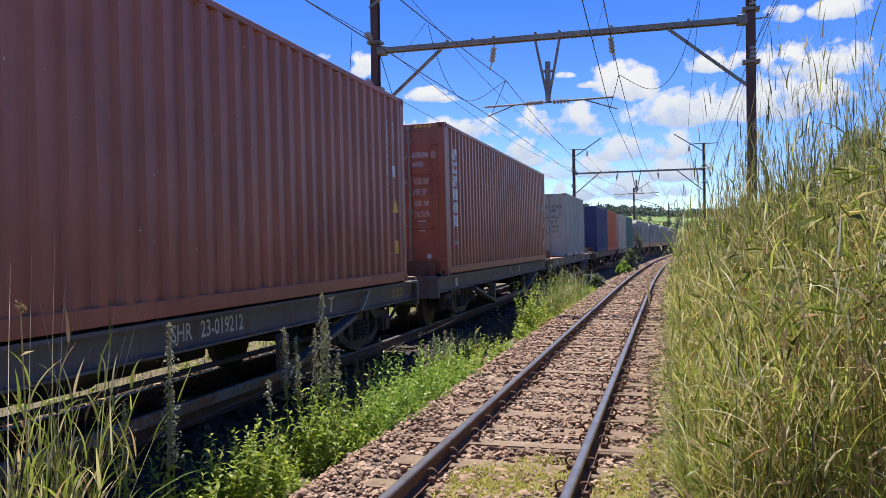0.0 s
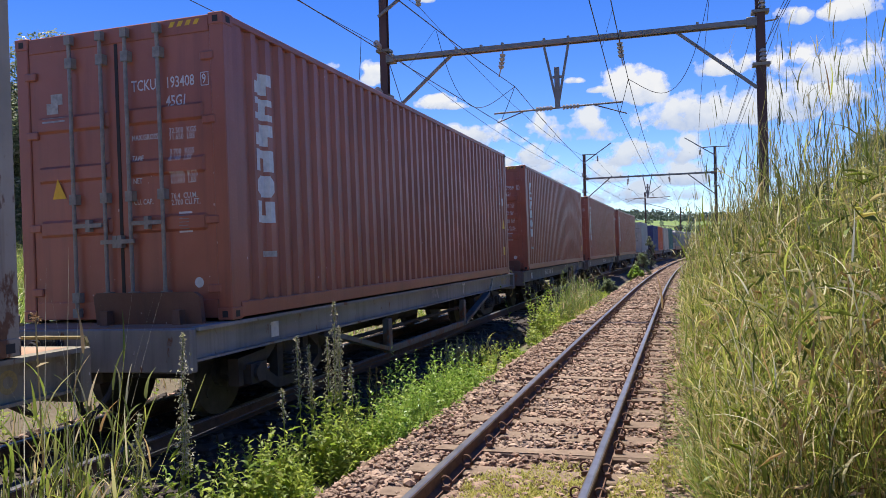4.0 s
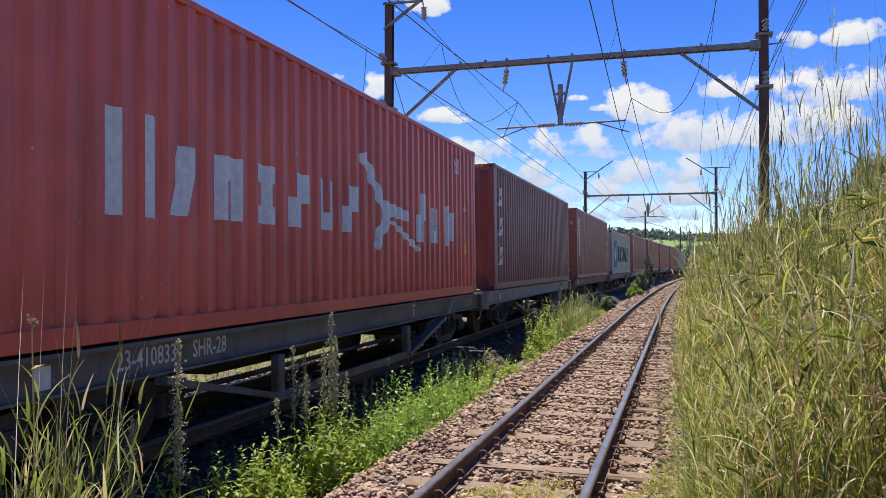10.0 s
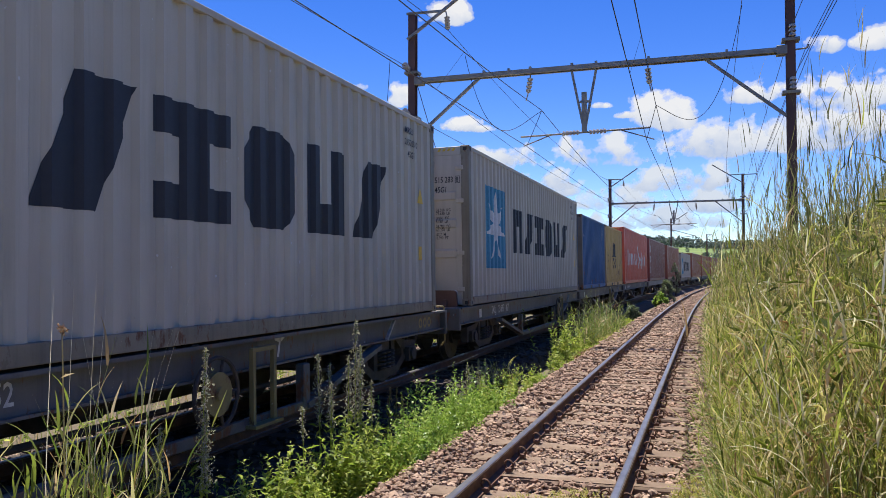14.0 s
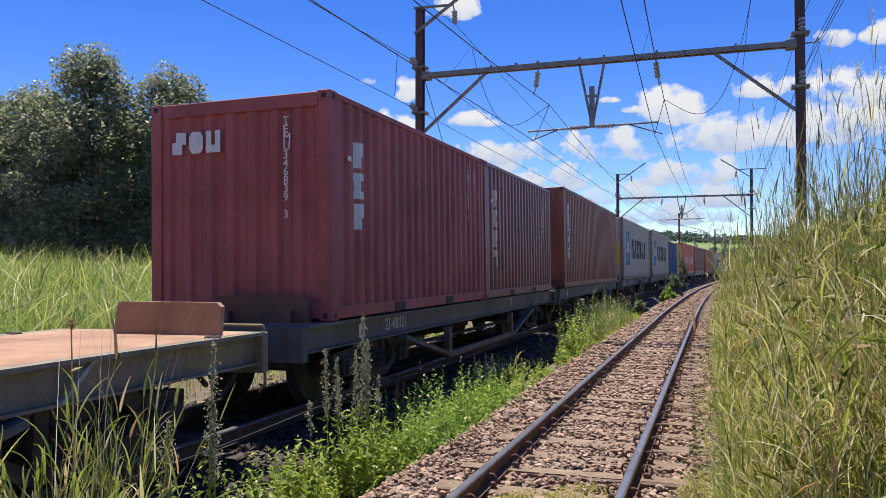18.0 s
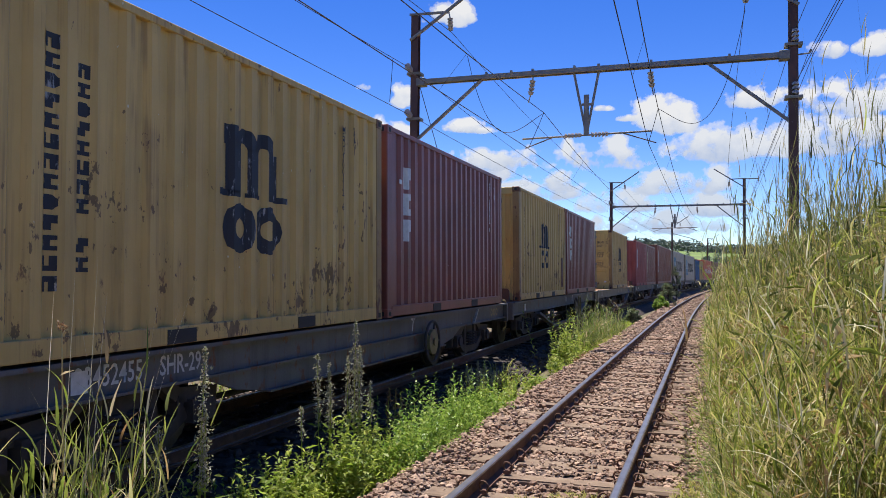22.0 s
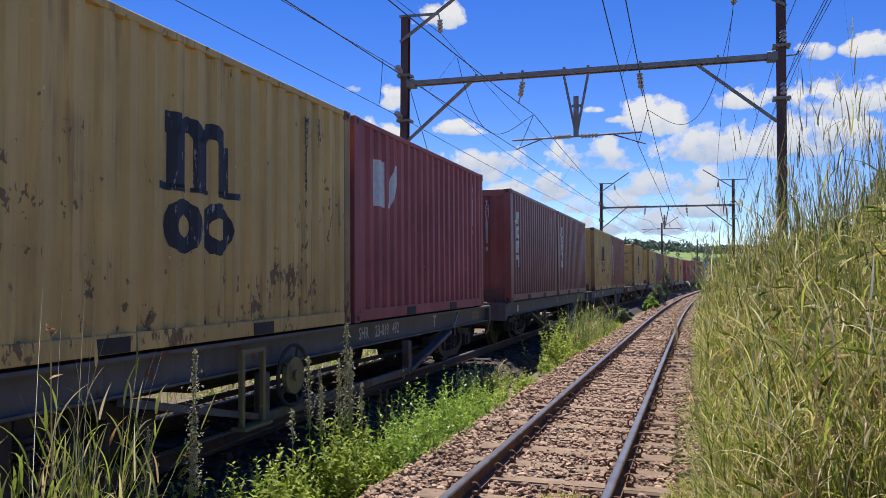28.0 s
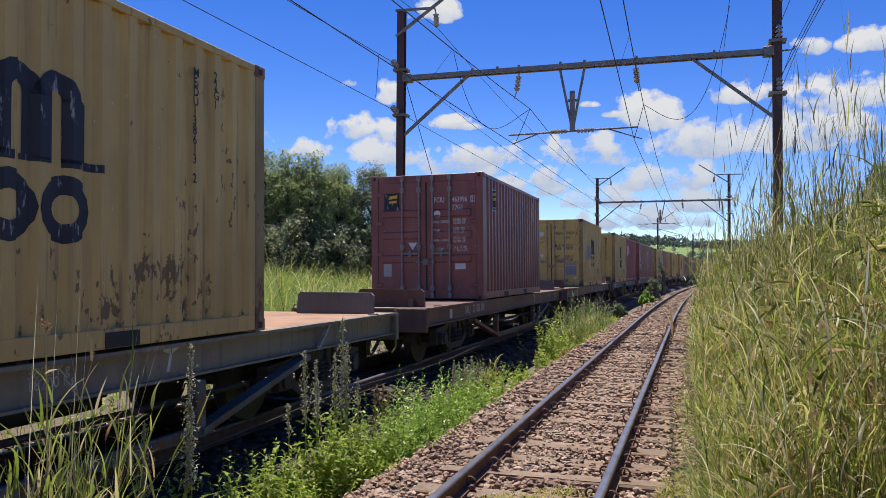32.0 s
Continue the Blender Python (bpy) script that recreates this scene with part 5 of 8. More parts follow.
add_box(-236.01, L20, STD, MAROON, False, "dark maroon shipping container with upright white lettering on wagon", small_marks("TGHU155202 4", "", WHITE_INK, 5, 0.26))
add_box(-242.33, L20, STD, MAROON, False, "dark maroon shipping container with four white marks", small_marks("TGHU189353 9", "", WHITE_INK, 4, 0.34))


def white_pair(root, length, h):
    half = length / 2
    on_side(root, length, poly_mark([rect(0, 0, 0.34, 0.62), [(0.40, 0), (0.58, 0), (0.86, 0.62), (0.68, 0.62)]]), -half + 0.70, 1.52, WHITE_INK, "name_mark")
    on_side(root, length, text_bm(up_words("CAIU213174 1"), 0.11), half - 0.75, h - 0.35, WHITE_INK, "code_number", drape=False)
    on_side(root, length, poly_mark([rect(0, 0, 0.12, 0.06)]), -half + 0.75, h - 0.72, WHITE_INK, "sticker", drape=False)


add_box(-250.79, L20, STD, RED, False, "red shipping container with a white mark near its top", white_pair)
add_box(-256.97, L20, STD, YELLOW, False, YELLOW_LABEL, yellow_marks("MEDU331649 0", False, at=2.65))
add_box(-268.55, L20, STD, YELLOW, True, "mustard yellow shipping container with navy mark and grey patches", yellow_marks("MEDU174023 6", True, True, True))
add_box(-283.34, L20, STD, MAROON, True, "maroon shipping container with a small navy and yellow panel", flag_marks)
add_box(-297.79, L20, STD, YELLOW, False, YELLOW_LABEL, yellow_marks("MEDU138613 2", False, at=2.85))


# -- container flat wagons --
def side_frame_mesh():
    """A cast bogie side: arched top chord, bottom chord, two columns, axle boxes; open between."""
    bm = bmesh.new()
    x0, x1 = 0.90, 1.02

    def chord(pts, thick):
        for (a, q), (c, d) in zip(pts[:-1], pts[1:]):
            bar(bm, ((x0 + x1) / 2, a, q), ((x0 + x1) / 2, c, d), x1 - x0, thick)

    chord([(-1.15, 0.54), (-0.62, 0.58), (-0.36, 0.76), (0.36, 0.76), (0.62, 0.58), (1.15, 0.54)], 0.13)
    chord([(-0.72, 0.42), (-0.38, 0.24), (0.38, 0.24), (0.72, 0.42)], 0.11)
    for y in (-0.30, 0.30):
        bar(bm, ((x0 + x1) / 2, y, 0.24), ((x0 + x1) / 2, y, 0.74), x1 - x0, 0.10, (1, 0, 0))
    for y in (-0.875, 0.875):
        box(bm, x0, x1, y - 0.27, y - 0.19, 0.33, 0.56)
        box(bm, x0, x1, y + 0.19, y + 0.27, 0.33, 0.56)
        box(bm, 0.96, 1.08, y - 0.14, y + 0.14, 0.33, 0.53)
        disc(bm, (1.09, y, 0.43), (1, 0, 0), 0.09, 0.05, 12)
    return mesh_of("side_frame", bm, BOGIE)


def spring_mesh():
    bm = bmesh.new()
    for y in (-0.16, 0.0, 0.16):
        for i in range(5):
            ring(bm, (1.03, y, 0.33 + i * 0.05), (0, 0, 1), 0.055, 0.016, 10, 5)
    return mesh_of("spring", bm, BOGIE)


def wheelset_mesh():
    bm = bmesh.new()
    for sx in (-1, 1):
        disc(bm, (sx * 0.5675, 0, 0), (1, 0, 0), 0.43, 0.10, 28)
        disc(bm, (sx * 0.505, 0, 0), (1, 0, 0), 0.458, 0.03, 28)
        disc(bm, (sx * 0.62, 0, 0), (1, 0, 0), 0.14, 0.10, 14)
        for i in range(4):
            a = math.pi * i / 2
            disc(bm, (sx * 0.615, 0.26 * math.cos(a), 0.26 * math.sin(a)), (1, 0, 0), 0.06, 0.02, 8)
    rod(bm, (-0.95, 0, 0), (0.95, 0, 0), 0.075, 12)
    return mesh_of("wheelset", bm, TREAD)


def brake_wheel_mesh():
    bm = bmesh.new()
    ring(bm, (0, 0, 0), (1, 0, 0), 0.31, 0.02, 24, 6)
    for i in range(5):
        a = 2 * math.pi * i / 5
        rod(bm, (0, 0.1 * math.cos(a), 0.1 * math.sin(a)), (0, 0.31 * math.cos(a), 0.31 * math.sin(a)), 0.014, 6)
    return mesh_of("brake_wheel", bm, BOGIE)


WHEELSETS = []


def build_wagon(paint_, gear, flap_material, number_at, fork_at, number):
    """A skeletal flat wagon. Origin at rail height under its middle."""
    root = new("container_wagon")
    k = paint_.name
    dark_ = WAGON_BROWN if paint_ is WAGON_BROWN else WAGON_GREY
    half = 6.62
    deep = gear == "disc"

    def sill():
        bm = bmesh.new()
        ends = [[bm.verts.new((x, y, z)) for x, z in ((1.095, 0.70), (1.165, 0.70), (1.165, 0.722), (1.111, 0.722), (1.111, 0.975), (1.222, 0.975), (1.222, 1.008), (1.095, 1.008))] for y in (-half, half)]
        bm.faces.new(ends[0])
        bm.faces.new(ends[1][::-1])
        for i in range(8):
            j = (i + 1) % 8
            bm.faces.new((ends[0][j], ends[0][i], ends[1][i], ends[1][j]))
        bmesh.ops.recalc_face_normals(bm, faces=bm.faces[:])
        return mesh_of("side_sill", bm, paint_)

    for turn in (0, 180):
        part_of("side_sill", kept(("sill", k), sill), root).matrix_basis = pose(0, 0, 0, 0, 0, turn)
        if deep:
            def belly():
                bm = poly_mark([[(-3.95, 0.71), (-3.6, 0.66), (-3.2, 0.53), (-2.7, 0.46), (2.7, 0.46), (3.2, 0.53), (3.6, 0.66), (3.95, 0.71)]])
                slab = bmesh.ops.extrude_face_region(bm, geom=bm.faces[:])["geom"]
                bmesh.ops.translate(bm, vec=(0, 0, -0.05), verts=[v for v in slab if isinstance(v, bmesh.types.BMVert)])
                for v in bm.verts:
                    v.co = Vector((1.108 + v.co.z, v.co.x, v.co.y))
                bmesh.ops.recalc_face_normals(bm, faces=bm.faces[:])
                box(bm, 1.0, 1.16, -2.7, 2.7, 0.44, 0.462)
                return mesh_of("belly_plate", bm, paint_)

            part_of("belly_plate", kept(("belly", k), belly), root, "deep curved side plate").matrix_basis = pose(0, 0, 0, 0, 0, turn)
        else:
            for y in (-2.0, 2.0):
                me = kept(("tpost", k), lambda: mesh_of("truss_post", boxed(1.11, 1.21, -0.07, 0.07, 0.17, 0.66, 0.01), dark_))
                part_of("truss_post", me, root).matrix_basis = pose(0, 0, 0, 0, 0, turn) @ pose(0, y, 0)
                s = 1 if y > 0 else -1

                def diag():
                    bm = bmesh.new()
                    bar(bm, (1.17, 0, 0.22), (1.17, 1.95, 0.66), 0.06, 0.13, (1, 0, 0))
                    return mesh_of("truss_bar", bm, dark_)

                part_of("truss_bar", kept(("tdiag", k), diag), root).matrix_basis = pose(0, 0, 0, 0, 0, turn) @ (pose(0, y, 0) if s > 0 else Matrix.Translation((0, y, 0)) @ Matrix.Diagonal((1, -1, 1, 1)))
            me = kept(("tlow", k), lambda: mesh_of("truss_chord", boxed(1.14, 1.20, -2.0, 2.0, 0.17, 0.27, 0.008), dark_))
            part_of("truss_chord", me, root).matrix_basis = pose(0, 0, 0, 0, 0, turn)
        me = kept(("head", k), lambda: mesh_of("headstock", boxed(-1.2, 1.2, half, half + 0.1, 0.62, 1.002, 0.01), paint_))
        part_of("headstock", me, root).matrix_basis = pose(0, 0, 0, 0, 0, turn)

        def coupler():
            bm = boxed(-0.11, 0.11, half + 0.08, 7.10, 0.62, 0.84, 0.02)
            box(bm, -0.17, 0.12, 7.08, 7.28, 0.58, 0.88)
            rod(bm, (0.35, half + 0.1, 0.6), (0.1, 7.25, 0.38), 0.028, 8)
            return mesh_of("coupler", bm, BOGIE)

        part_of("coupler", kept("coupler", coupler), root).matrix_basis = pose(0, 0, 0, 0, 0, turn)

        def flap():
            bm = bmesh.new()
            pts = [(-0.16, 1.0), (-0.16, 1.27), (-0.12, 1.31), (0.96, 1.30), (1.01, 1.26), (1.01, 1.0)]
            rows = [[bm.verts.new((x, y + (z - 1.0) * 0.14, z)) for x, z in pts] for y in (6.2, 6.26)]
            n = len(pts)
            bm.faces.new(rows[0][::-1])
            bm.faces.new(rows[1])
            for q in range(n):
                w = (q + 1) % n
                bm.faces.new((rows[0][q], rows[0][w], rows[1][w], rows[1][q]))
            for x in (0.0, 0.8):
                box(bm, x - 0.04, x + 0.04, 6.26, 6.36, 1.0, 1.14)
            return mesh_of("end_stop", bm, flap_material if turn == 0 else WAGON_BROWN)

        def hose():
            bm = bmesh.new()
            pts = [Vector((-0.42 + 0.1 * math.sin(t * 3), 6.68 + 0.5 * t, 0.62 - 0.34 * math.sin(math.pi * t) ** 0.8)) for t in (0, 0.15, 0.3, 0.45, 0.6, 0.75, 0.9, 1.0)]
            for p, q in zip(pts[:-1], pts[1:]):
                rod(bm, p, q, 0.028, 8)
            return mesh_of("brake_hose", bm, DARK_GAP)

        def rail():
            bm = bmesh.new()
            pts = [(0.55, 6.75, 1.06), (1.12, 6.75, 1.06), (1.14, 6.75, 1.02), (1.14, 6.75, 0.5), (1.08, 6.75, 0.42)]
            for p, q in zip(pts[:-1], pts[1:]):
                rod(bm, p, q, 0.014, 6)
            return mesh_of("hand_rail", bm, YELLOW_PART)

        def coil():
            bm = bmesh.new()
            for i in range(15):
                t = i / 14
                ring(bm, (0.62 + 0.05 * t, 6.74 + 0.40 * t, 0.86 + 0.13 * math.sin(math.pi * t) - 0.16 * t), (0.1, 1, 0.5 - t), 0.045, 0.013, 10, 5)
            return mesh_of("coiled_hose", bm, DARK_GAP)

        def strap():
            bm = bmesh.new()
            bar(bm, (1.17, 4.55, 0.99), (1.17, 4.25, 0.72), 0.03, 0.04, (1, 0, 0))
            return mesh_of("sill_strap", bm, DIM_INK)

        for dx in (0.0, -0.45):
            part_of("coiled_hose", kept("coil", coil), root, "grey coiled hose").matrix_basis = pose(0, 0, 0, 0, 0, turn) @ pose(dx, 0, 0)
        part_of("sill_strap", kept("strap", strap), root, "pale diagonal strap").matrix_basis = pose(0, 0, 0, 0, 0, turn)
        part_of("brake_hose", kept("hose", hose), root).matrix_basis = pose(0, 0, 0, 0, 0, turn)
        part_of("hand_rail", kept("hrail", rail), root, "bent yellow hand rail").matrix_basis = pose(0, 0, 0, 0, 0, turn)
        stop = part_of("end_stop", kept(("flap", flap_material.name if turn == 0 else "rear"), flap), root)
        stop.matrix_basis = Matrix.Diagonal((1, 1 if turn == 0 else -1, 1, 1))

        def number_text(word):
            bm = narrow(text_bm(word, 0.22), 0.78)
            for v in bm.verts:
                v.co = Vector((1.1135, v.co.x, v.co.y))
            return mesh_of("number_marks", bm, NUMBER_INK)

        at = 0
        for word in number.split(" "):
            if word:
                part_of("number_marks", kept(("wagon_no", word), lambda: number_text(word)), root).matrix_basis = pose(0, 0, 0, 0, 0, turn) @ pose(0, number_at + 0.088 * at, 0.79)
            at += len(word) + 1

        def fork_mark():
            bm = poly_mark([[(0.06, 0), (0.1, 0), (0.13, 0.14), (0.1, 0.15)], [(0, 0.24), (0.02, 0.17), (0.12, 0.14), (0.11, 0.24)], [(0.13, 0.24), (0.13, 0.14), (0.22, 0.19), (0.25, 0.24)]])
            for v in bm.verts:
                v.co = Vector((1.1135, v.co.x, v.co.y))
            return mesh_of("fork_mark", bm, WHITE_INK)

        part_of("fork_mark", kept("fork_mark", fork_mark), root, "small white forked mark").matrix_basis = pose(0, 0, 0, 0, 0, turn) @ pose(0, fork_at, 0.77)

        def small_bars():
            bm = text_bm("3800 Kg\n18200 Kg", 0.11)
            for v in bm.verts:
                v.co = Vector((1.1135, v.co.x, v.co.y))
            return mesh_of("load_mark", bm, DIM_INK)

        if not number:
            part_of("load_mark", kept("wagon_small", small_bars), root).matrix_basis = pose(0, 0, 0, 0, 0, turn) @ pose(0, 0.25, 0.89)
        def ring_mark():
            bm = poly_mark(arc_band(0, 0, 0.04, 0.078, 0, 360, 14))
            for v in bm.verts:
                v.co = Vector((1.1135, v.co.x, v.co.y))
            return mesh_of("ring_mark", bm, RING_INK)

        for i in range(3):
            part_of("ring_mark", kept("ring_mark", ring_mark), root, "faded yellow painted ring").matrix_basis = pose(0, 0, 0, 0, 0, turn) @ pose(0, 5.70 + i * 0.19, 0.85)
        me = kept("label_plate", lambda: mesh_of("label_plate", boxed(1.111, 1.117, 0, 0.15, 0.76, 0.92), WHITE_INK))
        part_of("label_plate", me, root).matrix_basis = pose(0, 0, 0, 0, 0, turn) @ pose(0, -5.2, 0)

    for y0, y1 in ((-half, -3.36), (-3.34, -0.02), (0.0, 3.32), (3.34, half)):
        deck_ = DARK_DECK if paint_ is WAGON_BROWN else DECK
        me = kept(("deck", y0, deck_.name), lambda: mesh_of("deck_plate", boxed(-1.16, 1.16, y0, y1, 0.985, 1.006), deck_))
        part_of("deck_plate", me, root, "rusty steel deck plate")

    def spine():
        bm = boxed(-0.19, 0.19, -half, half, 0.5, 0.97, 0.01)
        for i in range(9):
            y = -5.6 + 1.4 * i
            box(bm, -1.1, 1.1, y - 0.05, y + 0.05, 0.74, 0.96)
        return mesh_of("centre_sill", bm, BOGIE)

    part_of("centre_sill", kept("spine", spine), root)
    for sx in (-1, 1):
        for y in (-5.95, -0.15, 0.15, 5.95):
            me = kept("lock", lambda: mesh_of("twist_lock", boxed(-0.06, 0.06, -0.05, 0.05, 0.995, 1.026, 0.01), BOGIE))
            part_of("twist_lock", me, root).matrix_basis = pose(sx * 1.13, y, 0)

    def cylinder():
        bm = bmesh.new()
        rod(bm, (0.55, -0.9, 0.62), (0.55, -0.3, 0.62), 0.17, 14)
        rod(bm, (0.55, -0.3, 0.62), (0.55, 1.6, 0.58), 0.03, 8)
        rod(bm, (-0.5, 0.2, 0.6), (-0.5, 1.2, 0.6), 0.2, 14)
        return mesh_of("brake_cylinder", bm, BOGIE)

    part_of("brake_cylinder", kept("cyl", cylinder), root)

    def rigging():
        bm = boxed(-0.28, 0.28, -1.9, 1.9, 0.40, 0.60, 0.03)
        rod(bm, (0.85, -3.3, 0.45), (0.85, 3.3, 0.45), 0.03, 8)
        rod(bm, (-0.85, -3.3, 0.45), (-0.85, 3.3, 0.45), 0.03, 8)
        box(bm, -0.75, -0.2, 1.9, 2.6, 0.44, 0.62)
        return mesh_of("brake_rigging", bm, BOGIE)

    part_of("brake_rigging", kept("rigging", rigging), root)
    # brake wheel and step: where each stands along the wagon
    wheel_at, step_at = {"": (None, None), "wheel_step": (1.54, 2.3), "wheel_step_far": (2.3, 2.8), "step_wheel": (1.85, 1.0), "step": (None, 1.15), "disc": (1.78, None), "step_rear": (None, -2.0), "step_wheel_rear": (-1.54, -2.3), "wheel_step_near": (0.35, 1.1)}[gear]
    if wheel_at:
        bw = part_of("brake_wheel", kept("bw", brake_wheel_mesh), root)
        bw.matrix_basis = pose(1.25, wheel_at, 0.58)

        def hub():
            bm = bmesh.new()
            disc(bm, (0, 0, 0), (1, 0, 0), 0.19, 0.05, 18)
            disc(bm, (0.03, 0, 0), (1, 0, 0), 0.06, 0.05, 12)
            return mesh_of("hub", bm, YELLOW_PART)

        part_of("hub", kept("hub", hub), bw, "dull yellow brake wheel hub")
    if step_at:
        def step():
            bm = bmesh.new()
            bar(bm, (1.24, 0.18, 0.9), (1.24, 0.18, 0.2), 0.045, 0.045, (1, 0, 0))
            bar(bm, (1.24, -0.18, 0.9), (1.24, -0.18, 0.2), 0.045, 0.045, (1, 0, 0))
            bar(bm, (1.24, -0.24, 0.2), (1.24, 0.24, 0.2), 0.15, 0.03)
            bar(bm, (1.24, -0.2, 0.9), (1.24, 0.2, 0.9), 0.04, 0.04)
            return mesh_of("foot_step", bm, YELLOW_PART)

        part_of("foot_step", kept("step", step), root, "dull yellow foot step").matrix_basis = pose(0, step_at, 0)
    for y in (-4.55, 4.55):
        for turn in (0, 180):
            sf = part_of("side_frame", kept("sideframe", side_frame_mesh), root)
            sf.matrix_basis = pose(0, y, 0, 0, 0, turn)
            part_of("spring", kept("spring", spring_mesh), sf)
        me = kept("bolster", lambda: mesh_of("bolster", boxed(-1.0, 1.0, -0.2, 0.2, 0.42, 0.68, 0.02), BOGIE))
        part_of("bolster", me, root).matrix_basis = pose(0, y, 0)
        for dy in (-0.875, 0.875):
            ws = part_of("wheelset", kept("wheelset", wheelset_mesh), root)
            ws.matrix_basis = pose(0, y + dy, 0.43)
            WHEELSETS.append((ws, y + dy))
    return root


WAGONS = []
NUMBERS = {5.65: "SHR  23-019212", -8.97: "SHR-12  23-024 933", -192.85: "23452455  SHR-29", -221.4: "SHR-4            23-019301", -122.2: "23-411 252", -52.8: "23 811 216", -81.4: "23-410833  SHR-28", -108.1: "SMLJ  23-897 457", -150.85: "23-400121", -207.2: "SMLJ  23 023 731", -250.85: "SHR   23-019 492", -280.1: "SMLJ  23 826 708"}
FLAP_DARK, FLAP_RUST, FLAP_ORANGE = WAGON_GREY, DECK, OCHRE
# middle of each wagon on the line at the start, paint, brake gear, end stops, big number, forked mark
for u, paint_, gear, flap_, number_at, fork_at in (
        (64.5, WAGON_GREY, "", FLAP_DARK, 0.1, 3.3), (50.1, WAGON_BROWN, "", FLAP_DARK, None, 1.6), (34.9, WAGON_GREY, "", FLAP_DARK, 0.1, 3.3), (20.2, WAGON_GREY, "", FLAP_DARK, None, 1.6), (5.65, WAGON_GREY, "", FLAP_ORANGE, 0.1, 3.3),
        (-8.97, WAGON_GREY, "wheel_step", FLAP_ORANGE, -2.93, 1.5), (-23.7, WAGON_PALE, "", FLAP_ORANGE, None, 2.2), (-38.3, WAGON_BEIGE, "wheel_step", FLAP_DARK, None, 1.5), (-52.8, WAGON_BROWN, "", FLAP_DARK, None, 1.6),
        (-67.5, WAGON_PALE, "", FLAP_DARK, None, 3.2), (-81.4, WAGON_GREY, "", FLAP_DARK, None, 2.4), (-94.8, WAGON_GREY, "step_wheel", FLAP_DARK, None, 2.1), (-108.1, WAGON_GREY, "wheel_step_far", FLAP_DARK, -4.3, 3.4),
        (-122.2, WAGON_GREY, "wheel_step_near", FLAP_DARK, -2.45, 1.5), (-136.7, WAGON_GREY, "wheel_step", FLAP_DARK, None, 1.6), (-150.85, WAGON_GREY, "", FLAP_DARK, None, 2.2), (-164.95, WAGON_BEIGE, "", FLAP_RUST, None, 1.5),
        (-179.0, WAGON_GREY, "wheel_step", FLAP_DARK, None, 1.55), (-192.85, WAGON_GREY, "disc", FLAP_ORANGE, -5.17, 1.2), (-207.2, WAGON_BROWN, "step_rear", FLAP_RUST, None, 2.5), (-221.4, WAGON_GREY, "step", FLAP_DARK, None, 1.6),
        (-236.1, WAGON_GREY, "", FLAP_DARK, None, 2.2), (-250.85, WAGON_GREY, "step_wheel_rear", FLAP_DARK, 0.4, 3.3), (-265.5, WAGON_BROWN, "", FLAP_RUST, None, 1.6), (-280.1, WAGON_BROWN, "", FLAP_DARK, -4.2, 2.4),
        (-294.75, WAGON_BEIGE, "", FLAP_DARK, None, 1.6)):
    w = build_wagon(paint_, gear, flap_, -4.4 if number_at is None else number_at, fork_at, NUMBERS.get(u, ""))
    colour = {WAGON_GREY: "grey", WAGON_BROWN: "dark brown", WAGON_BEIGE: "flaking beige", WAGON_PALE: "pale grey"}[paint_]
    tagged(w, colour + " steel container flat wagon with trussed sides and rusty deck", "wagon", "wagons of the train")
    WAGONS.append((w, u))


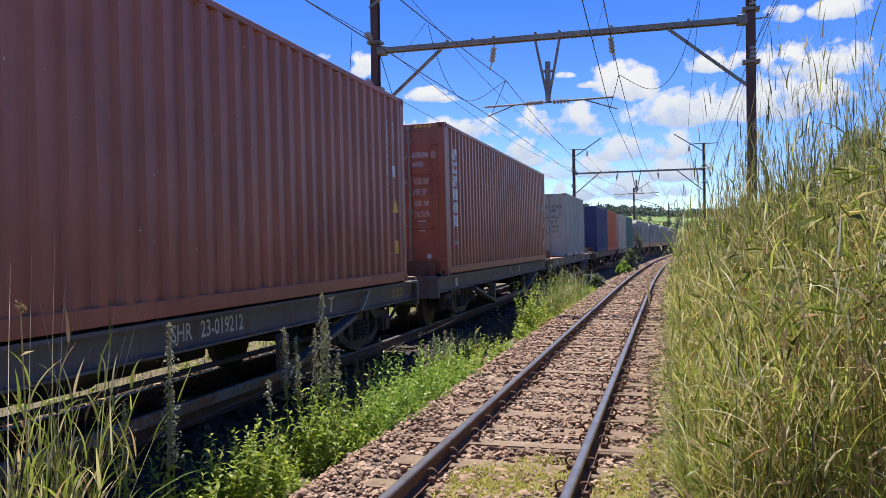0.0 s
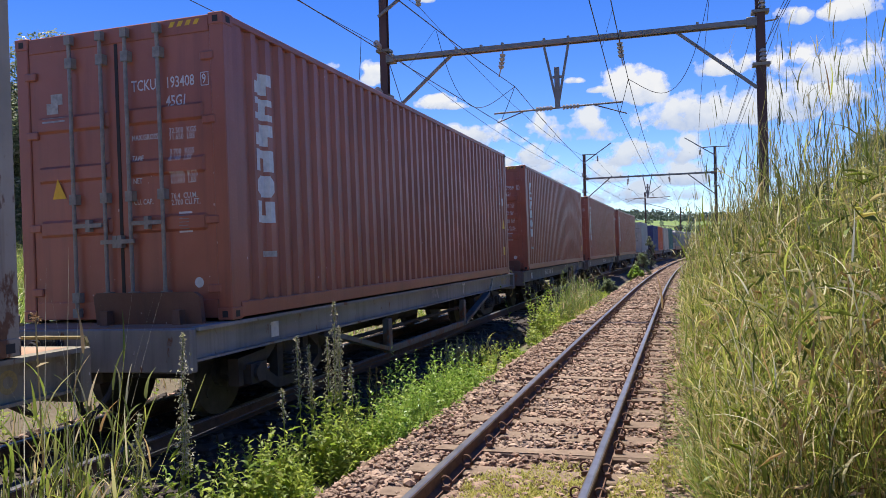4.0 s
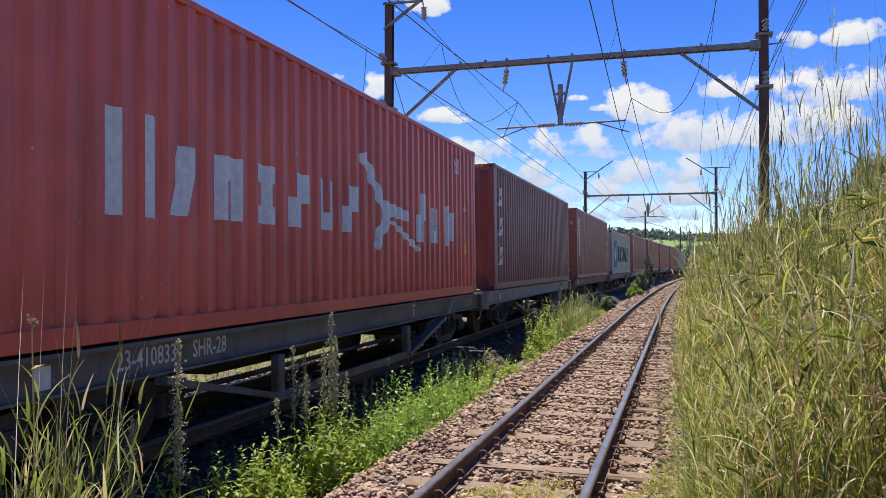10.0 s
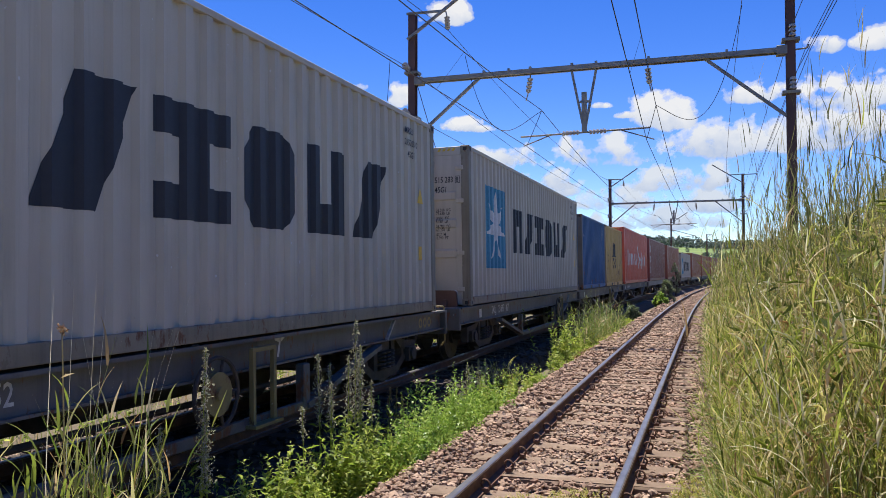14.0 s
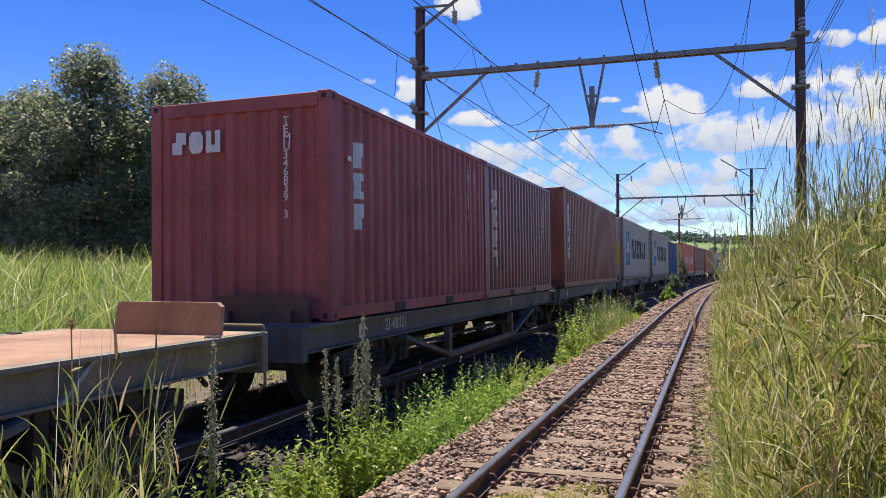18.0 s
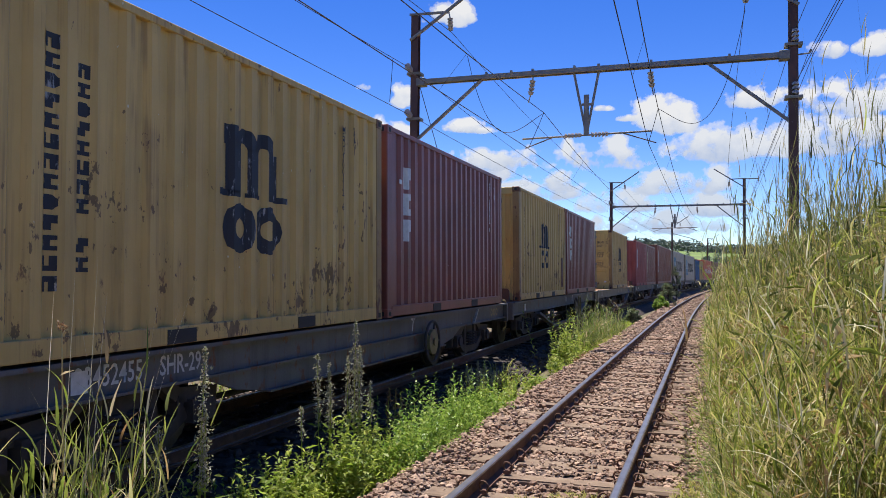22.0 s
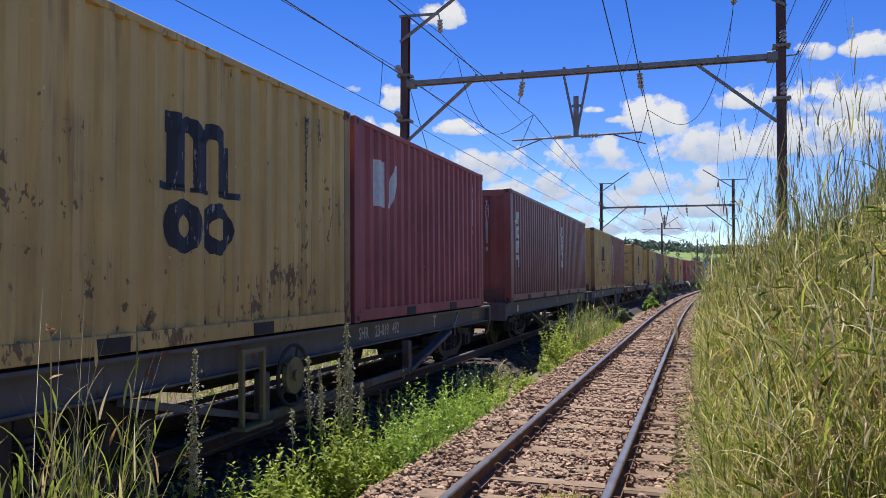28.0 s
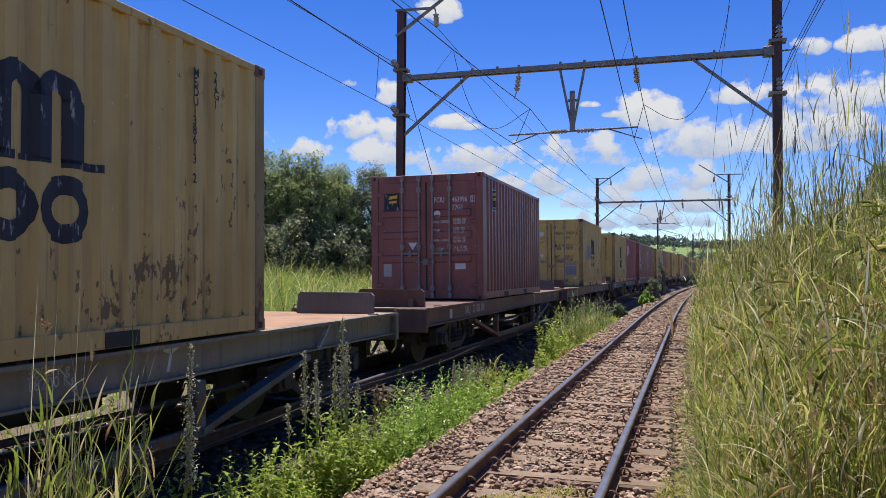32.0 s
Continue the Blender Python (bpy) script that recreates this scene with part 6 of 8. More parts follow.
# -- electric engines at the head --
def build_engine():
    root = new("electric_locomotive")
    half, wide = 7.4, 1.42
    bm = bmesh.new()
    prof = [(-half, 0.95), (-half, 1.9), (-half + 0.45, 3.25), (-half + 0.8, 3.5), (half - 0.8, 3.5), (half - 0.45, 3.25), (half, 1.9), (half, 0.95)]
    rows = [[bm.verts.new((x, a, b)) for a, b in prof] for x in (-wide, wide)]
    n = len(prof)
    bm.faces.new(rows[0])
    bm.faces.new(rows[1][::-1])
    for i in range(n):
        j = (i + 1) % n
        bm.faces.new((rows[0][j], rows[0][i], rows[1][i], rows[1][j]))
    chamfer(bm, 0.06)
    part("body", bm, ENGINE_GREY, root, "dark grey engine body")
    part("lower_band", boxed(-wide - 0.006, wide + 0.006, -half - 0.006, half + 0.006, 0.93, 1.45, 0.03), MAROON, root, "maroon lower band")
    for turn in (0, 180):
        t = pose(0, 0, 0, 0, 0, turn)
        for x in (-0.62, 0.62):
            me = kept("ewin", lambda: mesh_of("cab_window", boxed(-0.42, 0.42, -0.03, 0.03, -0.33, 0.33, 0.03), DARK_GAP))
            part_of("cab_window", me, root).matrix_basis = t @ pose(x, -half + 0.22, 2.6, -19)
            me = kept("elamp", lambda: mesh_of("headlight", boxed(-0.12, 0.12, -0.05, 0.05, -0.1, 0.1, 0.03), WHITE_INK))
            part_of("headlight", me, root).matrix_basis = t @ pose(x * 1.3, -half - 0.01, 1.65)
        me = kept("enose", lambda: mesh_of("nose_panel", boxed(-1.38, 1.38, -half - 0.02, -half + 0.04, 1.0, 1.88, 0.03), GREY_WHITE))
        part_of("nose_panel", me, root, "pale nose panel").matrix_basis = t
        me = kept("ebuf", lambda: mesh_of("coupler", boxed(-0.15, 0.15, -half - 0.7, -half, 0.6, 0.9, 0.04), BOGIE))
        part_of("coupler", me, root).matrix_basis = t
        for y in (-5.6, -3.0, 3.0):
            me = kept("esw", lambda: mesh_of("side_window", boxed(wide - 0.01, wide + 0.015, -0.35, 0.35, 2.2, 2.85, 0.03), DARK_GAP))
            part_of("side_window", me, root).matrix_basis = t @ pose(0, y, 0)
        for y in (-1.4, 0.2, 1.6):
            def grille():
                q = bmesh.new()
                for i in range(8):
                    box(q, wide - 0.01, wide + 0.02, -0.55, 0.55, 1.9 + i * 0.13, 1.97 + i * 0.13)
                return mesh_of("grille", q, BARS)
            part_of("grille", kept("egrille", grille), root).matrix_basis = t @ pose(0, y, 0)
        for dy in (-1.4, 0, 1.4):
            q = part_of("wheelset", kept("wheelset", wheelset_mesh), root)
            q.matrix_basis = t @ pose(0, -4.4 + dy * 0.8, 0.46)
        me = kept("ebog", lambda: mesh_of("bogie_frame", boxed(-1.1, 1.1, -6.2, -2.6, 0.35, 0.85, 0.05), BOGIE))
        part_of("bogie_frame", me, root).matrix_basis = t
    part("roof_gear", boxed(-0.5, 0.5, -3.2, 3.2, 3.45, 3.72, 0.05), BOGIE, root)
    for y in (-4.6, 4.6):
        bm = bmesh.new()
        for s in (-1, 1):
            bar(bm, (0.3 * s, y, 3.55), (0.3 * s, y + 0.9, 3.95), 0.05, 0.05)
            bar(bm, (0.3 * s, y + 0.9, 3.95), (0.3 * s, y - 0.6, 4.3), 0.05, 0.05)
        bar(bm, (-0.8, y - 0.6, 4.32), (0.8, y - 0.6, 4.32), 0.08, 0.05)
        part("pantograph", bm, BOGIE, root)
    return tagged(root, "dark grey electric locomotive with maroon lower band and pale nose", "locomotive", "engines of the train")


ENGINES = []
engine = build_engine()
ENGINES.append((engine, 80.3))
for u in (95.9, 111.5, 127.1):
    ENGINES.append((copy_thing(engine, pose(0, 0, 0)), u))


# ---- things that move: the whole train draws away along its line ----
LEAN = -0.8
TYRE = 0.43


def run(t):
    """Metres that the train has gone at t seconds."""
    return 9.0112 * t + 0.0049059 * t * t + 0.00015604 * t ** 3


def motions():
    times = [float(t) for t in range(33)]
    for things, z in ((BOXES, 1.02), (WAGONS, 0.0), (ENGINES, 0.0)):
        for ob, u in things:
            up = pose(0, 0, z)
            walk(ob, [(t, on_line(TRAIN_TRACK, u + run(t), 0, LEAN) @ up) for t in times])
    # wheels turn while their wagon rolls by
    for ob, off in WHEELSETS:
        u = next(q for w, q in WAGONS if w == ob.parent)
        seen = [k / 15 for k in range(481) if -7 < u + off + run(k / 15) < 26]
        if not seen:
            continue
        rows = [(t, pose(0, off, TYRE, -math.degrees(run(t) / TYRE) % 360)) for t in seen]
        if rows[0][0] > 0:
            rows.insert(0, (0.0, rows[0][1]))
        if rows[-1][0] < 32:
            rows.append((32.0, rows[-1][1]))
        walk(ob, rows)


# ---- grass, weeds, trees ----
def blades(name, base, height, width, turn, lean, droop, material, seg=5, label="", category="grass", parent=None):
    """Ribbons that rise from base points, lean to the side that turn names and bow over."""
    n = len(height)
    t = np.linspace(0, 1, seg + 1)
    d = np.stack([np.cos(turn), np.sin(turn)], -1)
    out = (lean[:, None] * t + droop[:, None] * t ** 2.4) * height[:, None]
    up = height[:, None] * (t - 0.42 * (droop[:, None]) * t ** 3)
    c = np.empty((n, seg + 1, 3))
    c[..., :2] = base[:, None, :2] + d[:, None] * out[..., None]
    c[..., 2] = base[:, 2:3] + up
    side = np.stack([-np.sin(turn), np.cos(turn)], -1)
    taper = np.clip(1.05 - t ** 1.6, 0.06, 1) * np.where(t < 0.15, 0.75, 1)
    w = side[:, None] * (width[:, None] * taper)[..., None] / 2
    v = np.empty((n, seg + 1, 2, 3))
    v[..., 0, :] = c
    v[..., 1, :] = c
    v[..., 0, :2] -= w
    v[..., 1, :2] += w
    i = np.arange(n)[:, None] * (seg + 1) * 2 + np.arange(seg)[None] * 2
    f = np.stack([i, i + 1, i + 3, i + 2], -1).reshape(-1, 4)
    me = np_mesh(name, v.reshape(-1, 3), f, material, True)
    ob = new(name, me)
    if parent:
        ob.parent = parent
        return ob
    return tagged(ob, label, category, kind="stuff")


def leaves_arrays(pos, size, rng, flatness=0.6, ratio=0.45):
    """Folded leaves at points, turned at random."""
    n = len(pos)
    a = rng.uniform(0, 2 * np.pi, n)
    tilt = rng.normal(0, flatness, n)
    roll = rng.normal(0, flatness, n)
    fwd = np.stack([np.cos(a) * np.cos(tilt), np.sin(a) * np.cos(tilt), np.sin(tilt)], -1)
    side = np.stack([-np.sin(a) * np.cos(roll), np.cos(a) * np.cos(roll), np.sin(roll)], -1)
    nor = np.cross(fwd, side)
    s = size[:, None]
    base, tip = pos, pos + fwd * s - nor * s * 0.12
    l = pos + fwd * s * 0.45 + side * s * ratio * 0.5 + nor * s * 0.1
    r = pos + fwd * s * 0.45 - side * s * ratio * 0.5 + nor * s * 0.1
    v = np.stack([base, r, tip, l], 1).reshape(-1, 3)
    i = np.arange(n)[:, None] * 4
    f = np.concatenate([np.concatenate([i, i + 1, i + 2], 1), np.concatenate([i, i + 2, i + 3], 1)])
    return v, f


def lift(x, y):
    """World points on the ground at offsets x from the line."""
    return np.stack([x + bend_np(y), y, ground_z(x, y)], -1)


rng = np.random.default_rng(3)


def arching(name, base, length, width, turn, tilt, curl, material, seg=5, label="", parent=None):
    """Leaves that leave their base at a tilt from upright and curl over; angles in radians."""
    n = len(length)
    t = (np.arange(seg) + 0.5) / seg
    th = tilt[:, None] + curl[:, None] * t[None] ** 1.25
    step = (length / seg)[:, None]
    out = np.concatenate([np.zeros((n, 1)), np.cumsum(np.sin(th) * step, 1)], 1)
    up = np.concatenate([np.zeros((n, 1)), np.cumsum(np.cos(th) * step, 1)], 1)
    veer = turn[:, None] + rng.normal(0, 0.5, (n, 1)) * np.linspace(0, 1, seg + 1)[None]
    c = np.empty((n, seg + 1, 3))
    c[..., 0] = base[:, :1] + np.cos(veer) * out
    c[..., 1] = base[:, 1:2] + np.sin(veer) * out
    c[..., 2] = base[:, 2:3] + up
    roll = rng.normal(0, 0.5, n)
    side = np.stack([-np.sin(turn) * np.cos(roll), np.cos(turn) * np.cos(roll), np.sin(roll)], -1)
    e = np.linspace(0, 1, seg + 1)
    taper = np.clip(1.04 - e ** 1.8, 0.05, 1) * np.where(e < 0.1, 0.55, 1)
    w = side[:, None] * (width[:, None] * taper)[..., None] / 2
    v = np.stack([c - w, c + w], 2)
    i = np.arange(n)[:, None] * (seg + 1) * 2 + np.arange(seg)[None] * 2
    f = np.stack([i, i + 1, i + 3, i + 2], -1).reshape(-1, 4)
    ob = new(name, np_mesh(name, v.reshape(-1, 3), f, material, True))
    if parent:
        ob.parent = parent
        return ob
    return tagged(ob, label, "grass", kind="stuff")


def culms(name, base, height, leaves, leaf, width, tilt, curl, lean, material, seg=5, label="", parent=None, dry=0.2):
    """Upright stems with narrow leaves that leave them at every height. tilt and curl: ranges in degrees."""
    n = len(height)
    turn = rng.uniform(0, 2 * np.pi, n)
    le = rng.uniform(0.0, lean, n)
    dr = rng.uniform(0.0, lean * 1.3, n)
    d = np.stack([np.cos(turn), np.sin(turn)], -1)
    blades(name, base, height, np.full(n, width * 0.7), turn, le, dr, STEM if material is BLADE else material, 4, label, parent=parent)
    t = np.clip((np.arange(leaves)[None] + rng.uniform(0, 1, (n, leaves))) / leaves * 0.9 + 0.06, 0, 0.97)
    out = (le[:, None] * t + dr[:, None] * t ** 2.4) * height[:, None]
    c = np.empty((n, leaves, 3))
    c[..., :2] = base[:, None, :2] + d[:, None] * out[..., None]
    c[..., 2] = base[:, 2:3] + height[:, None] * (t - 0.42 * dr[:, None] * t ** 3)
    c = c.reshape(-1, 3)
    k = len(c)
    ln = leaf * rng.uniform(0.5, 1.25, k) * (1.1 - 0.45 * t.ravel())
    ti, cu = np.radians(rng.uniform(*tilt, k)), np.radians(curl[0] + (curl[1] - curl[0]) * rng.beta(1.2, 1.6, k))
    a, w = rng.uniform(0, 2 * np.pi, k), width * rng.uniform(0.5, 1.3, k)
    brown = rng.uniform(size=k) < dry * (1.5 - t.ravel())
    for pick, m in ((~brown, material), (brown, DRY)):
        if pick.any():
            arching(name, c[pick], ln[pick], w[pick], a[pick], ti[pick], cu[pick], m, seg, label, parent)


BANK_LABEL = "tall tangled yellow-green grass on the trackside bank"


def bank_top(x, y):
    """Height of the grass on the bank: low at its foot, then a wall."""
    s = np.interp(y, [3, 7, 14], [1.25, 1.1, 0.95])
    return np.interp((x - 0.02) / s, [0, 0.14, 0.3, 0.5, 0.9, 2.5], [0.2, 0.5, 1.2, 1.95, 2.35, 2.6])


def bank_spots(tufts, y0, y1, spread, per, r):
    """Tussocks, and the feet of the stems in each. Gives x, y, how lush the spot is and the height there."""
    cy = rng.uniform(y0, y1, tufts)
    cx = 0.04 + rng.beta(1.05, 1.35, tufts) * (spread + 0.03 * cy)
    lush = np.array([noise.noise((a * 1.6, b * 0.9, 0)) for a, b in zip(cx, cy)])
    tall = (1 + 0.3 * lush) * rng.uniform(0.82, 1.14, tufts)
    k = tufts * per
    x = np.repeat(cx, per) + rng.normal(0, r, k)
    y = np.repeat(cy, per) + rng.normal(0, r, k)
    return x, y, np.repeat(lush, per), bank_top(np.repeat(cx, per), y) * np.repeat(tall, per)


def bank_grass(y0, y1, tufts, per, fill, width, seg, r):
    """The bank's grass: tussocks of leafy stems, and loose leaves that bow in every direction from them."""
    x, y, lush, top = bank_spots(tufts, y0, y1, 2.3, per, r)
    culms("tall_grass", lift(x, y), top * rng.uniform(0.6, 1.1, len(x)), 9, 0.42, width, (4, 34), (8, 90), 0.2, BLADE, seg, BANK_LABEL, dry=0.17)
    x, y, lush, top = bank_spots(tufts, y0, y1, 2.0, fill, r * 1.7)
    k = len(x)
    pos = lift(x, y)
    pos[:, 2] += top * rng.uniform(0.0, 0.8, k)
    ln = rng.uniform(0.15, 0.55, k) * np.clip(top, 0.4, 1.1)
    dry = rng.uniform(size=k) < np.clip(0.12 + 1.1 * lush + 0.45 * (x - 0.85), 0.02, 0.8)
    a, w = rng.uniform(0, 2 * np.pi, k), width * rng.uniform(0.35, 1.15, k)
    ti, cu = np.radians(rng.uniform(2, 42, k)), np.radians(rng.uniform(8, 105, k))
    for pick, m, label in ((~dry, BLADE, BANK_LABEL), (dry, DRY, "dry straw-coloured grass blades on the trackside bank")):
        arching("tall_grass", pos[pick], ln[pick], w[pick], a[pick], ti[pick], cu[pick], m, seg, label)


bank_grass(4.1, 8.0, 130, 12, 34, 0.0112, 6, 0.07)
bank_grass(8.0, 22.0, 320, 9, 20, 0.016, 5, 0.085)
# brown dead leaves low in the nearest grass
k = 3200
pos = lift(0.8 + 1.3 * rng.beta(1.6, 1.2, k), rng.uniform(3.9, 6.4, k))
pos[:, 2] += rng.uniform(0.0, 1.25, k)
arching("dead_grass", pos, rng.uniform(0.2, 0.5, k), rng.uniform(0.006, 0.014, k), rng.uniform(0, 2 * np.pi, k), np.radians(rng.uniform(5, 70, k)), np.radians(rng.uniform(20, 120, k)), DEAD, 6, "brown dead leaves low in the tall grass")
def scraps(count, y0, y1, x0, x1, size, material, label, high=0.95):
    """Short broken leaves and leaf ends that lie every way among the stems."""
    y = rng.uniform(y0, y1, count)
    x = x0 + (x1 - x0) * rng.beta(1.0, 1.6, count)
    pos = lift(x, y)
    pos[:, 2] += bank_top(x, y) * rng.uniform(0.02, high, count)
    v, f = leaves_arrays(pos, size * rng.uniform(0.5, 1.5, count), rng, 0.9, 0.045)
    tagged(new("leaf_scraps", np_mesh("leaf_scraps", v, f, material)), label, "grass", kind="stuff")


for m, k, high, label in ((BLADE, 0.6, 1.0, "short green leaf ends among the bank's grass stems"), (DRY, 0.45, 0.85, "short straw leaf ends among the bank's grass stems"), (DEAD, 0.12, 0.4, "brown leaf scraps low in the bank's grass")):
    scraps(int(9000 * k), 4.0, 8.5, 0.05, 2.4, 0.12, m, label, high)
    scraps(int(11000 * k), 8.5, 24.0, 0.05, 2.6, 0.19, m, label, high)
    scraps(int(5000 * k), 24.0, 70.0, 0.0, 3.2, 0.36, m, label, high)
# a few broad pale leaves that bow out over the rest
k = 34
pos = lift(rng.uniform(0.5, 1.7, k), rng.uniform(4.3, 7.5, k))
pos[:, 2] += rng.uniform(0.35, 1.5, k)
arching("bowed_leaves", pos, rng.uniform(0.45, 0.85, k), rng.uniform(0.014, 0.022, k), np.pi + rng.normal(0, 0.9, k), np.radians(rng.uniform(15, 45, k)), np.radians(rng.uniform(60, 125, k)), SPIKE, 9, "broad pale bowed leaves of dry grass on the bank")
bank_grass(22.0, 60.0, 260, 5, 18, 0.042, 4, 0.13)
bank_grass(60.0, 150.0, 260, 3, 16, 0.085, 3, 0.3)


def bank_behind():
    """The same grass beside and behind the place where the camera stands."""
    for count, x0, x1, y0, y1 in ((260, 2.7, 5.5, -6.0, 4.1), (420, 0.5, 4.5, -30.0, -3.0)):
        x, y = rng.uniform(x0, x1, count), rng.uniform(y0, y1, count)
        culms("tall_grass", lift(x, y), bank_top(x, y) * rng.uniform(0.75, 1.1, count), 9, 0.55, 0.022, (8, 40), (10, 110), 0.15, BLADE, 4, BANK_LABEL)


bank_behind()


def tall_culms(count, y0, y1, x0, x1, h0, h1, width, leaf, label):
    """The tallest stems, that stand above the rest against the sky."""
    x, y = rng.uniform(x0, x1, count), rng.uniform(y0, y1, count)
    culms("tall_culms", lift(x, y), rng.uniform(h0, h1, count), 13, leaf, width, (3, 15), (0, 45), 0.14, STALK, 5, label, dry=0.06)


tall_culms(400, 4.4, 7.5, 0.8, 2.8, 2.4, 3.6, 0.0085, 0.34, "tall green grass stems with narrow leaves on the bank")
tall_culms(760, 7.5, 14, 0.55, 3.7, 2.3, 3.4, 0.0115, 0.38, "tall green grass stems with narrow leaves on the bank")
tall_culms(420, 14, 34, 0.35, 3.8, 1.8, 3.2, 0.022, 0.55, "tall green grass stems further along the bank")


def seed_plumes(count, y0, y1, x0, x1, h0, h1):
    """Thin stems that end in a narrow straw plume."""
    x, y, h = rng.uniform(x0, x1, count), rng.uniform(y0, y1, count), rng.uniform(h0, h1, count)
    pos = lift(x, y)
    turn, lean, droop = rng.uniform(0, 2 * np.pi, count), rng.uniform(0.02, 0.12, count), rng.uniform(0.02, 0.15, count)
    blades("grass_stalk", pos, h, np.full(count, 0.007), turn, lean, droop, STALK, 5, "thin seeding grass stalks on the bank")
    k = 30
    t = rng.uniform(0.88, 1.0, (count, k))
    d = np.stack([np.cos(turn), np.sin(turn)], -1)
    out = (lean[:, None] * t + droop[:, None] * t ** 2.4) * h[:, None]
    c = np.empty((count, k, 3))
    c[..., :2] = pos[:, None, :2] + d[:, None] * out[..., None]
    c[..., 2] = pos[:, 2:3] + h[:, None] * (t - 0.42 * droop[:, None] * t ** 3)
    k = count * k
    ti = np.radians(rng.uniform(5, 30, k))
    arching("seed_heads", c.reshape(-1, 3), rng.uniform(0.03, 0.08, k), np.full(k, 0.005), rng.uniform(0, 2 * np.pi, k), ti, ti * 0.5, SPIKE, 2, "narrow straw-coloured grass seed plumes")


seed_plumes(46, 4.0, 10, 0.6, 2.8, 2.1, 3.3)
seed_plumes(40, 10, 24, 0.5, 3.2, 2.1, 3.0)


def low_grass(count, x0, x1, y0, y1, h0, h1, width, material, label, seg=4, lean=0.3):
    y = rng.uniform(y0, y1, count)
    x = rng.uniform(x0, x1, count)
    blades("low_grass", lift(x, y), rng.uniform(h0, h1, count), width * rng.uniform(0.6, 1.3, count), rng.uniform(0, 2 * np.pi, count),
           rng.uniform(0, lean, count), rng.beta(1.5, 2.5, count) * 0.7, material, seg, label)


low_grass(5200, -0.12, 0.6, 3.4, 9, 0.08, 0.36, 0.008, FRESH, "short fresh grass at the foot of the bank")
low_grass(4200, -0.1, 0.5, 9, 20, 0.1, 0.42, 0.012, FRESH, "short fresh grass at the foot of the bank", lean=0.6)
low_grass(4500, -0.2, 0.6, 20, 70, 0.2, 0.6, 0.022, FRESH, "short fresh grass at the foot of the bank")


def fringe(count, y0, y1, width):
    """Leaves at the foot of the bank that hang out over the ballast."""
    x, y = rng.uniform(-0.12, 0.32, count), rng.uniform(y0, y1, count)
    pos = lift(x, y)
    pos[:, 2] += rng.uniform(0, 0.35, count) * np.clip((x + 0.1) / 0.3, 0.1, 1)
    arching("foot_grass", pos, rng.uniform(0.18, 0.6, count), width * rng.uniform(0.5, 1.2, count), np.pi + rng.normal(0, 0.9, count), np.radians(rng.uniform(5, 45, count)), np.radians(rng.uniform(20, 110, count)), FRESH, 6, "fresh green grass hanging out from the foot of the bank")


fringe(1500, 4.2, 9, 0.011)
fringe(1700, 9, 22, 0.016)
fringe(1200, 22, 50, 0.03)


def tuft_patch(x, y, rx, ry, count, h0, h1, material, label, z=None):
    """Short grass in an oval patch, on the ballast where z is given."""
    a, q = rng.uniform(0, 2 * np.pi, count), np.sqrt(rng.uniform(0, 1, count))
    px, py = x + rx * q * np.cos(a), y + ry * q * np.sin(a)
    pos = lift(px, py)
    if z is not None:
        pos[:, 2] = z
    blades("grass_patch", pos, rng.uniform(h0, h1, count), 0.006 * rng.uniform(0.6, 1.6, count) * (1 + y / 12), rng.uniform(0, 2 * np.pi, count), rng.uniform(0.1, 0.9, count),
           rng.uniform(0.1, 0.7, count), material, 3, label)


for x, y, rx, ry, k in ((-1.35, 5.75, 0.3, 0.45, 1500), (-1.0, 6.0, 0.3, 0.5, 1700), (-1.2, 5.3, 0.45, 0.4, 1500), (-0.35, 5.6, 0.2, 0.7, 1700), (-0.15, 6.6, 0.15, 0.6, 700)):
    tuft_patch(x, y, rx, ry, k, 0.012, 0.06, MOSS, "low yellow-green moss and grass on the ballast", -0.175)
tuft_patch(-2.62, 22.8, 0.28, 2.2, 2600, 0.04, 0.18, MOSS, "yellow-green grass on the ballast shoulder", -0.3)
tuft_patch(-2.66, 18.4, 0.26, 1.3, 1800, 0.03, 0.12, DEAD, "patch of orange-brown dry grass on the ballast shoulder", -0.3)


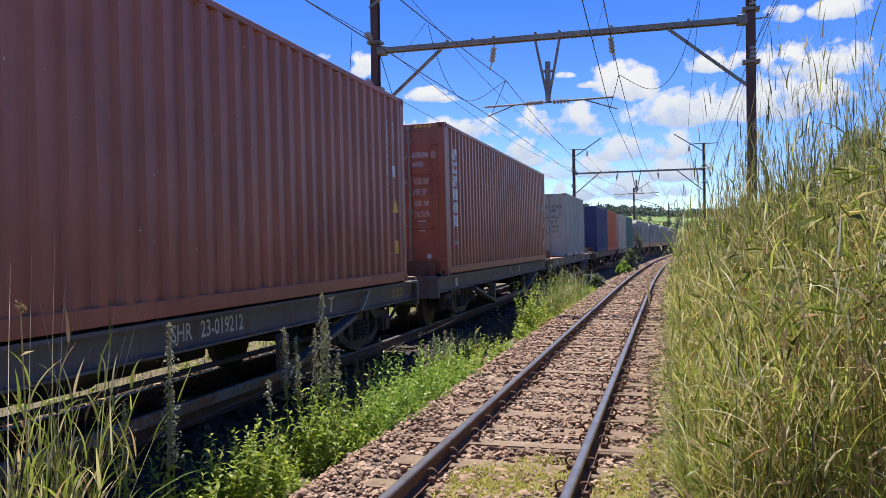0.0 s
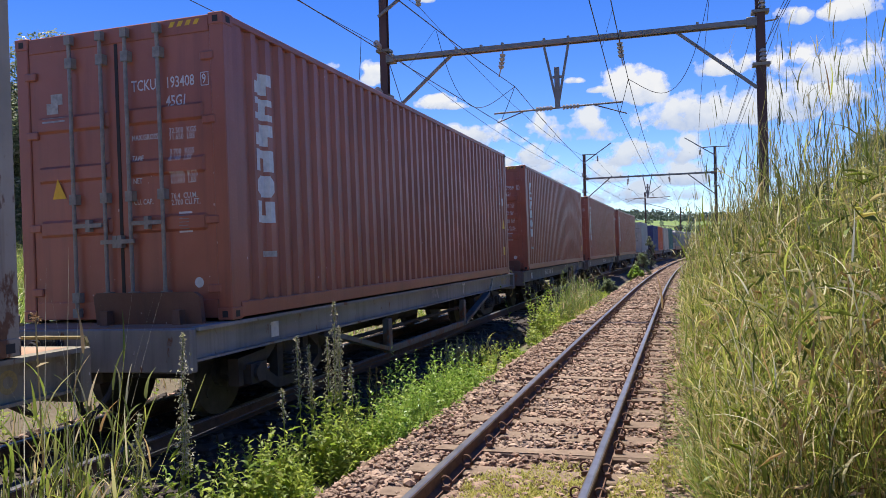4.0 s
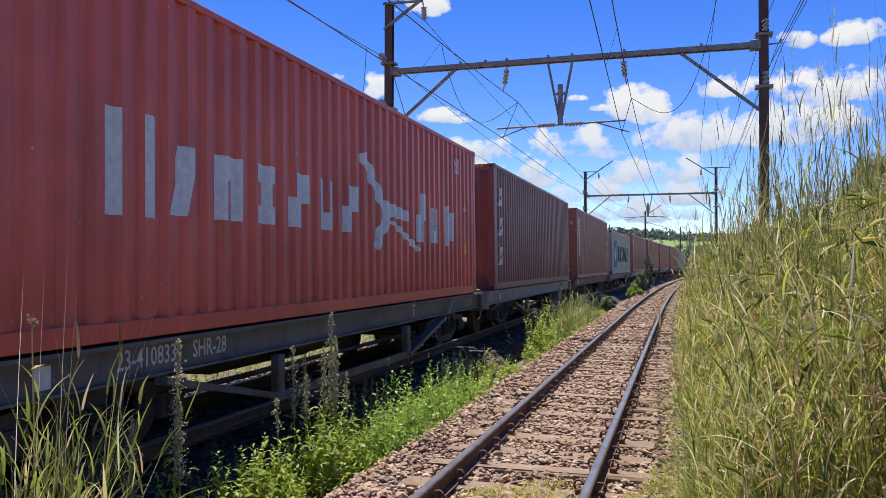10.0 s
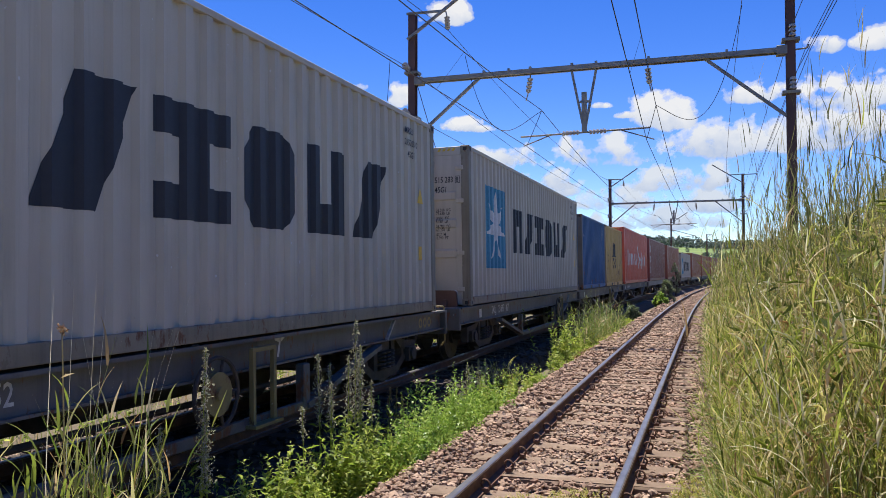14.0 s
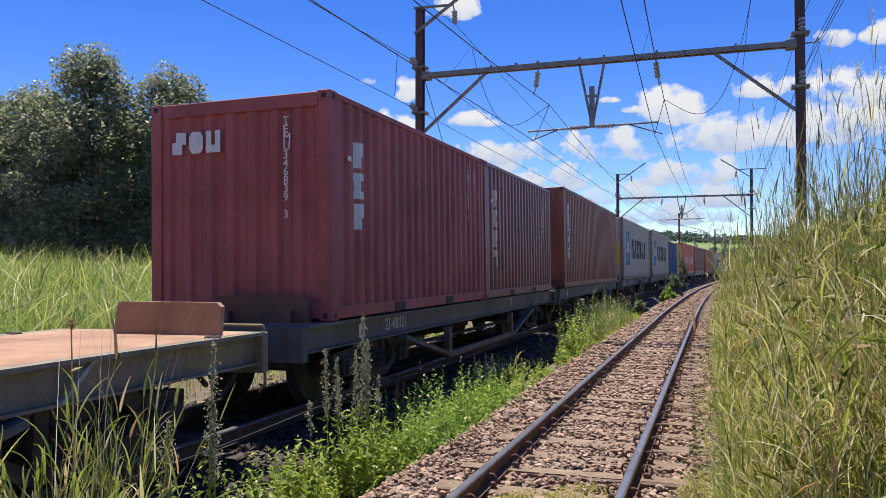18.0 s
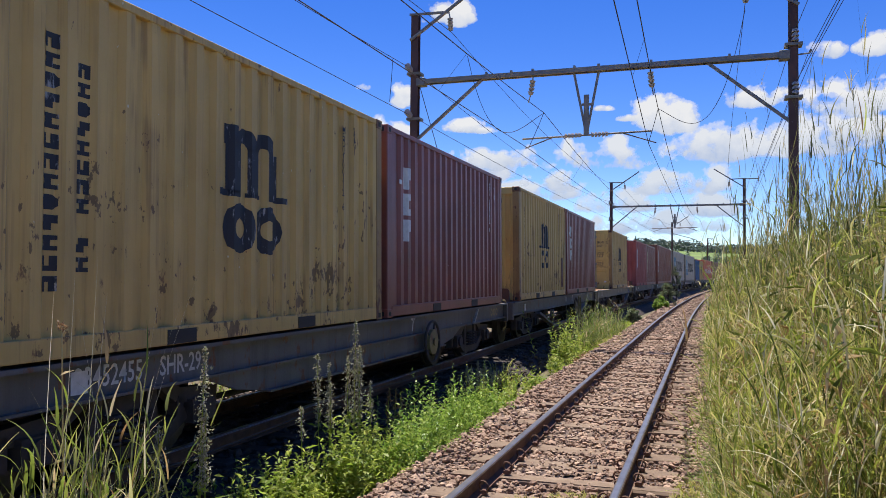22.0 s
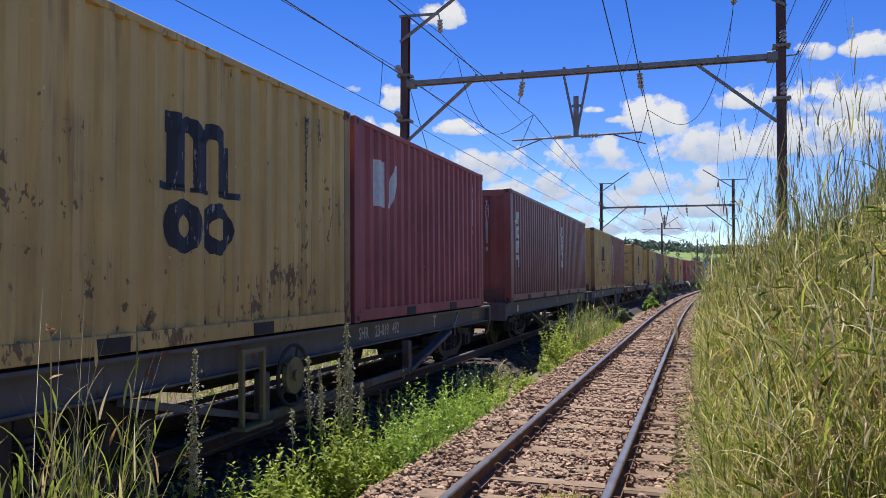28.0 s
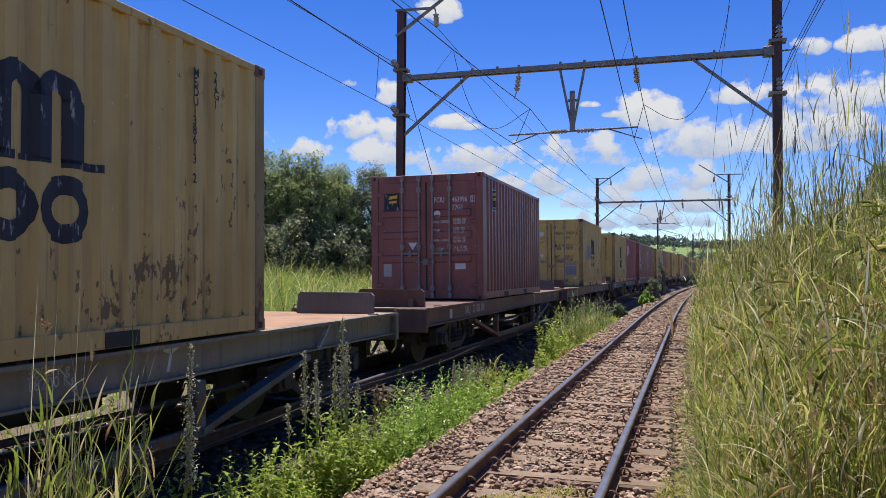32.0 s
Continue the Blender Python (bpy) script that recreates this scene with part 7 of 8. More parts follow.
# the clump of long grass close to the train
def grass_clump(x, y, count, r, h0, h1, width, label, leaf=0.6, tilt=(8, 40), curl=(15, 110), straw=0.14, loose=2.0, material=BLADE):
    root = tagged(new("grass_clump"), label, "grass clump", "grass clumps by the train")
    root.location = (x, y, float(ground_z(np.array(x), np.array(y))))

    def spots(k):
        a, q = rng.uniform(0, 2 * np.pi, k), rng.uniform(0, 1, k) ** 0.7
        return np.stack([r * q * np.cos(a), r * q * np.sin(a), np.full(k, -0.03)], -1), a

    pos, a = spots(count)
    culms("green_foliage", pos, rng.uniform(h0, h1, count) * rng.uniform(0.72, 1.0, count), 6, leaf, width, tilt, curl, 0.2, material, 6, parent=root, dry=straw)
    k = int(count * loose)
    pos, a = spots(k)
    arching("loose_foliage", pos, rng.uniform(0.3, 0.8, k) * h1 * 0.8, width * rng.uniform(0.4, 1.0, k), a + rng.normal(0, 0.7, k), np.radians(rng.uniform(2, tilt[1] * 0.7, k)), np.radians(rng.uniform(5, curl[1], k)), FRESH if material is BLADE else material, 7, parent=root)
    k = count
    pos, a = spots(k)
    arching("dry_foliage", pos, rng.uniform(0.2, 0.5, k) * h1 * 0.8, width * rng.uniform(0.4, 1.0, k), a, np.radians(rng.uniform(5, 50, k)), np.radians(rng.uniform(20, 120, k)), DRY, 6, parent=root)
    k = max(3, count // 7)
    blades("seed_head", spots(k)[0], rng.uniform(h1, h1 * 1.12, k), np.full(k, 0.006), rng.uniform(0, 2 * np.pi, k), rng.uniform(0.02, 0.2, k), rng.uniform(0, 0.15, k), SPIKE, 5, parent=root)
    return root


for x, y, k, h in ((-3.24, 3.72, 17, 1.8), (-3.2, 3.42, 25, 1.98), (-3.2, 3.1, 26, 2.0)):
    grass_clump(x, y, k, 0.16, 1.0, h, 0.02, "clump of long upright green and straw grass", 0.40, (3, 24), (10, 85), 0.24, 0.7, TALL)
grass_clump(-3.5, 13.6, 26, 0.22, 0.35, 0.75, 0.014, "tuft of silvery green grass among the weeds", 0.3)
for x, y, k, h in ((-3.3, 20.9, 26, 1.25), (-3.1, 21.8, 34, 1.5), (-3.25, 22.9, 30, 1.7), (-3.0, 23.7, 34, 1.45), (-3.2, 24.9, 30, 1.75), (-2.95, 26.0, 26, 1.3), (-3.1, 27.6, 24, 1.4)):
    grass_clump(x, y, k, 0.42, 0.5, h, 0.02, "ragged clump of green grass beside the ballast", 0.5, (8, 40), (15, 95), 0.14, 2.0, GREENER)


def dead_flower(x, y, h):
    """A thin dry stalk with a withered flower at its top."""
    root = tagged(new("dry_flower"), "thin dry stalk with a withered brown flower head", "dry flower")
    root.location = (x, y, float(ground_z(np.array(x), np.array(y))) - 0.02)
    bm = bmesh.new()
    rod(bm, (0, 0, 0), (0.02, 0.03, h * 0.6), 0.006, 6, 0.005)
    rod(bm, (0.02, 0.03, h * 0.6), (0.0, 0.02, h), 0.005, 6, 0.004)
    part("stem", bm, DRY, root)
    k = 60
    c = np.array([0.0, 0.02, h])[None] + rng.normal(0, 1, (k, 3)) * np.array([0.009, 0.009, 0.012])
    v, f = leaves_arrays(c, rng.uniform(0.012, 0.028, k), rng, 1.0, 0.5)
    part_of("flower_head", np_mesh("flower_head", v, f, DEAD), root, "withered brown flower head")
    c = np.stack([rng.normal(0, 0.02, 16), rng.normal(0.02, 0.02, 16), rng.uniform(0.35, 0.9, 16) * h], -1)
    v, f = leaves_arrays(c, rng.uniform(0.04, 0.09, 16), rng, 0.8, 0.2)
    part_of("foliage", np_mesh("foliage", v, f, DRY), root)


dead_flower(-3.3, 3.3, 1.82)


# leafy weeds between the tracks
def weed_bed(spans_, label, material=WEED):
    """spans_: x, y, radius, height, leaves, leaf length."""
    vs, fs, k = [], [], 0
    for x, y, r, h, count, size in spans_:
        a, q = rng.uniform(0, 2 * np.pi, count), rng.uniform(0, 1, count) ** 0.5
        lump = 0.75 + 0.25 * np.sin(a * 3 + x * 7) * np.cos(a * 2 + y)
        top = h * np.sqrt(np.clip(1 - (q * 0.93) ** 2, 0.02, 1)) * lump
        z = top * rng.uniform(0.0, 1.0, count) ** 0.45
        px, py = x + r * q * np.cos(a), y + r * 1.2 * q * np.sin(a)
        pos = lift(px, py)
        pos[:, 2] += z
        v, f = leaves_arrays(pos, size * rng.uniform(0.5, 1.4, count), rng, 0.6, 0.36)
        vs.append(v)
        fs.append(f + k)
        k += len(v)
    tagged(new("weeds", np_mesh("weeds", np.concatenate(vs), np.concatenate(fs), material)), label, "weeds", kind="stuff")


def leafy_stems(x, y, height, per, size, label, material=WEED):
    """Erect weeds: a stem each, leaves all the way up that stand out and upwards from it."""
    n = len(x)
    base = lift(x, y)
    turn, lean = rng.uniform(0, 2 * np.pi, n), rng.uniform(0.0, 0.3, n)
    blades("weed_stems", base, height, np.full(n, 0.006), turn, lean, lean * 0.3, material, 3, label, "weeds")
    t = (np.arange(per)[None] + rng.uniform(0, 1, (n, per))) / per * 0.92 + 0.08
    c = np.empty((n, per, 3))
    out = (lean[:, None] * t + 0.3 * lean[:, None] * t ** 2.4) * height[:, None]
    c[..., :2] = base[:, None, :2] + np.stack([np.cos(turn), np.sin(turn)], -1)[:, None] * out[..., None]
    c[..., 2] = base[:, 2:3] + height[:, None] * t
    k = n * per
    ln = (size * (1.25 - 0.75 * t ** 2)).ravel() * rng.uniform(0.7, 1.3, k)
    a = (np.arange(per)[None] * 2.4 + turn[:, None]).ravel() + rng.normal(0, 0.3, k)
    arching("weeds", c.reshape(-1, 3), ln, ln * 0.42, a, np.radians(rng.uniform(20, 75, k)), np.radians(rng.uniform(15, 80, k)), material, 3, label)


WEED_LABEL = "erect leafy bright green weeds between the tracks"


def weed_run(count, x0, sx, y0, y1, h0, h1, per, size, label, material=WEED, clump=0.6):
    """Erect weeds that stand in clumps with gaps between them."""
    y = rng.uniform(y0, y1, count)
    seat = np.array([noise.noise((q * 1.7, x0 * 3.1, 4.0)) for q in y])
    keep = rng.uniform(-1, 1, count) < seat * 3 + (1 - clump)
    y, seat = y[keep], seat[keep]
    x = x0 + rng.normal(0, sx, len(y)) + 0.12 * seat
    leafy_stems(x, y, rng.uniform(h0, h1, len(y)) * (1 + 0.35 * seat), per, size, label, material)


weed_run(26, -3.36, 0.14, 4.6, 5.6, 0.28, 0.55, 24, 0.085, WEED_LABEL)
weed_run(80, -3.24, 0.14, 5.2, 7.2, 0.3, 0.7, 30, 0.085, WEED_LABEL)
weed_run(110, -3.12, 0.16, 5.4, 8.4, 0.2, 0.6, 26, 0.065, WEED_LABEL)
weed_run(36, -2.98, 0.12, 5.2, 7.6, 0.12, 0.34, 12, 0.075, WEED_LABEL)
weed_run(110, -3.75, 0.22, 4.6, 12.0, 0.2, 0.65, 14, 0.09, "dim leafy weeds close beside the goods line", BUSH)
weed_run(170, -2.98, 0.2, 7.4, 10.8, 0.3, 0.9, 24, 0.07, "bushy dark green weeds between the tracks", BUSH, 0.2)
weed_run(210, -3.0, 0.2, 10.6, 17.0, 0.18, 0.52, 18, 0.08, WEED_LABEL, WEED, 0.4)
bed = [(x, y, r, h, 1700, 0.045) for y, x, r, h in ((7.5, -3.0, 0.30, 0.55), (8.2, -2.95, 0.40, 0.78), (9.0, -2.95, 0.42, 0.82), (9.8, -2.98, 0.40, 0.7), (10.7, -3.0, 0.34, 0.5), (11.9, -3.0, 0.3, 0.3), (14.4, -2.92, 0.3, 0.26))]
weed_bed(bed, "low bushy green weeds between the tracks", BUSH)
weed_bed([(-3.3 + 0.08 * math.sin(i * 2.1), 5.2 + i * 0.42, 0.2, 0.2 + 0.1 * (i % 3), 380, 0.06) for i in range(6)], "low leafy weeds at the foot of the taller ones")
weed_run(70, -3.15, 0.2, 17.2, 20.4, 0.5, 1.35, 26, 0.11, "tall leafy weeds beside the ballast")
weed_run(150, -7.9, 0.3, 2.5, 26.0, 0.25, 0.75, 16, 0.10, "sunlit leafy weeds on the far side of the goods line")
weed_bed([(-3.0 + rng.uniform(-0.2, 0.2), 18 + i * 0.9, 0.4, rng.uniform(0.3, 0.7), 400, 0.075) for i in range(16)], "leafy weeds beside the ballast further along")


def weed_plant(x, y, spikes, label, material=SEED):
    """A tall weed: leafy stems, pale seed spikes at their ends. spikes: foot offsets, height, share of it that is spike."""
    root = tagged(new("weed_plant"), label, "weed", "tall weeds between the tracks")
    root.location = (x, y, float(ground_z(np.array(x), np.array(y))) - 0.02)
    for dx, dy, hh, share in spikes:
        foot = Vector((dx, dy, 0))
        tip = foot + Vector((rng.uniform(-0.05, 0.05), rng.uniform(-0.05, 0.05), hh))
        bm = bmesh.new()
        rod(bm, foot, tip, 0.007, 6, 0.003)
        part("stem", bm, WEED, root)
        n = int(620 * share * hh)
        t = 1 - share * rng.beta(1.0, 1.15, n)
        c = np.array(foot)[None] + (np.array(tip) - np.array(foot))[None] * t[:, None]
        knot = 0.65 + 0.5 * np.sin(t * hh * 62.0 + dx * 40)
        r = 0.043 * np.clip((1.02 - t) * 5, 0.14, 1) * knot
        c = c + rng.normal(0, 1, (n, 3)) * r[:, None] * np.array([0.6, 0.6, 0.3])
        v, f = leaves_arrays(c, rng.uniform(0.014, 0.034, n), rng, 1.0, 0.5)
        tagged(part_of("seed_spike", np_mesh("seed_spike", v, f, material), root, "pale grey-green seed spike"), kind="stuff")
        n = 26
        z = rng.uniform(0.08, 1.0 - share * 0.8, n) * hh
        a = rng.uniform(0, 2 * np.pi, n)
        q = rng.uniform(0.0, 0.06, n)
        v, f = leaves_arrays(np.stack([dx + q * np.cos(a), dy + q * np.sin(a), z], -1), rng.uniform(0.05, 0.12, n), rng, 0.5, 0.24)
        part_of("foliage", np_mesh("foliage", v, f, WEED), root)


weed_plant(-3.5, 4.8, ((0, 0, 1.60, 0.55), (0.05, 0.04, 1.15, 0.5), (0.08, -0.1, 0.95, 0.4)), "tall slim weed with a pinkish grey seed spike")
weed_plant(-3.62, 4.5, ((0, 0, 1.10, 0.5), (-0.03, 0.09, 1.05, 0.5)), "slim weed with two grey seed spikes")
weed_plant(-3.48, 6.66, ((0, 0, 1.38, 0.5), (-0.02, 0.24, 1.26, 0.45), (0.05, 0.12, 1.1, 0.4)), "slim weed with grey seed spikes")
weed_plant(-3.32, 7.05, ((0, 0, 1.64, 0.62), (0.03, 0.16, 1.25, 0.5), (-0.05, -0.05, 1.3, 0.5), (0.06, 0.3, 1.0, 0.4), (0.02, 0.07, 1.4, 0.5)), "tall weed with pale seed spikes among low greenery")
weed_plant(-3.36, 6.12, ((0, 0, 0.95, 0.3),), "slim weed with one pale seed spike")
weed_plant(-3.62, 8.6, ((0, 0, 0.8, 0.5), (0.1, 0.2, 0.7, 0.5), (-0.05, 0.35, 0.75, 0.5)), "brown-stemmed weed in the train's shade", DEAD)
for x, y in ((-3.6, 12.2), (-3.65, 13.0)):
    weed_plant(x, y, [(0.13 * math.cos(i * 2.4), 0.35 * math.sin(i * 2.4), 0.5 + 0.03 * (i * 5 % 7), 0.7) for i in range(6)], "greyish dry weed beside the train")


# ---- trees ----
def build_tree(h, spread, material, seed, clumps, per, leaf, low=0.12, point=1.6, label=""):
    """A tapered trunk, limbs, and a crown of many leaf clumps with gaps."""
    r = np.random.default_rng(seed)
    root = new("tree")
    bm = bmesh.new()
    rod(bm, (0, 0, -0.3), (0.1, 0.05, h * 0.45), 0.022 * h, 9, 0.013 * h)
    rod(bm, (0.1, 0.05, h * 0.45), (0.0, 0.1, h * 0.92), 0.013 * h, 8, 0.003 * h)
    part("trunk", bm, BARK, root)
    cl = []
    for i in range(clumps):
        t = r.uniform(low, 1.0)
        wide = spread * (np.sin(np.pi * min(1, (t - low) / (1 - low) * 0.78 + 0.17)) ** 0.75) * (1 - 0.35 * max(0, t - 0.6) * point)
        a = r.uniform(0, 2 * np.pi)
        q = wide * r.uniform(0.25, 1.0) ** 0.6
        cl.append((q * np.cos(a), q * np.sin(a), t * h * r.uniform(0.96, 1.02)))
    bm = bmesh.new()
    for i in range(0, min(26, clumps)):
        x, y, z = cl[i]
        rod(bm, (0.05, 0.05, z * 0.78), (x * 0.85, y * 0.85, z), 0.006 * h, 5, 0.002 * h)
    tagged(part("branchwork", bm, BARK, root), kind="stuff")
    pts = []
    for x, y, z in cl:
        rad = spread * r.uniform(0.14, 0.27)
        d = r.normal(size=(per, 3))
        d /= np.linalg.norm(d, axis=1, keepdims=True)
        d *= (rad * r.uniform(0.35, 1.0, per) ** 0.4)[:, None]
        d[:, 2] *= 1.25
        pts.append(np.array([x, y, z]) + d)
    pts = np.concatenate(pts)
    v, f = leaves_arrays(pts, leaf * r.uniform(0.6, 1.4, len(pts)), r, 0.7, 0.6)
    part_of("crown", np_mesh("crown", v, f, material), root)
    return tagged(root, label, "tree")


def ground_at(x, y):
    return float(ground_z(np.array(x - bend(y)), np.array(y)))


dark_a = build_tree(11.6, 3.1, TREE_LEAF, 21, 260, 110, 0.18, 0.04, 1.25, "tall grey-green tree with a dense pointed crown")
dark_b = build_tree(10.9, 2.9, TREE_LEAF, 22, 240, 110, 0.18, 0.04, 1.25, "tall grey-green tree with a dense pointed crown")
light_a = build_tree(9.0, 2.3, LIGHT_LEAF, 23, 140, 105, 0.17, 0.06, 1.35, "light green leafy tree with a pointed crown")
bush = build_tree(3.2, 2.2, TREE_LEAF, 24, 70, 75, 0.16, 0.02, 0.6, "low rounded bush at the foot of the trees")
tagged(bush, "low rounded bush at the foot of the trees", "bush")
bush.name = "bush"
for i, (tree, spots) in enumerate(((dark_a, ((-29.9, 31.0, 0, 0.95), (-37.0, 31.5, 160, 0.80), (-28.2, 33.0, 250, 0.66), (-40.5, 33, 20, 0.72))),
                                   (dark_b, ((-33.7, 31.2, 0, 0.86), (-31.4, 32.6, 120, 0.80), (-26.4, 33.0, 200, 0.94), (-28.3, 36.5, 50, 0.62), (-17.0, 39.8, 300, 0.60), (-15.9, 41.5, 30, 0.56), (-43, 34, 90, 0.75))),
                                   (light_a, ((-24.9, 33.9, 0, 0.98), (-27.8, 31.8, 100, 0.74), (-25.4, 37.4, 200, 0.82), (-23.9, 35.4, 310, 0.85), (-22.7, 38.0, 40, 0.78), (-21.3, 38.2, 150, 0.77), (-20.0, 38.4, 250, 0.76), (-18.6, 38.9, 10, 0.72), (-22.0, 39.6, 80, 0.7), (-19.4, 40.0, 120, 0.7))),
                                   (bush, ((-36.5, 30.2, 0, 1.0), (-33.8, 29.9, 40, 0.9), (-31.6, 29.8, 80, 1.0), (-29.2, 30.3, 120, 0.9), (-27.2, 31.4, 160, 1.0), (-25.2, 32.6, 200, 0.95), (-23.4, 34.2, 240, 1.0), (-21.6, 35.8, 280, 0.9), (-20.0, 37.0, 320, 1.0), (-18.2, 37.8, 10, 0.95), (-16.4, 39.0, 50, 1.0), (-39.5, 31, 90, 1.0))))):
    for j, (x, y, turn, size) in enumerate(spots):
        m = pose(x, y, ground_at(x, y), 0, 0, turn)
        if j == 0:
            tree.matrix_basis = m
            c = tree
        else:
            c = copy_thing(tree, m)
        wide = size * (1.22 if tree in (dark_a, dark_b) else 1.0)
        c.scale = (wide, wide, size)
c = copy_thing(dark_b, pose(8.9, 41, ground_at(8.9, 41), 0, 0, 33))
c.scale = (0.75, 0.75, 0.56)


def shrub(x, y, h, r, material, label, seed):
    root = build_tree(h, r, material, seed, 40, 60, 0.10, 0.12, 1.0, label)
    root.name = "shrub"
    tagged(root, label, "shrub")
    root.location = (x + bend(y), y, float(ground_z(np.array(x), np.array(y))))


shrub(-2.6, 48.9, 1.6, 0.5, PALE_LEAF, "pale grey-green shrub beside the ballast", 31)
shrub(-3.45, 69.0, 2.8, 0.42, TREE_LEAF, "dark narrow shrub beside the goods line", 32)
shrub(-3.0, 33.5, 0.7, 0.3, PALE_LEAF, "low yellow-green shrub beside the ballast", 33)
shrub(-2.8, 46.4, 0.9, 0.4, BUSH, "low green shrub beside the ballast", 34)


# field beyond the train
def field(count, x0, x1, y0, y1, h0, h1, width, material, label):
    y = rng.uniform(y0, y1, count)
    x = rng.uniform(x0, x1, count)
    arching("field_grass", lift(x, y), rng.uniform(h0, h1, count), width * rng.uniform(0.5, 1.2, count), rng.uniform(0, 2 * np.pi, count), np.radians(rng.uniform(0, 35, count)), np.radians(rng.uniform(5, 110, count)), material, 4, label)


field(6000, -15, -11.2, 3, 30, 0.5, 1.0, 0.022, FRESH, "bright green meadow grass beyond the train")
low_grass(2600, -11.5, -7.9, 2, 26, 0.12, 0.6, 0.016, FRESH, "sparse grass on the earth beyond the train")
low_grass(1500, -11.5, -7.7, 2, 26, 0.1, 0.5, 0.016, DRY, "dry grass on the earth beyond the train")
field(15000, -30, -12, 6, 44, 0.8, 1.5, 0.035, FRESH, "bright green meadow grass beyond the train")
field(5000, -30, -11, 8, 44, 1.2, 2.1, 0.035, BLADE, "taller seeding grass beyond the train")
field(6000, -30, -11, 30, 110, 0.8, 1.5, 0.07, FRESH, "meadow grass further beyond the train")


def build_guardrail():
    root = tagged(new("guardrail"), "weathered steel guardrail on posts along a road", "guardrail")
    a, b = Vector((-31.0, 29.0)), Vector((-13.0, 47.0))
    n = 9
    for i in range(n + 1):
        q = a.lerp(b, i / n)
        z = ground_at(q.x, q.y)
        part("post", boxed(q.x - 0.06, q.x + 0.06, q.y - 0.06, q.y + 0.06, z - 0.1, z + 0.95), BARK, root)
    bm = bmesh.new()
    za, zb = ground_at(*a) + 0.78, ground_at(*b) + 0.78
    for dz in (-0.09, 0.09):
        bar(bm, (a.x + 0.06, a.y - 0.06, za + dz), (b.x + 0.06, b.y - 0.06, zb + dz), 0.07, 0.13)
    bar(bm, (a.x + 0.04, a.y - 0.04, za), (b.x + 0.04, b.y - 0.04, zb), 0.04, 0.1)
    part("beam", bm, GALV, root)


build_guardrail()


# ---- far woods on the hills ----
def far_wood():
    r = np.random.default_rng(8)
    spots = []
    for _ in range(760):
        spots.append((r.uniform(-420, 260), r.normal(722, 30), r.uniform(4, 9.5)))
    for _ in range(110):
        x = r.uniform(-60, 120)
        spots.append((x, 395 + 0.3 * x + r.normal(0, 16), r.uniform(2.0, 4.0)))
    for _ in range(260):
        x = r.uniform(-300, 260)
        spots.append((x, 440 + 30 * math.sin(x / 60) + r.normal(0, 12), r.uniform(1.5, 3.5)))
    for _ in range(160):
        spots.append((r.uniform(-300, 260), r.normal(330, 14), r.uniform(1.2, 2.6)))
    for _ in range(60):
        spots.append((r.uniform(-300, 200), r.uniform(480, 690), r.uniform(2, 4.5)))
    pts, size = [], []
    for x, y, h in spots:
        z = ground_at(x, y)
        k = 46
        d = r.normal(size=(k, 3))
        d /= np.linalg.norm(d, axis=1, keepdims=True)
        d *= r.uniform(0.5, 1.0, (k, 1))
        pts.append(np.array([x, y, z + h * 0.5]) + d * np.array([h * 0.55, h * 0.55, h * 0.5]))
        size.append(np.full(k, h * 0.32))
    v, f = leaves_arrays(np.concatenate(pts), np.concatenate(size), r, 0.8, 0.8)
    tagged(new("far_woods", np_mesh("far_woods", v, f, HAZED_LEAF)), "dark woods and hedges on the far hills", "woods", kind="stuff")


far_wood()


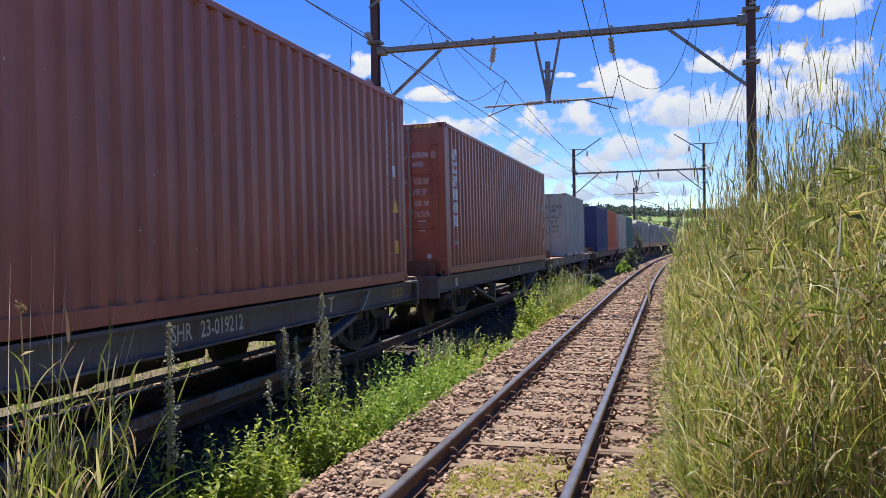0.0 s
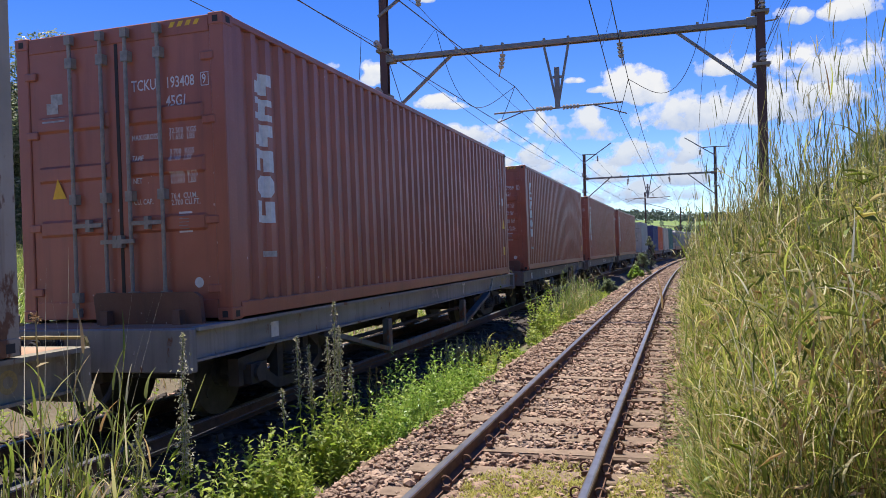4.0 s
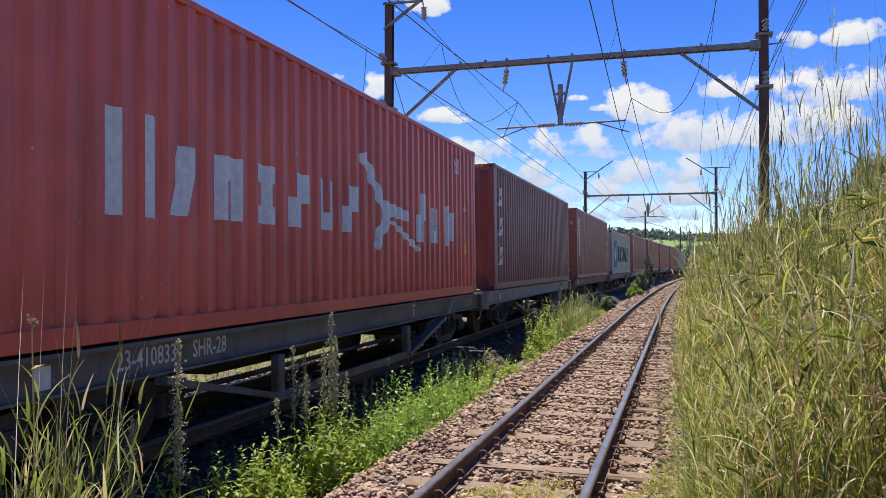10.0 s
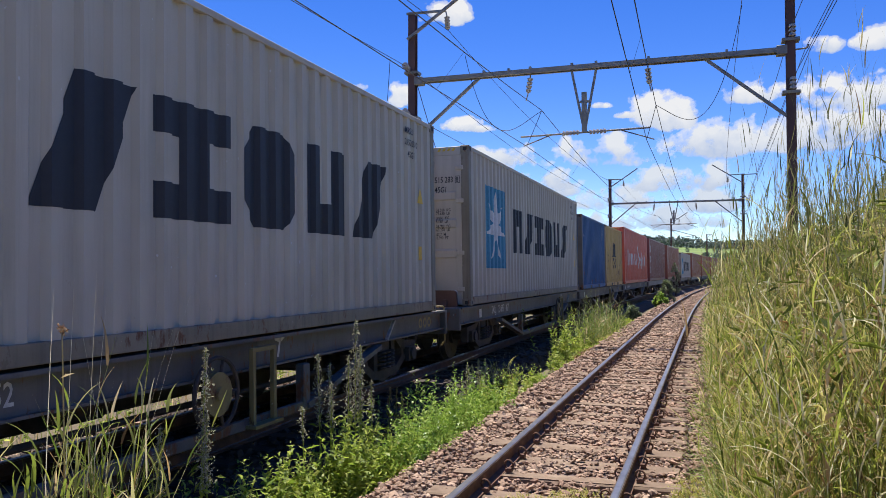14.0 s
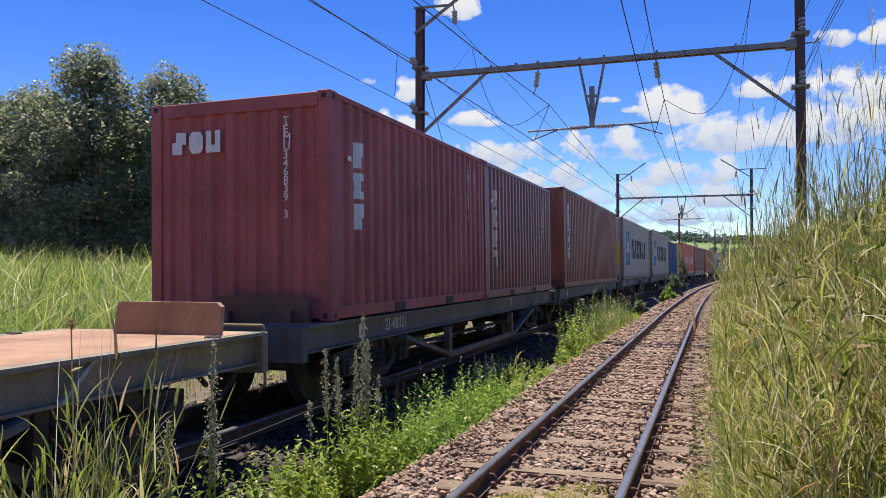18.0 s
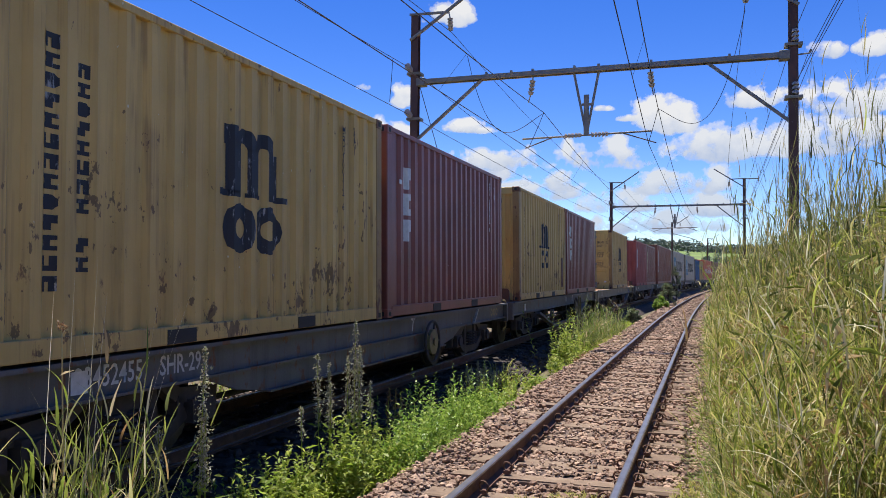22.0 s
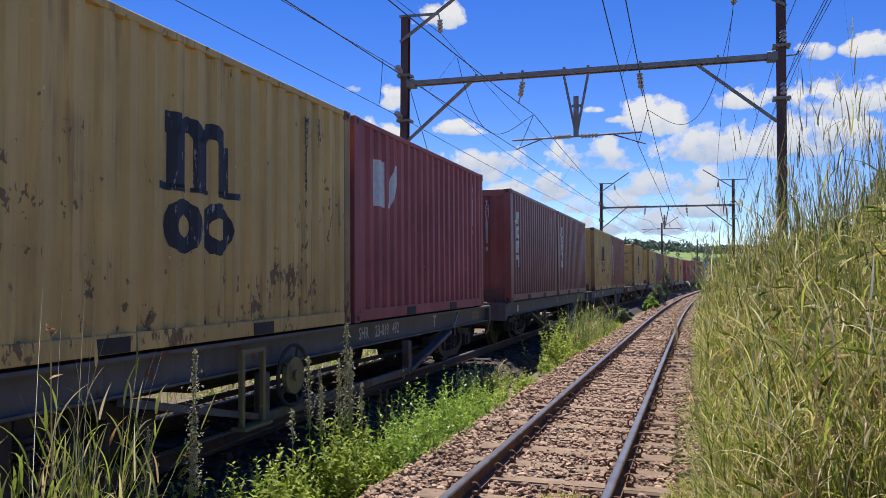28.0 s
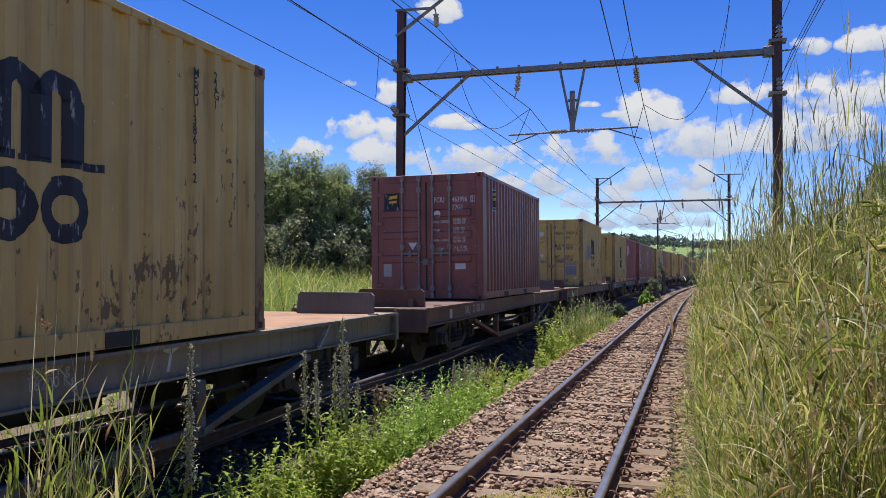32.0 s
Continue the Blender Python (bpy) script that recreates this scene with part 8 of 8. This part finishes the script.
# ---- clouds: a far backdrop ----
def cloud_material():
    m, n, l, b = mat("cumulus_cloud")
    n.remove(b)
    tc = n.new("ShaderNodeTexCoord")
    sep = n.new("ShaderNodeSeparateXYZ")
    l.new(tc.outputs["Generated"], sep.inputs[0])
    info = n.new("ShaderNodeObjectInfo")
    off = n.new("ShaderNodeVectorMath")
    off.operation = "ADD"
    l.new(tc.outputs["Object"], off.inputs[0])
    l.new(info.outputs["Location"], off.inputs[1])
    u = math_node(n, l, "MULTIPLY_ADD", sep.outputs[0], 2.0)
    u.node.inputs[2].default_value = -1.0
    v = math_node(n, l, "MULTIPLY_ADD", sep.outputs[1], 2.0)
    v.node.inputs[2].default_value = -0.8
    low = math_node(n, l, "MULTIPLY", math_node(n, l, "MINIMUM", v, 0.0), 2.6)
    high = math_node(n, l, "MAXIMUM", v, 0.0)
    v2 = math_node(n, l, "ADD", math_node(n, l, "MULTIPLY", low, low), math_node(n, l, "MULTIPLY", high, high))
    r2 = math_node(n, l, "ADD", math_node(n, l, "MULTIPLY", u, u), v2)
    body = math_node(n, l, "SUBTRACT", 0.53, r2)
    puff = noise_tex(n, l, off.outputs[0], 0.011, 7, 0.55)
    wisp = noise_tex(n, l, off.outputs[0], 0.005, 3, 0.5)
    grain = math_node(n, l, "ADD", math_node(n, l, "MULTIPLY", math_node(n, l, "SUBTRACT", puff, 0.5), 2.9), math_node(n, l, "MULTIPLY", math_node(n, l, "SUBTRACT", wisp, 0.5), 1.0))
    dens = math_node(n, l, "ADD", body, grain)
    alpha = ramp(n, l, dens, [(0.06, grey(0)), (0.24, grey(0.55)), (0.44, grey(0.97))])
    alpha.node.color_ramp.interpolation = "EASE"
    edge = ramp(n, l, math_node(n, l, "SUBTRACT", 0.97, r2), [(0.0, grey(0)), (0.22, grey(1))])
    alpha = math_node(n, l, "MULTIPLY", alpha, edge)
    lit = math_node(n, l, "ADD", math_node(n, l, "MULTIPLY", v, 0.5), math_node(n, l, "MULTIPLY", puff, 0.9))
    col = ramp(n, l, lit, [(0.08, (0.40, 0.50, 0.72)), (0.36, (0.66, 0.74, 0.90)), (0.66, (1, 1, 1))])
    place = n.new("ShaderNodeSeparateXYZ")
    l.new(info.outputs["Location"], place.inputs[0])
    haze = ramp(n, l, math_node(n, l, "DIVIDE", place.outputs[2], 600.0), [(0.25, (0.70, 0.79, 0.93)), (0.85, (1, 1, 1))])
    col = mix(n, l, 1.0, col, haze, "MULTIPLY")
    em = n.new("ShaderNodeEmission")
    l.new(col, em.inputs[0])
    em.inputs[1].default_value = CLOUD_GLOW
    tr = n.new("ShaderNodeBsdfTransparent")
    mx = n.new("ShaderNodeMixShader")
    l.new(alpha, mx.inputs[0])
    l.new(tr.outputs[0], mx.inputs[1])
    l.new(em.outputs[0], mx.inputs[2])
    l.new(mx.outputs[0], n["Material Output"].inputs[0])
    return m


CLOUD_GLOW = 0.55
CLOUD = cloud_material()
# bearing to the right of straight ahead, height, width and depth of each cloud, in degrees
CLOUDS = [(-3.0, 11.4, 5.0, 3.1), (3.1, 12.2, 5.8, 1.7), (9.3, 11.6, 9.2, 2.7), (7.5, 14.8, 3.3, 1.4), (11.0, 14.8, 4.2, 1.6), (-7.6, 8.7, 9.0, 2.7), (1.2, 9.2, 8.3, 3.1), (7.9, 9.5, 7.9, 3.5),
          (-14.6, 8.5, 6.2, 2.1), (-11.1, 6.9, 5.0, 2.1), (-16.7, 10.5, 3.7, 0.7), (-22.0, 13.0, 2.0, 2.1), (-24.7, 13.5, 1.5, 0.8), (-1.3, 6.6, 8.7, 2.5), (-5.7, 5.2, 7.1, 1.9), (0.6, 5.0, 5.8, 2.1),
          (-3.7, 3.7, 12.5, 1.9), (-7.6, 11.9, 1.9, 0.5), (-5.2, 11.2, 2.5, 0.6), (-23.9, 10.2, 6.2, 2.2), (-21.8, 8.6, 6.2, 2.5), (-17.3, 10.8, 4.6, 1.1), (-16.0, 8.0, 9.2, 2.5), (-27.8, 8.7, 3.7, 1.5),
          (-18.4, 18.7, 4.6, 2.1), (-32.6, 9.7, 4.6, 2.1), (-11.8, 6.1, 8.3, 1.7)]
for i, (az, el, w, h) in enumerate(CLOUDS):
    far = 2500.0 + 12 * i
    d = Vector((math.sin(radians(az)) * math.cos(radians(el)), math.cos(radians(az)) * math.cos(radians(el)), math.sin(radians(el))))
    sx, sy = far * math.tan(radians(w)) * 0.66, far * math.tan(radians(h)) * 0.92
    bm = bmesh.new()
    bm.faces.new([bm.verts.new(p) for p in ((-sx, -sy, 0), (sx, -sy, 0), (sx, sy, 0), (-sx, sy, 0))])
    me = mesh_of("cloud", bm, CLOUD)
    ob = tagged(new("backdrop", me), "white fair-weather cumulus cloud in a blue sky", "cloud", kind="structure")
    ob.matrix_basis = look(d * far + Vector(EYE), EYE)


motions()
